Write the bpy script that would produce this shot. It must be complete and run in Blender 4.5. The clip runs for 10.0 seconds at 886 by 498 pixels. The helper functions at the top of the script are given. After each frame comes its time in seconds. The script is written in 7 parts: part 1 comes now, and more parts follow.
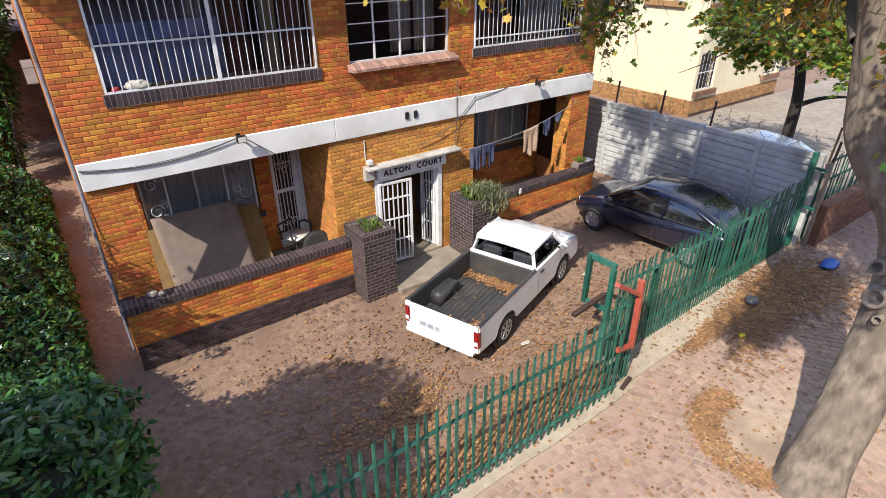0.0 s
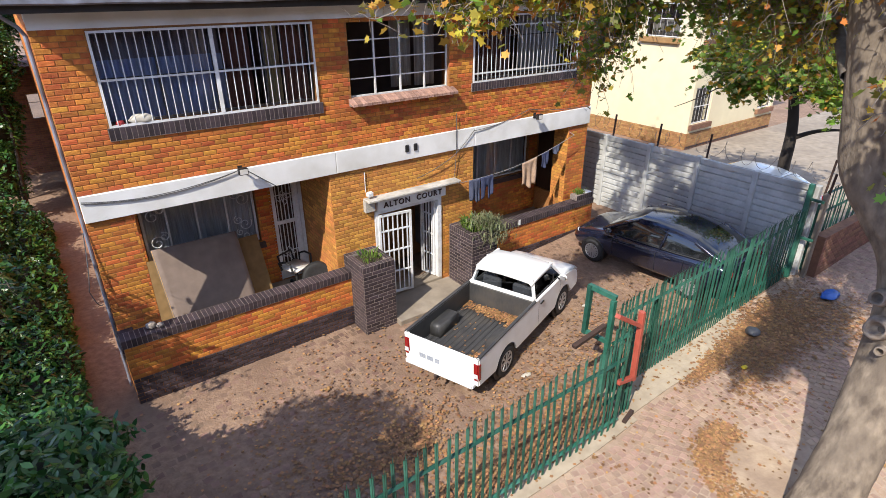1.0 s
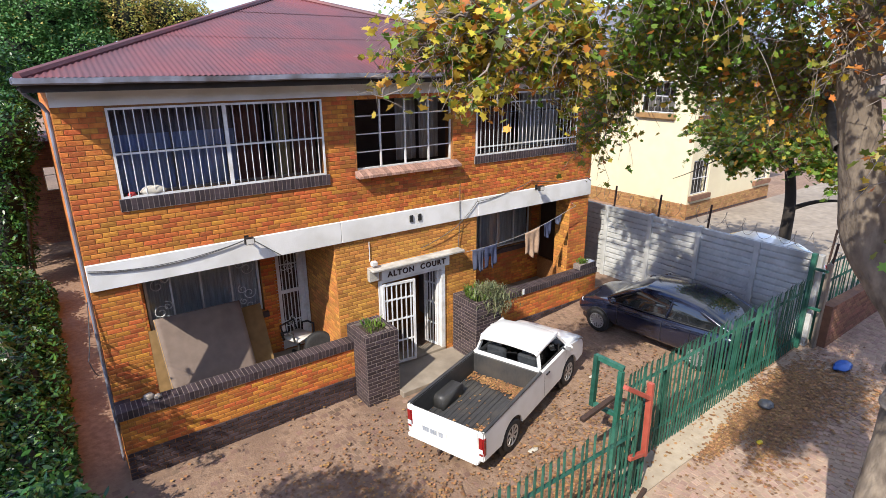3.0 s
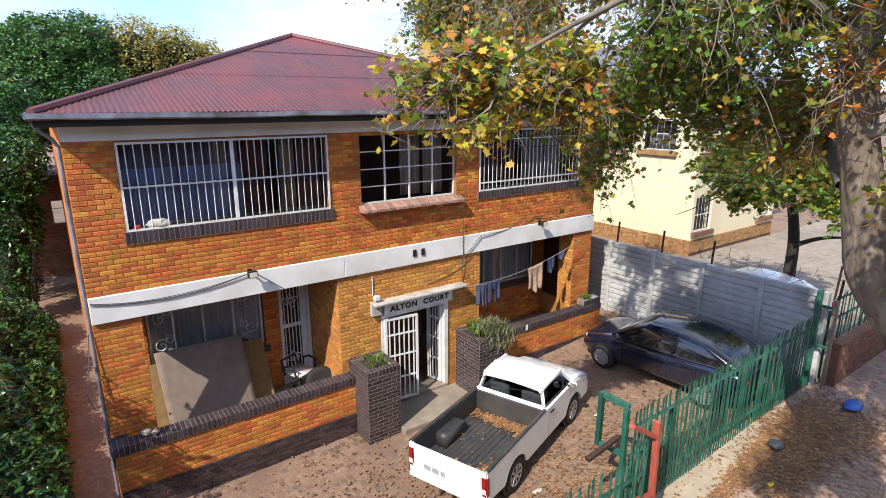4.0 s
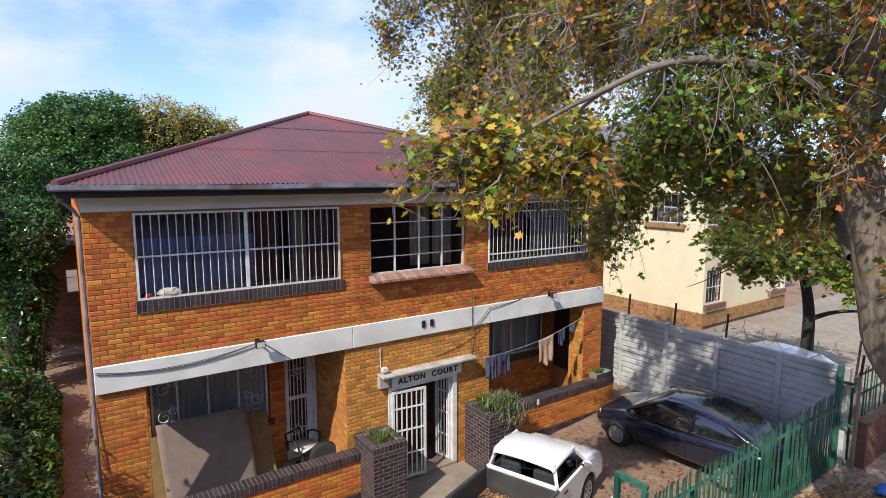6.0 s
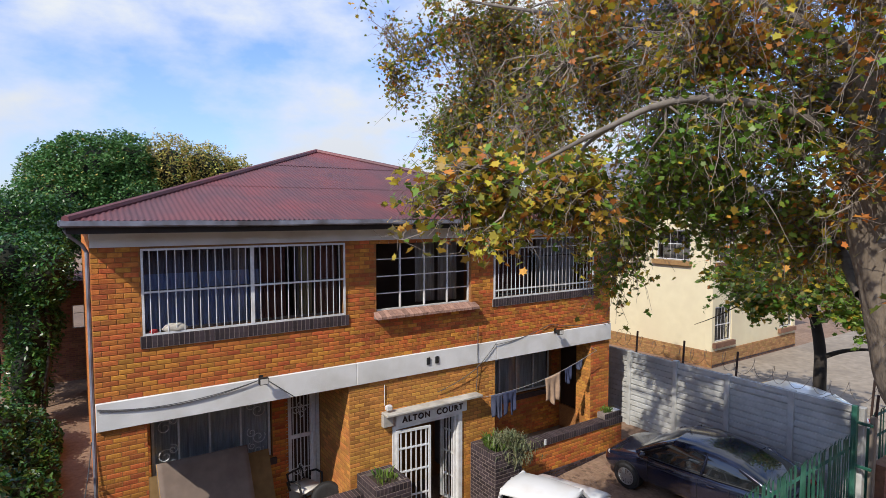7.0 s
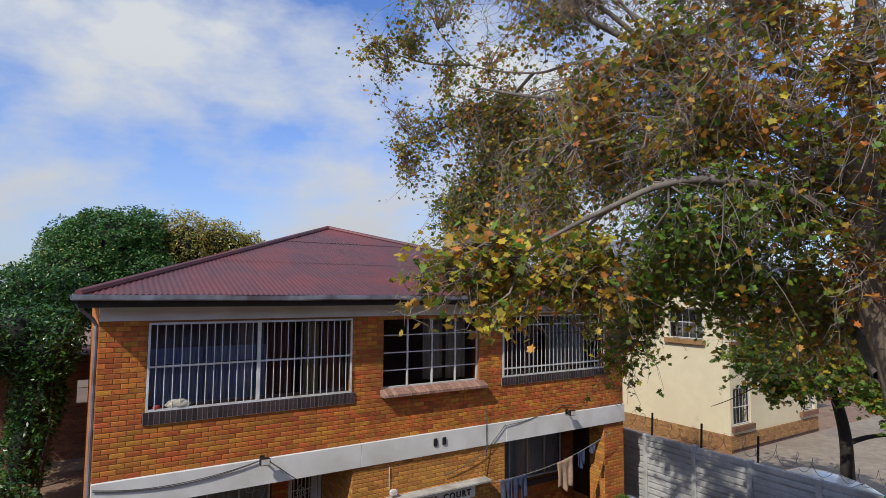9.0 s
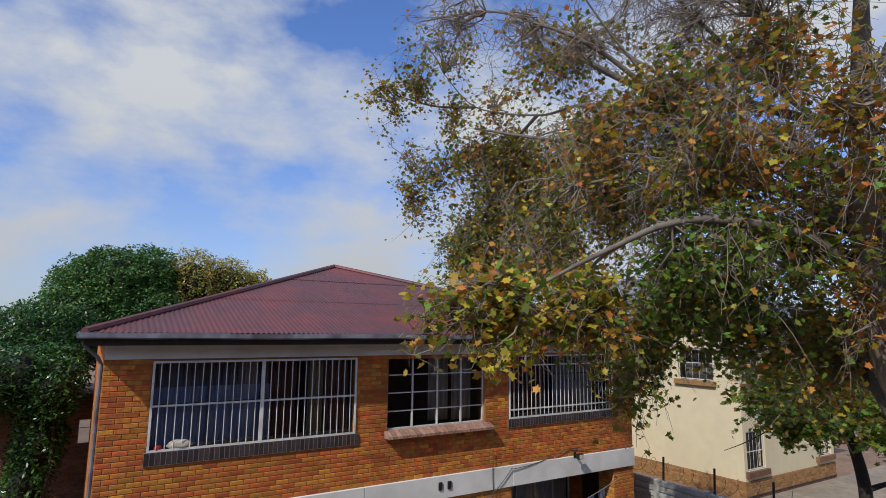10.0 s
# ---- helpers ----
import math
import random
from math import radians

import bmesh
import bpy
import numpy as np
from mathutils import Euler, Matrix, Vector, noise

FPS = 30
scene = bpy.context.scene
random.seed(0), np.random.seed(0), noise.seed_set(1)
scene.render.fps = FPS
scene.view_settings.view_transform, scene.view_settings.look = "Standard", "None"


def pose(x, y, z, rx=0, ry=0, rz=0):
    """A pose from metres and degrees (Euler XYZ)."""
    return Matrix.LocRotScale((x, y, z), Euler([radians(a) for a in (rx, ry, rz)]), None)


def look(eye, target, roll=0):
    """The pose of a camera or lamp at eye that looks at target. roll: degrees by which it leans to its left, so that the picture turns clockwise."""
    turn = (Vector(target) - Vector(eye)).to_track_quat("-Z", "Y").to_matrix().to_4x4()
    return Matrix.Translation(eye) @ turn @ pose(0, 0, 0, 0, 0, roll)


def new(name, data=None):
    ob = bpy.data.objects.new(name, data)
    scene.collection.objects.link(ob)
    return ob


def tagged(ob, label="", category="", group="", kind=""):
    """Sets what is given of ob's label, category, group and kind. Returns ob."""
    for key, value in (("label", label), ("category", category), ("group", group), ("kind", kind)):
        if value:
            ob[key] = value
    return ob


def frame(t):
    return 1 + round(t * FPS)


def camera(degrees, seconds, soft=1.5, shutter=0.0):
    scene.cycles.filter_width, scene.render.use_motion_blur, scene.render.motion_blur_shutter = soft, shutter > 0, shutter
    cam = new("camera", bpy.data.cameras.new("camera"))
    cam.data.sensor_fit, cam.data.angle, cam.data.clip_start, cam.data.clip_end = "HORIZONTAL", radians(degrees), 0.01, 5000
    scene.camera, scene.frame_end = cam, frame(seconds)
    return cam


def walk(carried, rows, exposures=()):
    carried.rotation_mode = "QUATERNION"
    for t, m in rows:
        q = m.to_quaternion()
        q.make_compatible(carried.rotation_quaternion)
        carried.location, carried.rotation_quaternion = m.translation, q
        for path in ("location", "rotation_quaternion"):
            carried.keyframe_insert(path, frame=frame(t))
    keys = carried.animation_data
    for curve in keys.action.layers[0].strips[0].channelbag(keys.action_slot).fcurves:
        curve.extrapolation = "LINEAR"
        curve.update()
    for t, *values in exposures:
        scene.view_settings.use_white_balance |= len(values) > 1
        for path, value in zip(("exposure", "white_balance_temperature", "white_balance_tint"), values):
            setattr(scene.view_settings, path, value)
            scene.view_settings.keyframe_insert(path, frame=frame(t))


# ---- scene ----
cam = camera(77.0, 10.0, soft=0.5)
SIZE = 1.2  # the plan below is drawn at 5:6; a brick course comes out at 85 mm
PATH = [
    (0, (-0.127, -8.812, 5.883), (0.895, -7.385, 4.924), -0.3),
    (0.5, (-0.131, -8.817, 5.884), (0.907, -7.373, 4.969), -0.3),
    (1, (-0.135, -8.823, 5.884), (0.918, -7.356, 5.026), -0.3),
    (1.5, (-0.14, -8.827, 5.885), (0.928, -7.338, 5.083), -0.3),
    (2, (-0.143, -8.83, 5.884), (0.938, -7.32, 5.14), -0.3),
    (2.5, (-0.144, -8.831, 5.882), (0.946, -7.301, 5.197), -0.4),
    (4, (-0.146, -8.831, 5.867), (0.964, -7.246, 5.362), -0.2),
    (4.5, (-0.147, -8.831, 5.864), (0.966, -7.23, 5.421), -0.1),
    (5, (-0.148, -8.832, 5.861), (0.965, -7.215, 5.479), -0.1),
    (5.5, (-0.149, -8.835, 5.858), (0.963, -7.204, 5.54), -0.1),
    (7, (-0.145, -8.861, 5.849), (0.954, -7.195, 5.726), 0.0),
    (7.5, (-0.145, -8.871, 5.849), (0.946, -7.195, 5.793), 0.0),
    (8, (-0.145, -8.881, 5.849), (0.939, -7.2, 5.862), 0.3),
    (8.5, (-0.145, -8.892, 5.849), (0.933, -7.209, 5.931), 0.4),
    (9, (-0.144, -8.906, 5.848), (0.924, -7.222, 5.998), 0.4),
    (9.5, (-0.144, -8.922, 5.848), (0.911, -7.237, 6.066), 0.3),
    (10, (-0.144, -8.939, 5.847), (0.895, -7.255, 6.135), 0.6),
]
EXPOSURE = [(0, 0.39), (2.5, 0.43), (4, 0.34), (5.5, 0.13), (7, -0.17), (8, -0.36), (9, -0.57), (10, -0.73)]
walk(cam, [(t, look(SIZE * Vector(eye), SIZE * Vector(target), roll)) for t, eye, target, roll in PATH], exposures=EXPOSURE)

# ---------- world, sun ----------
SUN = Vector((1.0, 0.46, -1.05)).normalized()
world = bpy.data.worlds.new("sky")
scene.world = world
world.use_nodes = True
wn, wl = world.node_tree.nodes, world.node_tree.links
wbg = wn["Background"]
sky = wn.new("ShaderNodeTexSky")
sky.sky_type, sky.sun_disc = "NISHITA", False
sky.sun_elevation = math.asin(-SUN.z)
sky.sun_rotation = math.atan2(-SUN.x, -SUN.y)
sky.air_density, sky.dust_density, sky.ozone_density = 1.0, 0.6, 2.0
wco = wn.new("ShaderNodeTexCoord")
wmap = wn.new("ShaderNodeMapping")
wmap.inputs["Scale"].default_value = (1.0, 1.0, 1.9)
wmap.inputs["Location"].default_value = (1.4, -0.5, 0.7)
wnoise = wn.new("ShaderNodeTexNoise")
wnoise.inputs["Scale"].default_value, wnoise.inputs["Detail"].default_value, wnoise.inputs["Roughness"].default_value = 2.4, 8, 0.55
wramp = wn.new("ShaderNodeValToRGB")
wramp.color_ramp.elements[0].position, wramp.color_ramp.elements[1].position = 0.43, 0.60
wmix = wn.new("ShaderNodeMixRGB")
wmix.inputs["Color2"].default_value = (27.5, 29.0, 31.0, 1)
wl.new(wco.outputs["Generated"], wmap.inputs["Vector"])
wl.new(wmap.outputs["Vector"], wnoise.inputs["Vector"])
wl.new(wnoise.outputs["Fac"], wramp.inputs["Fac"])
wl.new(wramp.outputs["Color"], wmix.inputs["Fac"])
wgain = wn.new("ShaderNodeMixRGB")
wgain.blend_type, wgain.inputs["Fac"].default_value = "MULTIPLY", 1.0
wgain.inputs["Color2"].default_value = (4.5, 5.7, 8.3, 1)
wl.new(sky.outputs["Color"], wgain.inputs["Color1"])
wl.new(wgain.outputs["Color"], wmix.inputs["Color1"])
wsep = wn.new("ShaderNodeSeparateXYZ")
whaze = wn.new("ShaderNodeMapRange")
whaze.inputs["From Min"].default_value, whaze.inputs["From Max"].default_value = 0.0, 0.38
whaze.inputs["To Min"].default_value, whaze.inputs["To Max"].default_value = 0.52, 0.0
wveil = wn.new("ShaderNodeMixRGB")
wveil.inputs["Color2"].default_value = (17.0, 18.0, 20.5, 1)
wl.new(wco.outputs["Generated"], wsep.inputs["Vector"])
wl.new(wsep.outputs["Z"], whaze.inputs["Value"])
wl.new(whaze.outputs["Result"], wveil.inputs["Fac"])
wl.new(wmix.outputs["Color"], wveil.inputs["Color1"])
wl.new(wveil.outputs["Color"], wbg.inputs["Color"])
wbg.inputs["Strength"].default_value = 0.0355
lamp = bpy.data.lights.new("sun", "SUN")
lamp.energy, lamp.angle, lamp.color = 5.0, radians(0.55), (1.0, 0.925, 0.81)
sun = new("sun", lamp)
sun.matrix_world = look((0, 0, 0), SUN)


# ---------- materials ----------
def mat(name, a, b=None, rough=0.8, scale=8.0, big=0.0, bump=0.0, bscale=None, metal=0.0, vary=0.0, hue=0.0, coat=0.0, stain=None, stretch=(1, 1, 1), trans=0.0):
    """Two-tone procedural surface: grain between a and b, a larger stain, relief, and a change from piece to piece."""
    m = bpy.data.materials.new(name)
    m.use_nodes = True
    n, l = m.node_tree.nodes, m.node_tree.links
    p = n["Principled BSDF"]
    b = b or tuple(c * 0.75 for c in a)
    co = n.new("ShaderNodeTexCoord")
    mp = n.new("ShaderNodeMapping")
    mp.inputs["Scale"].default_value = stretch
    l.new(co.outputs["Object"], mp.inputs["Vector"])
    t = n.new("ShaderNodeTexNoise")
    t.inputs["Scale"].default_value, t.inputs["Detail"].default_value = scale, 5
    l.new(mp.outputs["Vector"], t.inputs["Vector"])
    r = n.new("ShaderNodeValToRGB")
    r.color_ramp.elements[0].position, r.color_ramp.elements[1].position = 0.32, 0.68
    r.color_ramp.elements[0].color, r.color_ramp.elements[1].color = (*a, 1), (*b, 1)
    l.new(t.outputs["Fac"], r.inputs["Fac"])
    out = r.outputs["Color"]
    if big:
        t2 = n.new("ShaderNodeTexNoise")
        t2.inputs["Scale"].default_value, t2.inputs["Detail"].default_value = big, 6
        l.new(co.outputs["Object"], t2.inputs["Vector"])
        r2 = n.new("ShaderNodeValToRGB")
        r2.color_ramp.elements[0].position, r2.color_ramp.elements[1].position = 0.45, 0.72
        l.new(t2.outputs["Fac"], r2.inputs["Fac"])
        mx = n.new("ShaderNodeMixRGB")
        mx.inputs["Color2"].default_value = (*(stain or tuple(c * 0.6 for c in a)), 1)
        l.new(r2.outputs["Color"], mx.inputs["Fac"])
        l.new(out, mx.inputs["Color1"])
        out = mx.outputs["Color"]
    if vary or hue:
        oi, ge = n.new("ShaderNodeObjectInfo"), n.new("ShaderNodeNewGeometry")
        ad, fr = n.new("ShaderNodeMath"), n.new("ShaderNodeMath")
        ad.operation, fr.operation = "ADD", "FRACT"
        l.new(oi.outputs["Random"], ad.inputs[0])
        l.new(ge.outputs["Random Per Island"], ad.inputs[1])
        l.new(ad.outputs[0], fr.inputs[0])
        hs = n.new("ShaderNodeHueSaturation")
        for sock, mid, amp, mul in (("Value", 1.0, vary, 1.0), ("Hue", 0.5, hue, 7.31)):
            k, f2 = n.new("ShaderNodeMath"), n.new("ShaderNodeMath")
            k.operation, f2.operation = "MULTIPLY", "FRACT"
            k.inputs[1].default_value = mul
            l.new(fr.outputs[0], k.inputs[0])
            l.new(k.outputs[0], f2.inputs[0])
            mr = n.new("ShaderNodeMapRange")
            mr.inputs["To Min"].default_value, mr.inputs["To Max"].default_value = mid - amp, mid + amp
            l.new(f2.outputs[0], mr.inputs["Value"])
            l.new(mr.outputs["Result"], hs.inputs[sock])
        l.new(out, hs.inputs["Color"])
        out = hs.outputs["Color"]
    l.new(out, p.inputs["Base Color"])
    p.inputs["Roughness"].default_value, p.inputs["Metallic"].default_value = rough, metal
    p.inputs["Coat Weight"].default_value = coat
    p.inputs["Coat Roughness"].default_value = 0.06
    if bump:
        t3 = n.new("ShaderNodeTexNoise")
        t3.inputs["Scale"].default_value, t3.inputs["Detail"].default_value = bscale or scale * 3, 5
        l.new(mp.outputs["Vector"], t3.inputs["Vector"])
        bp = n.new("ShaderNodeBump")
        bp.inputs["Strength"].default_value, bp.inputs["Distance"].default_value = bump, 0.02
        l.new(t3.outputs["Fac"], bp.inputs["Height"])
        l.new(bp.outputs["Normal"], p.inputs["Normal"])
    if trans:
        tr, ms = n.new("ShaderNodeBsdfTranslucent"), n.new("ShaderNodeMixShader")
        ms.inputs["Fac"].default_value = trans
        l.new(out, tr.inputs["Color"])
        l.new(p.outputs["BSDF"], ms.inputs[1])
        l.new(tr.outputs["BSDF"], ms.inputs[2])
        l.new(ms.outputs["Shader"], n["Material Output"].inputs["Surface"])
    return m


def glass(name, tint, rough=0.02, alpha=0.5):
    """Thin pane: a clear part and a mirror part."""
    m = bpy.data.materials.new(name)
    m.use_nodes = True
    n, l = m.node_tree.nodes, m.node_tree.links
    gl, tr, mx, fr = (n.new("ShaderNodeBsdfGlossy"), n.new("ShaderNodeBsdfTransparent"), n.new("ShaderNodeMixShader"), n.new("ShaderNodeFresnel"))
    fr.inputs["IOR"].default_value = 1.55
    gl.inputs["Roughness"].default_value = rough
    tr.inputs["Color"].default_value = (*tint, 1)
    l.new(fr.outputs["Fac"], mx.inputs["Fac"])
    l.new(tr.outputs["BSDF"], mx.inputs[1])
    l.new(gl.outputs["BSDF"], mx.inputs[2])
    l.new(mx.outputs["Shader"], n["Material Output"].inputs["Surface"])
    return m


M = dict(
    brick=mat("orange face brick", (0.58, 0.215, 0.038), (0.41, 0.112, 0.020), 0.8, 11, bump=0.5, bscale=60, vary=0.28, hue=0.020, big=1.3, stain=(0.33, 0.10, 0.025)),
    brick_y=mat("yellow face brick", (0.60, 0.29, 0.055), (0.46, 0.19, 0.04), 0.75, 14, bump=0.35, bscale=60, vary=0.30, hue=0.010, big=0.9, stain=(0.42, 0.16, 0.04)),
    brick_d=mat("dark plum brick", (0.062, 0.042, 0.047), (0.032, 0.024, 0.028), 0.55, 12, bump=0.3, bscale=50, vary=0.4, hue=0.02),
    mortar=mat("brick mortar", (0.36, 0.165, 0.052), (0.25, 0.105, 0.036), 0.95, 30, bump=0.4),
    mortar_d=mat("pale mortar", (0.30, 0.25, 0.22), (0.20, 0.16, 0.14), 0.95, 30, bump=0.4),
    plaster=mat("white painted plaster", (0.80, 0.80, 0.79), (0.73, 0.73, 0.72), 0.75, 3, bump=0.15, bscale=40, big=1.3, stain=(0.58, 0.57, 0.53)),
    cream=mat("cream painted plaster", (0.77, 0.69, 0.47), (0.72, 0.64, 0.43), 0.8, 3, bump=0.1, bscale=30, big=0.6, stain=(0.70, 0.61, 0.42)),
    white=mat("white enamel paint", (0.78, 0.79, 0.80), (0.66, 0.67, 0.68), 0.4, 20, big=3, stain=(0.55, 0.53, 0.50)),
    # indoor gloom is put into this plaster colour
    inside=mat("plaster darkened for room shade", (0.20, 0.19, 0.18), (0.14, 0.13, 0.13), 0.9, 2),
    roof=mat("oxide red corrugated sheet", (0.140, 0.058, 0.066), (0.100, 0.045, 0.054), 0.6, 5, big=0.9, stain=(0.20, 0.052, 0.055), bump=0.1, metal=0.1, stretch=(2.5, 0.5, 1)),
    gutter=mat("grey painted gutter", (0.26, 0.28, 0.35), (0.15, 0.15, 0.18), 0.5, 6, big=1.8, stain=(0.07, 0.06, 0.06)),
    timber=mat("dark stained eaves timber", (0.035, 0.028, 0.025), (0.02, 0.017, 0.015), 0.8, 9),
    soil=mat("brown trodden earth", (0.30, 0.20, 0.135), (0.20, 0.125, 0.083), 0.95, 9, big=0.7, stain=(0.175, 0.11, 0.075), bump=1.0, bscale=26),
    cobble=mat("pinkish granite cobble", (0.36, 0.245, 0.185), (0.27, 0.175, 0.13), 0.85, 9, bump=0.5, bscale=40, vary=0.16, hue=0.012, big=0.5, stain=(0.40, 0.29, 0.21)),
    concrete=mat("worn concrete", (0.33, 0.28, 0.22), (0.23, 0.19, 0.145), 0.9, 4, bump=0.3, big=0.7, stain=(0.20, 0.165, 0.13)),
    precast=mat("grey precast concrete", (0.57, 0.58, 0.57), (0.45, 0.46, 0.45), 0.85, 6, bump=0.4, bscale=35, big=0.8, stain=(0.32, 0.32, 0.31)),
    green=mat("green painted steel", (0.017, 0.105, 0.070), (0.011, 0.072, 0.05), 0.5, 14, big=2.5, stain=(0.055, 0.17, 0.125), vary=0.3),
    red=mat("red oxide painted steel", (0.46, 0.105, 0.07), (0.36, 0.075, 0.05), 0.5, 9, big=3, stain=(0.28, 0.06, 0.04)),
    rust=mat("dark rusty iron", (0.035, 0.022, 0.018), (0.06, 0.03, 0.02), 0.8, 20),
)


# ---------- building helpers ----------
def box(bm, x0, x1, y0, y1, z0, z1):
    v = [bm.verts.new(p) for p in ((x0, y0, z0), (x1, y0, z0), (x1, y1, z0), (x0, y1, z0), (x0, y0, z1), (x1, y0, z1), (x1, y1, z1), (x0, y1, z1))]
    for f in ((0, 3, 2, 1), (4, 5, 6, 7), (0, 1, 5, 4), (1, 2, 6, 5), (2, 3, 7, 6), (3, 0, 4, 7)):
        bm.faces.new([v[i] for i in f])


def bev(bm, w, seg=1):
    bmesh.ops.bevel(bm, geom=bm.edges[:], offset=w, segments=seg, affect="EDGES", clamp_overlap=True)


def rod(bm, a, b, r, sides=6, r2=None):
    a, b = Vector(a), Vector(b)
    q = (b - a).to_track_quat("Z", "Y").to_matrix()
    r2 = r if r2 is None else r2
    rings = []
    for c, rr in ((a, r), (b, r2)):
        rings.append([bm.verts.new(c + q @ Vector((rr * math.cos(2 * math.pi * i / sides), rr * math.sin(2 * math.pi * i / sides), 0))) for i in range(sides)])
    for i in range(sides):
        bm.faces.new((rings[0][i], rings[0][(i + 1) % sides], rings[1][(i + 1) % sides], rings[1][i]))
    bm.faces.new(rings[0][::-1])
    bm.faces.new(rings[1])


def bar(bm, a, b, w, d=None):
    """A square bar between two points."""
    a, b = Vector(a), Vector(b)
    d = d or w
    q = (b - a).to_track_quat("Z", "Y").to_matrix()
    r = [[bm.verts.new(c + q @ Vector((sx * w / 2, sy * d / 2, 0))) for sx, sy in ((-1, -1), (1, -1), (1, 1), (-1, 1))] for c in (a, b)]
    for i in range(4):
        bm.faces.new((r[0][i], r[0][(i + 1) % 4], r[1][(i + 1) % 4], r[1][i]))
    bm.faces.new(r[0][::-1])
    bm.faces.new(r[1])


def wire(bm, pts, r, sides=5):
    pts = [Vector(p) for p in pts]
    prev = None
    for i, c in enumerate(pts):
        d = (pts[min(i + 1, len(pts) - 1)] - pts[max(i - 1, 0)])
        q = d.to_track_quat("Z", "Y").to_matrix()
        ring = [bm.verts.new(c + q @ Vector((r * math.cos(2 * math.pi * k / sides), r * math.sin(2 * math.pi * k / sides), 0))) for k in range(sides)]
        if prev:
            for k in range(sides):
                bm.faces.new((prev[k], prev[(k + 1) % sides], ring[(k + 1) % sides], ring[k]))
        prev = ring


def lathe(bm, prof, sides=20, axis="Z", centre=(0, 0, 0)):
    """Turns a profile of (radius, along) about an axis."""
    rings = []
    for r, h in prof:
        ring = []
        for k in range(sides):
            a = 2 * math.pi * k / sides
            p = {"Z": (r * math.cos(a), r * math.sin(a), h), "Y": (r * math.cos(a), h, r * math.sin(a)), "X": (h, r * math.cos(a), r * math.sin(a))}[axis]
            ring.append(bm.verts.new(Vector(p) + Vector(centre)))
        rings.append(ring)
    for a, b in zip(rings, rings[1:]):
        for k in range(sides):
            bm.faces.new((a[k], a[(k + 1) % sides], b[(k + 1) % sides], b[k]))
    if prof[0][0] > 1e-4:
        bm.faces.new(rings[0][::-1])
    if prof[-1][0] > 1e-4:
        bm.faces.new(rings[-1])


def mesh(bm, name, material, smooth=False):
    bmesh.ops.recalc_face_normals(bm, faces=bm.faces[:])
    me = bpy.data.meshes.new(name)
    bm.to_mesh(me)
    bm.free()
    me.materials.append(material)
    if smooth:
        for p in me.polygons:
            p.use_smooth = True
    return me


def part(name, bm, material, parent=None, label="", smooth=False):
    ob = new(name, mesh(bm, name, material, smooth))
    ob.parent = parent
    if label:
        tagged(ob, label)
    return ob


def boxes(name, items, material, parent=None, label="", bevel=0.0):
    bm = bmesh.new()
    for it in items:
        box(bm, *it)
    if bevel:
        bev(bm, bevel)
    return part(name, bm, material, parent, label)


def empty(name, label, category, m=None, group="", kind=""):
    ob = new(name)
    if m is not None:
        ob.matrix_world = m
    return tagged(ob, label, category, group, kind)


def raw(name, verts, faces, material, parent=None, label="", smooth=False):
    me = bpy.data.meshes.new(name)
    me.from_pydata(verts, [], faces)
    me.materials.append(material)
    if smooth:
        for p in me.polygons:
            p.use_smooth = True
    ob = new(name, me)
    ob.parent = parent
    if label:
        tagged(ob, label)
    return ob


def gz(x, y=0.0):
    """Height of the ground, which climbs towards the precast wall."""
    return float(np.interp(x, (-400, 1, 4, 6, 7.2, 8.9, 10, 12, 14, 400), (-0.12, -0.12, -0.065, 0.005, 0.055, 0.19, 0.29, 0.43, 0.50, 0.50)))


BRICK_V = [(-.5, 0, -.5), (.5, 0, -.5), (.5, 0, .5), (-.5, 0, .5), (-.47, -1, -.42), (.47, -1, -.42), (.47, -1, .42), (-.47, -1, .42)]
BRICK_F = [(4, 5, 6, 7), (0, 1, 5, 4), (1, 2, 6, 5), (2, 3, 7, 6), (3, 0, 4, 7)]


def bricks(spots, material, parent, m=None, proud=0.003, near=None, limit=300):
    """Bricks on a face that looks along -y: (x, z, length, height). Those inside `near` (x0, x1, z0, z1) are pieces of their own, the rest one mesh."""
    m = m or Matrix.Identity(4)
    cache, rest_v, rest_f, made = {}, [], [], 0
    for x, z, w, h in spots:
        d = proud * random.uniform(0.6, 1.4)
        if near and made < limit and near[0] < x < near[1] and near[2] < z < near[3]:
            key = (round(w, 2), round(h, 3))
            if key not in cache:
                me = bpy.data.meshes.new("brick")
                me.from_pydata([(a * w, b * proud, c * h) for a, b, c in BRICK_V], [], BRICK_F)
                me.materials.append(material)
                cache[key] = me
            ob = new("brick", cache[key])
            ob.parent = parent
            ob.matrix_basis = m @ Matrix.Translation((x, 0, z)) @ pose(0, 0, 0, 0, random.uniform(-0.4, 0.4), 0)
            made += 1
        else:
            o = len(rest_v)
            rest_v += [tuple(m @ Vector((x + a * w, b * d, z + c * h))) for a, b, c in BRICK_V]
            rest_f += [tuple(i + o for i in f) for f in BRICK_F]
    if rest_v:
        tagged(raw("brickwork", rest_v, rest_f, material, parent), kind="stuff")


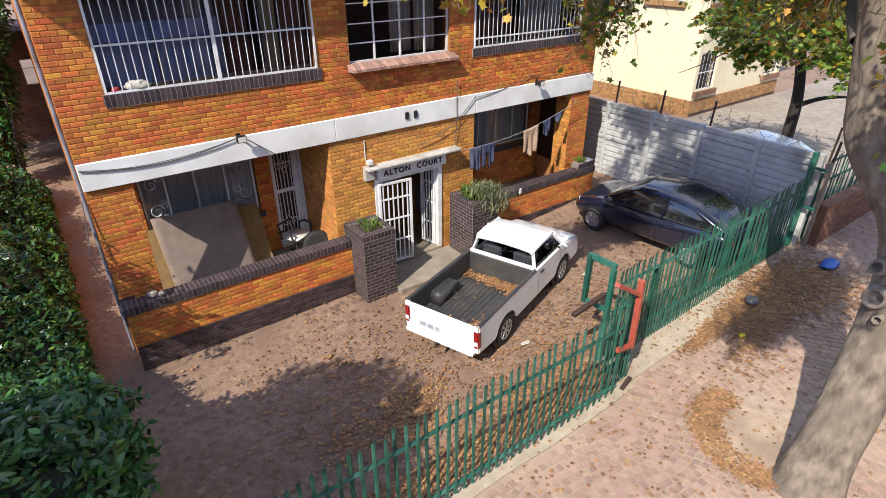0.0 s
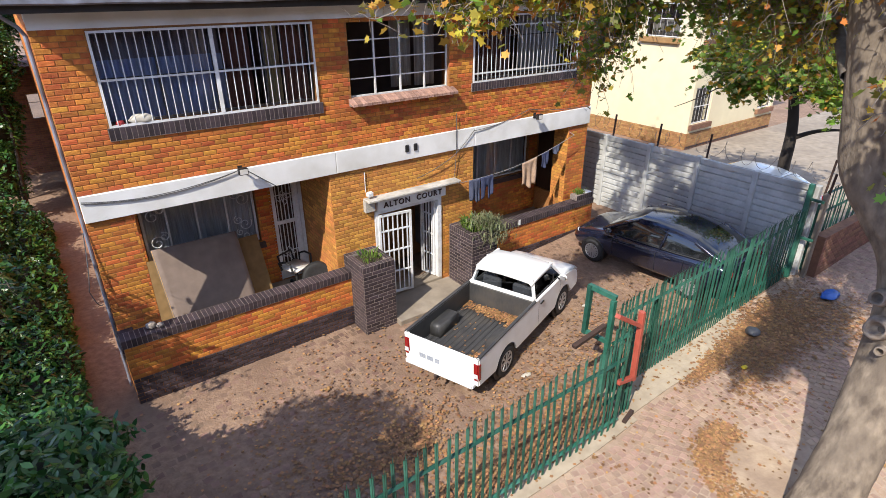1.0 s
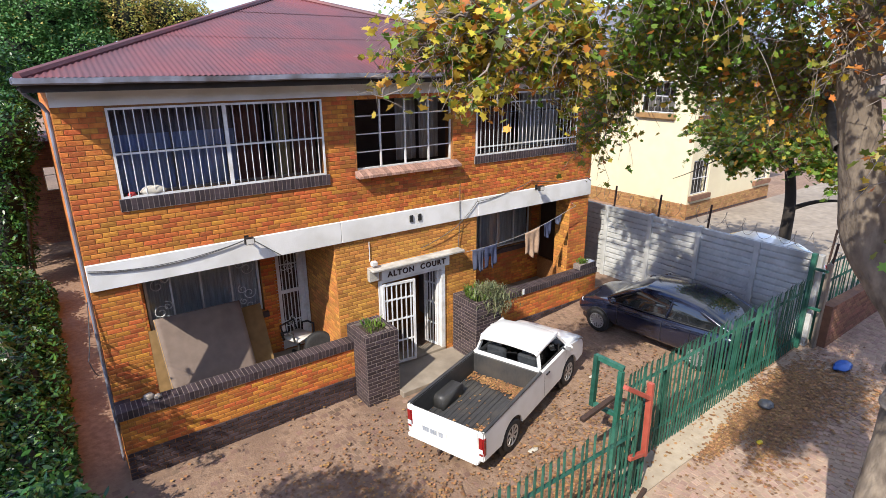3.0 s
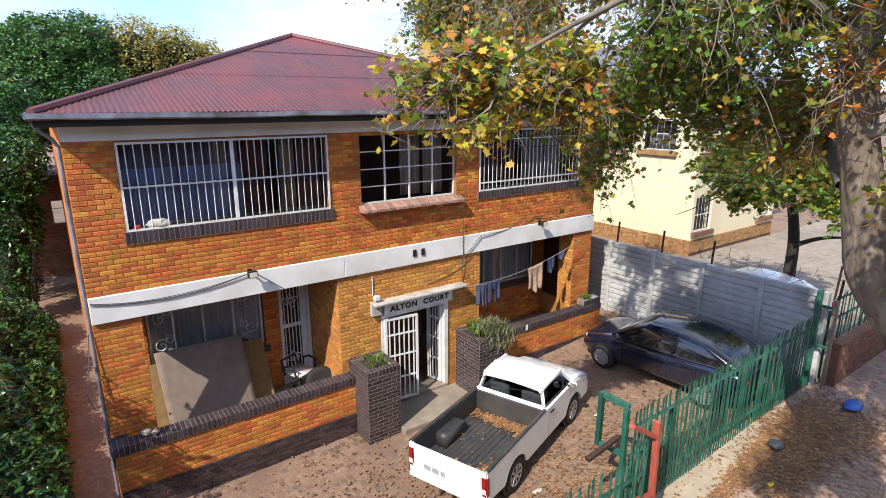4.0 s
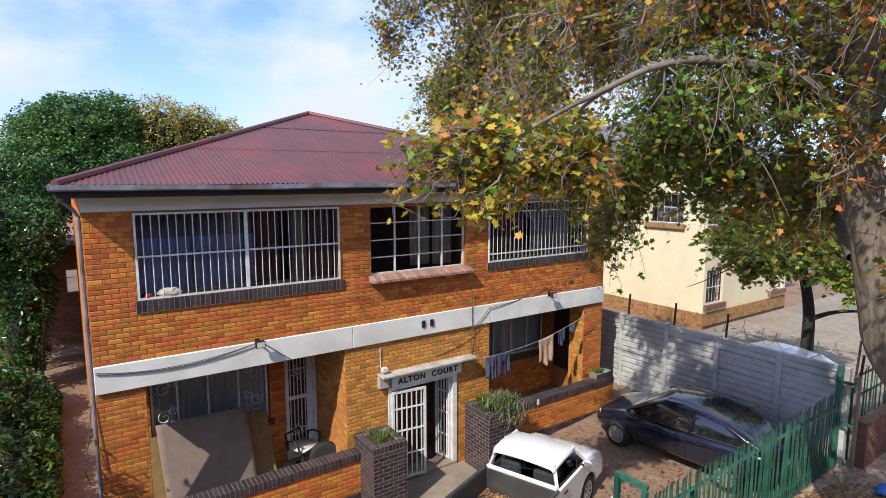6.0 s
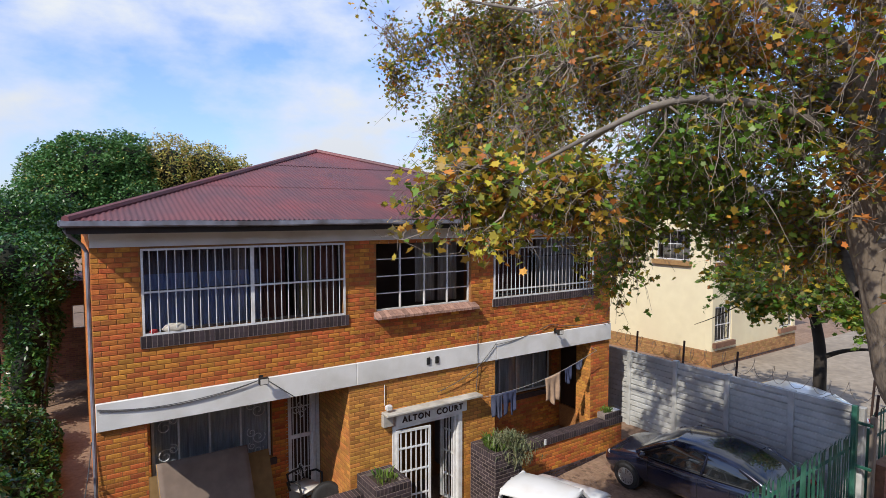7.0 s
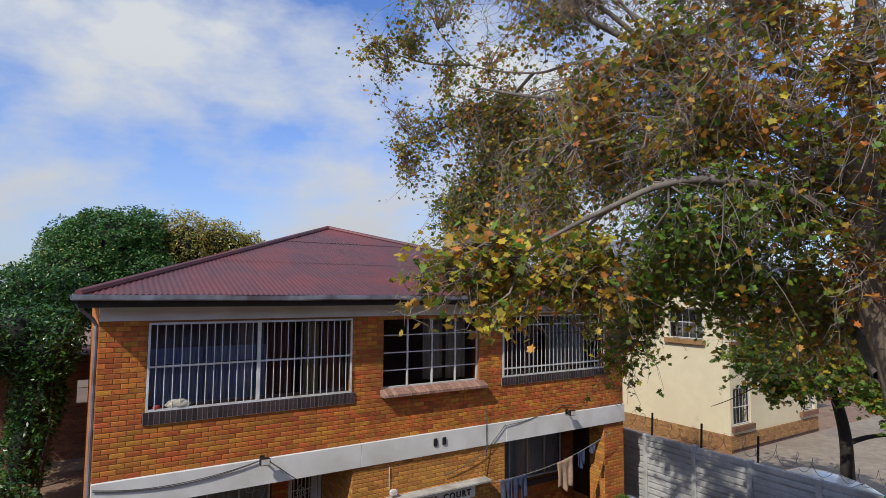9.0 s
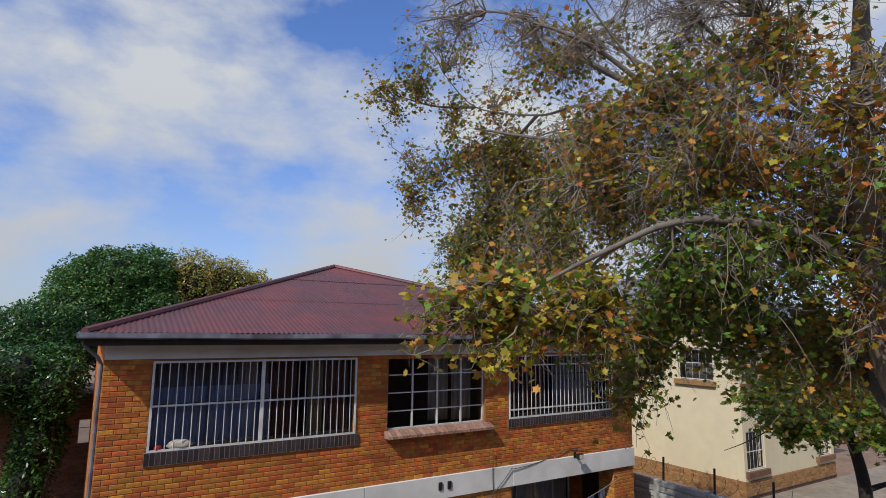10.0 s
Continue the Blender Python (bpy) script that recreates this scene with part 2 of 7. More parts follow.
def courses(x0, x1, z0, z1, holes=(), length=0.193, course=0.0708, joint=0.009):
    """Stretcher bond over a rectangle, cut round the openings (x0, x1, z0, z1)."""
    out = []
    n = max(1, round((z1 - z0) / course))
    ch = (z1 - z0) / n
    for k in range(n):
        z = z0 + (k + 0.5) * ch
        spans = [(x0, x1)]
        for a, b, c, d in holes:
            if c < z < d:
                spans = [s for p, q in spans for s in ((p, min(q, a)), (max(p, b), q)) if s[1] - s[0] > 0.03]
        for p, q in spans:
            x = x0 - (length / 2 if k % 2 else 0)
            while x < q:
                a, b = max(x, p), min(x + length, q)
                if b - a > 0.035:
                    out.append(((a + b) / 2, z, b - a - joint, ch - joint))
                x += length
    return out


def soldiers(x0, x1, z0, z1, pitch=0.0708, joint=0.009):
    n = max(1, round((x1 - x0) / pitch))
    w = (x1 - x0) / n
    return [(x0 + (i + 0.5) * w, (z0 + z1) / 2, w - joint, z1 - z0 - joint) for i in range(n)]

# ---------- ground ----------
def ground_sheet():
    xs = [-400, -120, -40, -15, -6, -3, -1, 0, 1, 2, 3, 4, 5, 6, 7, 8, 8.9, 10, 11, 12, 13, 14, 18, 24, 40, 90, 200, 400]
    ys = [-400, -120, -40, -20, -14, -11, -9, -7.5, -6.5, -5.5, -4.5, -3.5, -2.5, -1.5, -0.5, 1, 4, 8, 14, 25, 60, 150, 400]
    v = [(x, y, gz(x) - 0.004) for y in ys for x in xs]
    n = len(xs)
    f = [(j * n + i, j * n + i + 1, (j + 1) * n + i + 1, (j + 1) * n + i) for j in range(len(ys) - 1) for i in range(n - 1)]
    return tagged(raw("ground", v, f, M["soil"]), "bare brown earth and worn cobbles of the yard", "ground", kind="structure")


ground = ground_sheet()

# ---------- house ----------
house = empty("house", "two-storey orange face-brick block of flats with a red corrugated roof", "building")
W, TOP = 10.5, 5.40
UP = ((0.60, 3.68, 4.13, 5.37), (4.28, 6.36, 4.10, 5.36), (6.93, 9.88, 4.13, 5.36))
SILLS = ((0.57, 3.74, 3.95, 4.13), (6.90, 9.92, 3.97, 4.13))


def wall_with_holes(name, x0, x1, z0, z1, y0, y1, holes, material, parent, label=""):
    """A thick wall along x, cut into blocks round its openings."""
    xs = sorted({x0, x1, *[min(max(v, x0), x1) for h in holes for v in h[:2]]})
    zs = sorted({z0, z1, *[min(max(v, z0), z1) for h in holes for v in h[2:]]})
    solid = lambda i, j: 0 <= i < len(xs) - 1 and 0 <= j < len(zs) - 1 and not any(h[0] < (xs[i] + xs[i + 1]) / 2 < h[1] and h[2] < (zs[j] + zs[j + 1]) / 2 < h[3] for h in holes)
    bm, made = bmesh.new(), {}

    def at(i, j, k):
        if (i, j, k) not in made:
            made[i, j, k] = bm.verts.new((xs[i], (y0, y1)[k], zs[j]))
        return made[i, j, k]

    for i in range(len(xs) - 1):
        for j in range(len(zs) - 1):
            if not solid(i, j):
                continue
            bm.faces.new((at(i, j, 0), at(i + 1, j, 0), at(i + 1, j + 1, 0), at(i, j + 1, 0)))
            bm.faces.new((at(i, j, 1), at(i, j + 1, 1), at(i + 1, j + 1, 1), at(i + 1, j, 1)))
            for di, dj, p, q in ((-1, 0, (i, j), (i, j + 1)), (1, 0, (i + 1, j), (i + 1, j + 1)), (0, -1, (i, j), (i + 1, j)), (0, 1, (i, j + 1), (i + 1, j + 1))):
                if not solid(i + di, j + dj):
                    bm.faces.new((at(*p, 0), at(*q, 0), at(*q, 1), at(*p, 1)))
    return part(name, bm, material, parent, label)


# upper storey
upper = wall_with_holes("wall", 0, W, 3.26, TOP, 0.0, 0.24, UP, M["mortar"], house, "orange face-brick upper wall")
bricks(courses(0, W, 3.26, TOP, UP + SILLS), M["brick"], upper, proud=0.006, near=(0, 3.9, 3.2, 4.3))
side_l = boxes("wall", [(0, 0.24, 0.24, 1.40, 2.80, 5.72), (0, 0.24, 0.1155, 1.40, -0.3, 0.93), (0, 0.24, 1.401, 13.5, -0.3, 5.72)], M["mortar"], house, "brick side wall with the verandah end left open")
bricks([(y, z, w, h) for y, z, w, h in courses(-13.5, -0.0, -0.2, 5.5, ((-1.4, -0.115, 0.93, 2.80),))], M["brick"], side_l, m=Matrix(((0, 1, 0, 0), (-1, 0, 0, 0), (0, 0, 1, 0), (0, 0, 0, 1))))
boxes("wall", [(W - 0.24, W, 0.24, 1.40, 2.88, 5.72), (W - 0.24, W, 0.451, 1.40, -0.3, 0.93), (W - 0.24, W, 1.401, 13.5, -0.3, 5.72)], M["mortar"], house, "brick side wall beside the verandah end")
boxes("wall", [(0.24, W - 0.24, 13.3, 13.5, -0.3, 5.72)], M["mortar"], house)
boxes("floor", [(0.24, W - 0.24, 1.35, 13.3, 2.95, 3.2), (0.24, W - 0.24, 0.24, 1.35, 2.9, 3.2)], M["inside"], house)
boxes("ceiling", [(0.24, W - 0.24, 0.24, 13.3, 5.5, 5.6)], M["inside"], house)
boxes("partition", [(0.24, W - 0.24, 3.4, 3.5, 3.2, 5.5), (3.9, 4.05, 0.24, 3.4, 3.2, 5.5), (6.6, 6.75, 0.24, 3.4, 3.2, 5.5)], M["inside"], house, "plastered inner wall with room shade put into its colour")
plate = boxes("wall_plate", [(0.0, W, -0.012, 0.24, TOP, 5.72)], M["plaster"], house, "white plastered strip under the eaves")
for a, b in ((0.0, 3.868), (3.876, 6.985), (6.993, W)):
    band_end = boxes("lintel_band", [(a, b, -0.05, 0.24, 2.87, 3.26)], M["plaster"], house, "white painted concrete band over the ground floor", 0.006)
    if a == 3.876:
        band = band_end
for s in SILLS:
    sill = boxes("window_sill", [(s[0], s[1], -0.03, 0.2, s[2], s[3] - 0.004)], M["mortar_d"], house, "dark soldier-brick window sill")
    bricks(soldiers(*s[:2], s[2], s[3]), M["brick_d"], sill, m=Matrix.Translation((0, -0.03, 0)), near=(s[0], s[1], 3, 5))


def tiled_sill(x0, x1, z, parent):
    sill_t = boxes("window_sill", [(x0 + .01, x1 - .01, -0.10, 0.02, z - 0.10, z - 0.03)], M["mortar_d"], parent, "sloping sill of weathered pinkish tiles")
    n = 24
    w = (x1 - x0) / n
    for i in range(n):
        bm = bmesh.new()
        a = x0 + i * w
        vs = [bm.verts.new(p) for p in ((a + .004, -0.17, z - 0.10), (a + w - .004, -0.17, z - 0.10), (a + w - .004, 0.03, z - 0.02), (a + .004, 0.03, z - 0.02),
                                         (a + .004, -0.17, z - 0.055), (a + w - .004, -0.17, z - 0.055), (a + w - .004, 0.03, z + 0.03), (a + .004, 0.03, z + 0.03))]
        for f in ((0, 3, 2, 1), (4, 5, 6, 7), (0, 1, 5, 4), (1, 2, 6, 5), (2, 3, 7, 6), (3, 0, 4, 7)):
            bm.faces.new([vs[i2] for i2 in f])
        part("tile", bm, M["brick_tile"], sill_t)


M["brick_tile"] = mat("weathered pink sill tile", (0.42, 0.25, 0.19), (0.26, 0.15, 0.12), 0.8, 18, bump=0.4, vary=0.25)
M["glass"] = glass("window glass", (0.80, 0.84, 0.86))
M["glass_dark"] = glass("tinted car glass", (0.40, 0.42, 0.44))
M["curtain_b"] = mat("blue patterned curtain", (0.17, 0.23, 0.52), (0.40, 0.48, 0.68), 0.9, 5, bump=0.2, stretch=(6, 1, 0.6), big=2.5, stain=(0.35, 0.38, 0.5))
M["curtain_w"] = mat("grey net curtain", (0.62, 0.62, 0.63), (0.40, 0.40, 0.41), 0.9, 8, stretch=(7, 1, 0.3))
M["curtain_g"] = mat("dim grey-brown lining", (0.24, 0.225, 0.27), (0.16, 0.15, 0.185), 0.9, 7, stretch=(7, 1, 0.4))
M["curtain_r"] = mat("dark red curtain", (0.24, 0.095, 0.07), (0.15, 0.06, 0.05), 0.9, 7, stretch=(7, 1, 0.4))
M["curtain_o"] = mat("ochre curtain", (0.45, 0.36, 0.2), (0.32, 0.25, 0.14), 0.9, 7, stretch=(7, 1, 0.4))
M["steel_dk"] = mat("dark painted steel", (0.02, 0.02, 0.024), (0.035, 0.035, 0.04), 0.5, 12)


def curtain(x0, x1, z0, z1, y, material, parent, folds=0.11):
    n = max(8, int((x1 - x0) / 0.018))
    v, f = [], []
    for i in range(n + 1):
        x = x0 + (x1 - x0) * i / n
        dy = 0.028 * math.sin(x / folds * 6.283) + 0.012 * math.sin(x / folds * 2.7 + 1)
        v += [(x, y + dy, z0), (x, y + dy * 0.7, z1)]
    f = [(2 * i, 2 * i + 2, 2 * i + 3, 2 * i + 1) for i in range(n)]
    return raw("curtain", v, f, material, parent, smooth=True)


def window(x0, x1, z0, z1, y, mull, trans, parent, frame_mat, fw=0.03):
    """Steel window: frame, mullions, transoms and one pane a light."""
    win = empty("window", "steel-framed window", "")
    del win["label"]
    win.parent = parent
    boxes("window_frame", [(x0, x0 + fw, y, y + 0.04, z0, z1), (x1 - fw, x1, y, y + 0.04, z0, z1), (x0 + fw, x1 - fw, y, y + 0.04, z0, z0 + fw), (x0 + fw, x1 - fw, y, y + 0.04, z1 - fw, z1)], frame_mat, win)
    xs, zs = [x0 + fw, *mull, x1 - fw], [z0 + fw, *trans, z1 - fw]
    for m_ in mull:
        boxes("mullion", [(m_ - 0.014, m_ + 0.014, y, y + 0.035, z0 + fw, z1 - fw)], frame_mat, win)
    for t_ in trans:
        boxes("transom", [(a + 0.014, b - 0.014, y + 0.004, y + 0.03, t_ - 0.009, t_ + 0.009) for a, b in zip(xs, xs[1:])], frame_mat, win)
    for a, b in zip(xs, xs[1:]):
        for c, d in zip(zs, zs[1:]):
            pane = raw("pane", [(a, y + .02, c), (b, y + .02, c), (b, y + .02, d), (a, y + .02, d)], [(0, 1, 2, 3)], M["glass"], win)
            pane.visible_shadow = False
    return win


def burglar_bars(x0, x1, z0, z1, y, n, rails, parent, material, thick=0.014, posts=()):
    grille = empty("burglar_bars", "white painted steel burglar bars", "")
    del grille["label"]
    grille.parent = parent
    bm = bmesh.new()
    box(bm, x0, x1, y - 0.012, y + 0.012, z0, z0 + 0.03)
    box(bm, x0, x1, y - 0.012, y + 0.012, z1 - 0.03, z1)
    box(bm, x0, x0 + 0.03, y - 0.012, y + 0.012, z0 + 0.03, z1 - 0.03)
    box(bm, x1 - 0.03, x1, y - 0.012, y + 0.012, z0 + 0.03, z1 - 0.03)
    part("grille_frame", bm, material, grille)
    for r in rails:
        boxes("rail", [(x0 + 0.03, x1 - 0.03, y - 0.012, y + 0.012, r - 0.013, r + 0.013)], material, grille)
    for p in posts:
        boxes("post", [(p - 0.026, p + 0.026, y - 0.016, y + 0.016, z0 + 0.03, z1 - 0.03)], material, grille)
    for i in range(n):
        x = x0 + (x1 - x0) * (i + 1) / (n + 1)
        if any(abs(x - p) < 0.05 for p in posts):
            continue
        bm = bmesh.new()
        rod(bm, (x, y - 0.01, z0 + 0.03), (x + random.uniform(-.004, .004), y - 0.01, z1 - 0.03), thick / 2, 5)
        part("bar", bm, material, grille)
    return grille


# upper windows
window(0.62, 3.66, 4.15, 5.35, 0.12, (1.38, 2.14, 2.90), (4.75,), house, M["steel_dk"])
burglar_bars(0.60, 3.68, 4.13, 5.37, -0.02, 27, (4.75,), house, M["white"], posts=(2.13,))
curtain(0.66, 2.3, 4.14, 4.98, 0.24, M["curtain_b"], house)
curtain(0.64, 2.32, 4.14, 5.36, 0.34, M["curtain_g"], house)
curtain(2.32, 2.72, 4.14, 5.36, 0.24, M["curtain_r"], house)
curtain(2.95, 3.18, 4.14, 5.36, 0.25, M["curtain_o"], house)
curtain(3.25, 3.66, 4.14, 5.36, 0.24, M["curtain_r"], house)
window(4.28, 6.36, 4.12, 5.36, 0.06, (4.80, 5.32, 5.84), (4.43, 4.74, 5.05), house, M["white"])
curtain(5.36, 5.8, 4.14, 5.3, 0.5, M["curtain_w"], house)
curtain(5.85, 6.3, 4.14, 5.3, 0.4, M["curtain_w"], house)
tiled_sill(4.22, 6.46, 4.10, house)
window(6.95, 9.86, 4.15, 5.34, 0.12, (7.9, 8.9), (4.95,), house, M["steel_dk"])
burglar_bars(6.93, 9.88, 4.13, 5.36, -0.02, 25, (4.30, 5.16), house, M["white"])
curtain(7.0, 8.3, 4.14, 5.3, 0.5, M["curtain_r"], house)
curtain(8.6, 9.8, 4.14, 5.3, 0.5, M["curtain_w"], house)

# ground floor
FL = 0.34
pier_l = boxes("wall", [(0.0, 0.62, 0.0, 0.115, -0.3, 2.87)], M["mortar"], house)
bricks(courses(0, 0.62, FL - 0.51, 2.87), M["brick"], pier_l, near=(0, 1, 0.9, 3))
pier_r = boxes("wall", [(9.86, W, 0.0, 0.45, -0.3, 2.87)], M["mortar"], house)
bricks(courses(9.86, W, FL, 2.87), M["brick"], pier_r, near=(9, 11, 0.9, 3))
TURN_L = Matrix(((0, 1, 0, 0), (-1, 0, 0, 0), (0, 0, 1, 0), (0, 0, 0, 1)))
bricks(courses(-0.45, 0.0, FL, 2.87), M["brick_y"], pier_r, m=Matrix.Translation((9.86, 0, 0)) @ TURN_L)
DOOR = (4.58, 6.14, -0.3, 1.97)
entrance = wall_with_holes("wall", 3.74, 6.99, -0.3, 2.87, 0.0, 0.24, (DOOR,), M["mortar"], house, "yellow face-brick entrance wall")
bricks(courses(3.74, 6.99, FL - 0.51, 2.87, (DOOR,)), M["brick_y"], entrance, near=(3.7, 7, 1.3, 2.9))
ret_l = boxes("wall", [(3.74, 3.98, 0.24, 1.40, -0.3, 2.87)], M["mortar"], house)
bricks(courses(-1.40, 0.0, FL, 2.87), M["brick_y"], ret_l, m=Matrix.Translation((3.74, 0, 0)) @ TURN_L)
boxes("wall", [(6.75, 6.99, 0.24, 1.40, -0.3, 2.87)], M["mortar"], house)
BACK = ((0.78, 2.80, 1.32, 2.62), (3.10, 3.72, FL, 2.60), (7.75, 9.95, 1.42, 2.78))
back = wall_with_holes("wall", 0.24, W - 0.24, -0.3, 2.95, 1.40, 1.60, BACK, M["mortar"], house, "orange brick back wall of the verandahs")
bricks(courses(0.24, 3.74, FL, 2.87, BACK) + courses(6.99, 10.26, FL, 2.87, BACK), M["brick"], back, m=Matrix.Translation((0, 1.40, 0)), near=(2.7, 3.8, 0.3, 3))
boxes("floor", [(0.24, 3.74, -0.12, 1.40, -0.3, FL), (6.99, W - 0.24, -0.12, 1.40, -0.3, FL), (0.24, W - 0.24, 1.60, 13.3, -0.3, FL)], M["concrete"], house, "worn concrete verandah floor")
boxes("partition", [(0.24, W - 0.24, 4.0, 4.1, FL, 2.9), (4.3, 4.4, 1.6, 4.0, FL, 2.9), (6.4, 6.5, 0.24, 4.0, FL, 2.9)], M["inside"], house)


def parapet(x0, x1, parent, near):
    par = boxes("parapet", [(x0, x1, -0.36, -0.13, -0.4, 0.93)], M["mortar"], parent, "low verandah wall of orange brick over a dark brick plinth")
    y = Matrix.Translation((0, -0.36, 0))
    bricks(courses(x0, x1, FL, 0.93), M["brick"], par, m=y, near=near)
    bricks(courses(x0, x1, FL - 0.68, FL), M["brick_d"], par, m=y, proud=0.012)
    cap = boxes("wall_cap", [(x0 - 0.02, x1, -0.385, -0.11, 0.93, 1.065)], M["mortar_d"], parent, "dark soldier-brick coping")
    bricks(soldiers(x0 - 0.02, x1, 0.93, 1.075), M["brick_d"], cap, m=Matrix.Translation((0, -0.386, 0)), near=(x0 - 1, x1 + 1, 0, 2))
    flat = Matrix.Translation((0, 0, 1.066)) @ Matrix(((1, 0, 0, 0), (0, 0, 1, 0), (0, -1, 0, 0), (0, 0, 0, 1)))
    bricks(soldiers(x0 - 0.02, x1, -0.385, -0.11), M["brick_d"], cap, m=flat)
    return par


par_l = parapet(0.0, 3.83, house, (0, 4, 0.3, 1))
par_r = parapet(6.94, W + 0.06, house, (6.9, 10.6, 0.3, 1))
bm = bmesh.new()
box(bm, -0.02, 0.2, -0.11, -0.001, 0.7, 1.066)
part("parapet", bm, M["brick_d"], house)

# verandah openings
window(0.80, 2.78, 1.34, 2.60, 1.46, (1.22, 1.72, 2.25), (), house, M["white"], 0.04)
curtain(0.82, 2.76, 1.36, 2.58, 1.53, M["curtain_w"], house, 0.15)
window(7.77, 9.93, 1.44, 2.76, 1.46, (8.3, 8.85, 9.4), (), house, M["white"], 0.035)
curtain(7.8, 9.9, 1.45, 2.75, 1.53, M["curtain_w"], house, 0.2)
boxes("window_sill", [(2.45, 2.86, 1.33, 1.46, 1.20, 1.31)], M["brick_d"], house)
boxes("window_sill", [(7.7, 10.0, 1.33, 1.46, 1.30, 1.41)], M["brick_d"], house)


def scroll(bm, cx, cz, r, y, turns=1.2, flip=1, start=0.0):
    pts = []
    for i in range(22):
        a = start + flip * turns * 2 * math.pi * i / 21
        rr = r * (1 - 0.75 * i / 21)
        pts.append((cx + rr * math.cos(a), y, cz + rr * math.sin(a)))
    wire(bm, pts, 0.008, 4)


def security_door(x0, x1, z0, z1, y, parent):
    """White slam-lock gate with bars, a rosette and scrolls in a white frame."""
    d = empty("door", "", "")
    d.parent = parent
    boxes("door_frame", [(x0 - 0.06, x0, y - 0.02, y + 0.10, z0, z1 + 0.06), (x1, x1 + 0.06, y - 0.02, y + 0.10, z0, z1 + 0.06), (x0, x1, y - 0.02, y + 0.10, z1, z1 + 0.06)], M["white"], d)
    g = boxes("gate_frame", [(x0, x0 + 0.05, y, y + 0.03, z0, z1), (x1 - 0.05, x1, y, y + 0.03, z0, z1), (x0 + .05, x1 - .05, y, y + 0.03, z1 - 0.05, z1), (x0 + .05, x1 - .05, y, y + 0.03, z0, z0 + 0.34), (x0 + .05, x1 - .05, y, y + 0.03, (z0 + z1) / 2 + .1, (z0 + z1) / 2 + 0.17)], M["white"], d, "white security gate frame")
    for i in range(5):
        x = x0 + 0.05 + (x1 - x0 - 0.1) * (i + 0.5) / 5
        boxes("bar", [(x - 0.008, x + 0.008, y + 0.004, y + 0.02, z0 + 0.2, z1 - 0.05)], M["white"], d)
    for k in range(3):
        z = z0 + 0.60 + k * (z1 - z0 - 0.75) / 2.4
        boxes("rail", [(x0 + .05, x1 - .05, y + 0.006, y + 0.018, z - 0.008, z + 0.008)], M["white"], d)
    for zz in (z0 + 0.55, z1 - 0.45):
        bm = bmesh.new()
        for k in range(4):
            scroll(bm, (x0 + x1) / 2 + 0.08 * math.cos(k * 1.571), zz + 0.08 * math.sin(k * 1.571), 0.07, y - 0.004, 1.0, 1, k * 1.571)
        part("rosette", bm, M["white"], d)
    boxes("door_leaf", [(x0 + .01, x1 - .01, y + 0.12, y + 0.16, z0, z1)], M["door_wood"], d, "dark wooden door behind the gate")
    return d


M["door_wood"] = mat("dark varnished door", (0.05, 0.028, 0.018), (0.03, 0.018, 0.012), 0.5, 6, stretch=(4, 4, 0.5))
# dark panel added to fill the open verandah end
boxes("screen", [(W - 0.20, W - 0.15, 0.46, 1.39, 0.94, 2.79)], M["door_wood"], house, "dark flat panel closing the verandah end", .004)
security_door(3.12, 3.58, FL + .02, 2.56, 1.42, house)
boxes("door_leaf", [(3.65, 3.72, 1.40, 1.44, FL + .02, 2.58)], M["white"], house, "white painted door leaf standing open", .004)
for cx, fl in ((1.0, 1), (2.55, -1)):
    for zz, s in ((1.75, 0.13), (2.25, 0.13), (1.5, 0.1)):
        for q in ((cx, zz, s, 1.43, 1.3, fl, 0.5), (cx + fl * 0.12, zz + 0.1, s * 0.7, 1.43, 1.3, -fl, 2.0)):
            scr = bmesh.new()
            scroll(scr, *q)
            part("window_scroll", scr, M["white"], house)

# entrance: frame, open gate, canopy, name board
ent = empty("door", "", "")
ent.parent = house
boxes("door_frame", [(4.58, 4.65, -0.03, 0.2, 0.06, 1.97), (6.05, 6.14, -0.03, 0.2, 0.06, 1.97), (4.65, 6.05, -0.03, 0.2, 1.90, 1.97)], M["white"], ent, "white painted steel door frame")
boxes("threshold", [(4.6, 6.12, -0.06, 0.3, -0.3, 0.10)], M["concrete"], ent)


def lattice(x0, x1, z0, z1, n, parent, name, label):
    g = boxes(name, [(x0, x0 + .045, -.02, .02, z0, z1), (x1 - .045, x1, -.02, .02, z0, z1), (x0 + .045, x1 - .045, -.02, .02, z1 - .045, z1), (x0 + .045, x1 - .045, -.02, .02, z0, z0 + .045)], M["white"], parent, label)
    for i in range(n):
        x = x0 + .045 + (x1 - x0 - .09) * (i + .5) / n
        b_ = boxes("bar", [(x - .010, x + .010, -.01, .01, z0 + .045, z1 - .045)], M["white"], g)
    for z in (z0 + (z1 - z0) * .28, z0 + (z1 - z0) * .55, z0 + (z1 - z0) * .8):
        boxes("rail", [(x0 + .045, x1 - .045, -.012, .012, z - .015, z + .015)], M["white"], g)
    return g


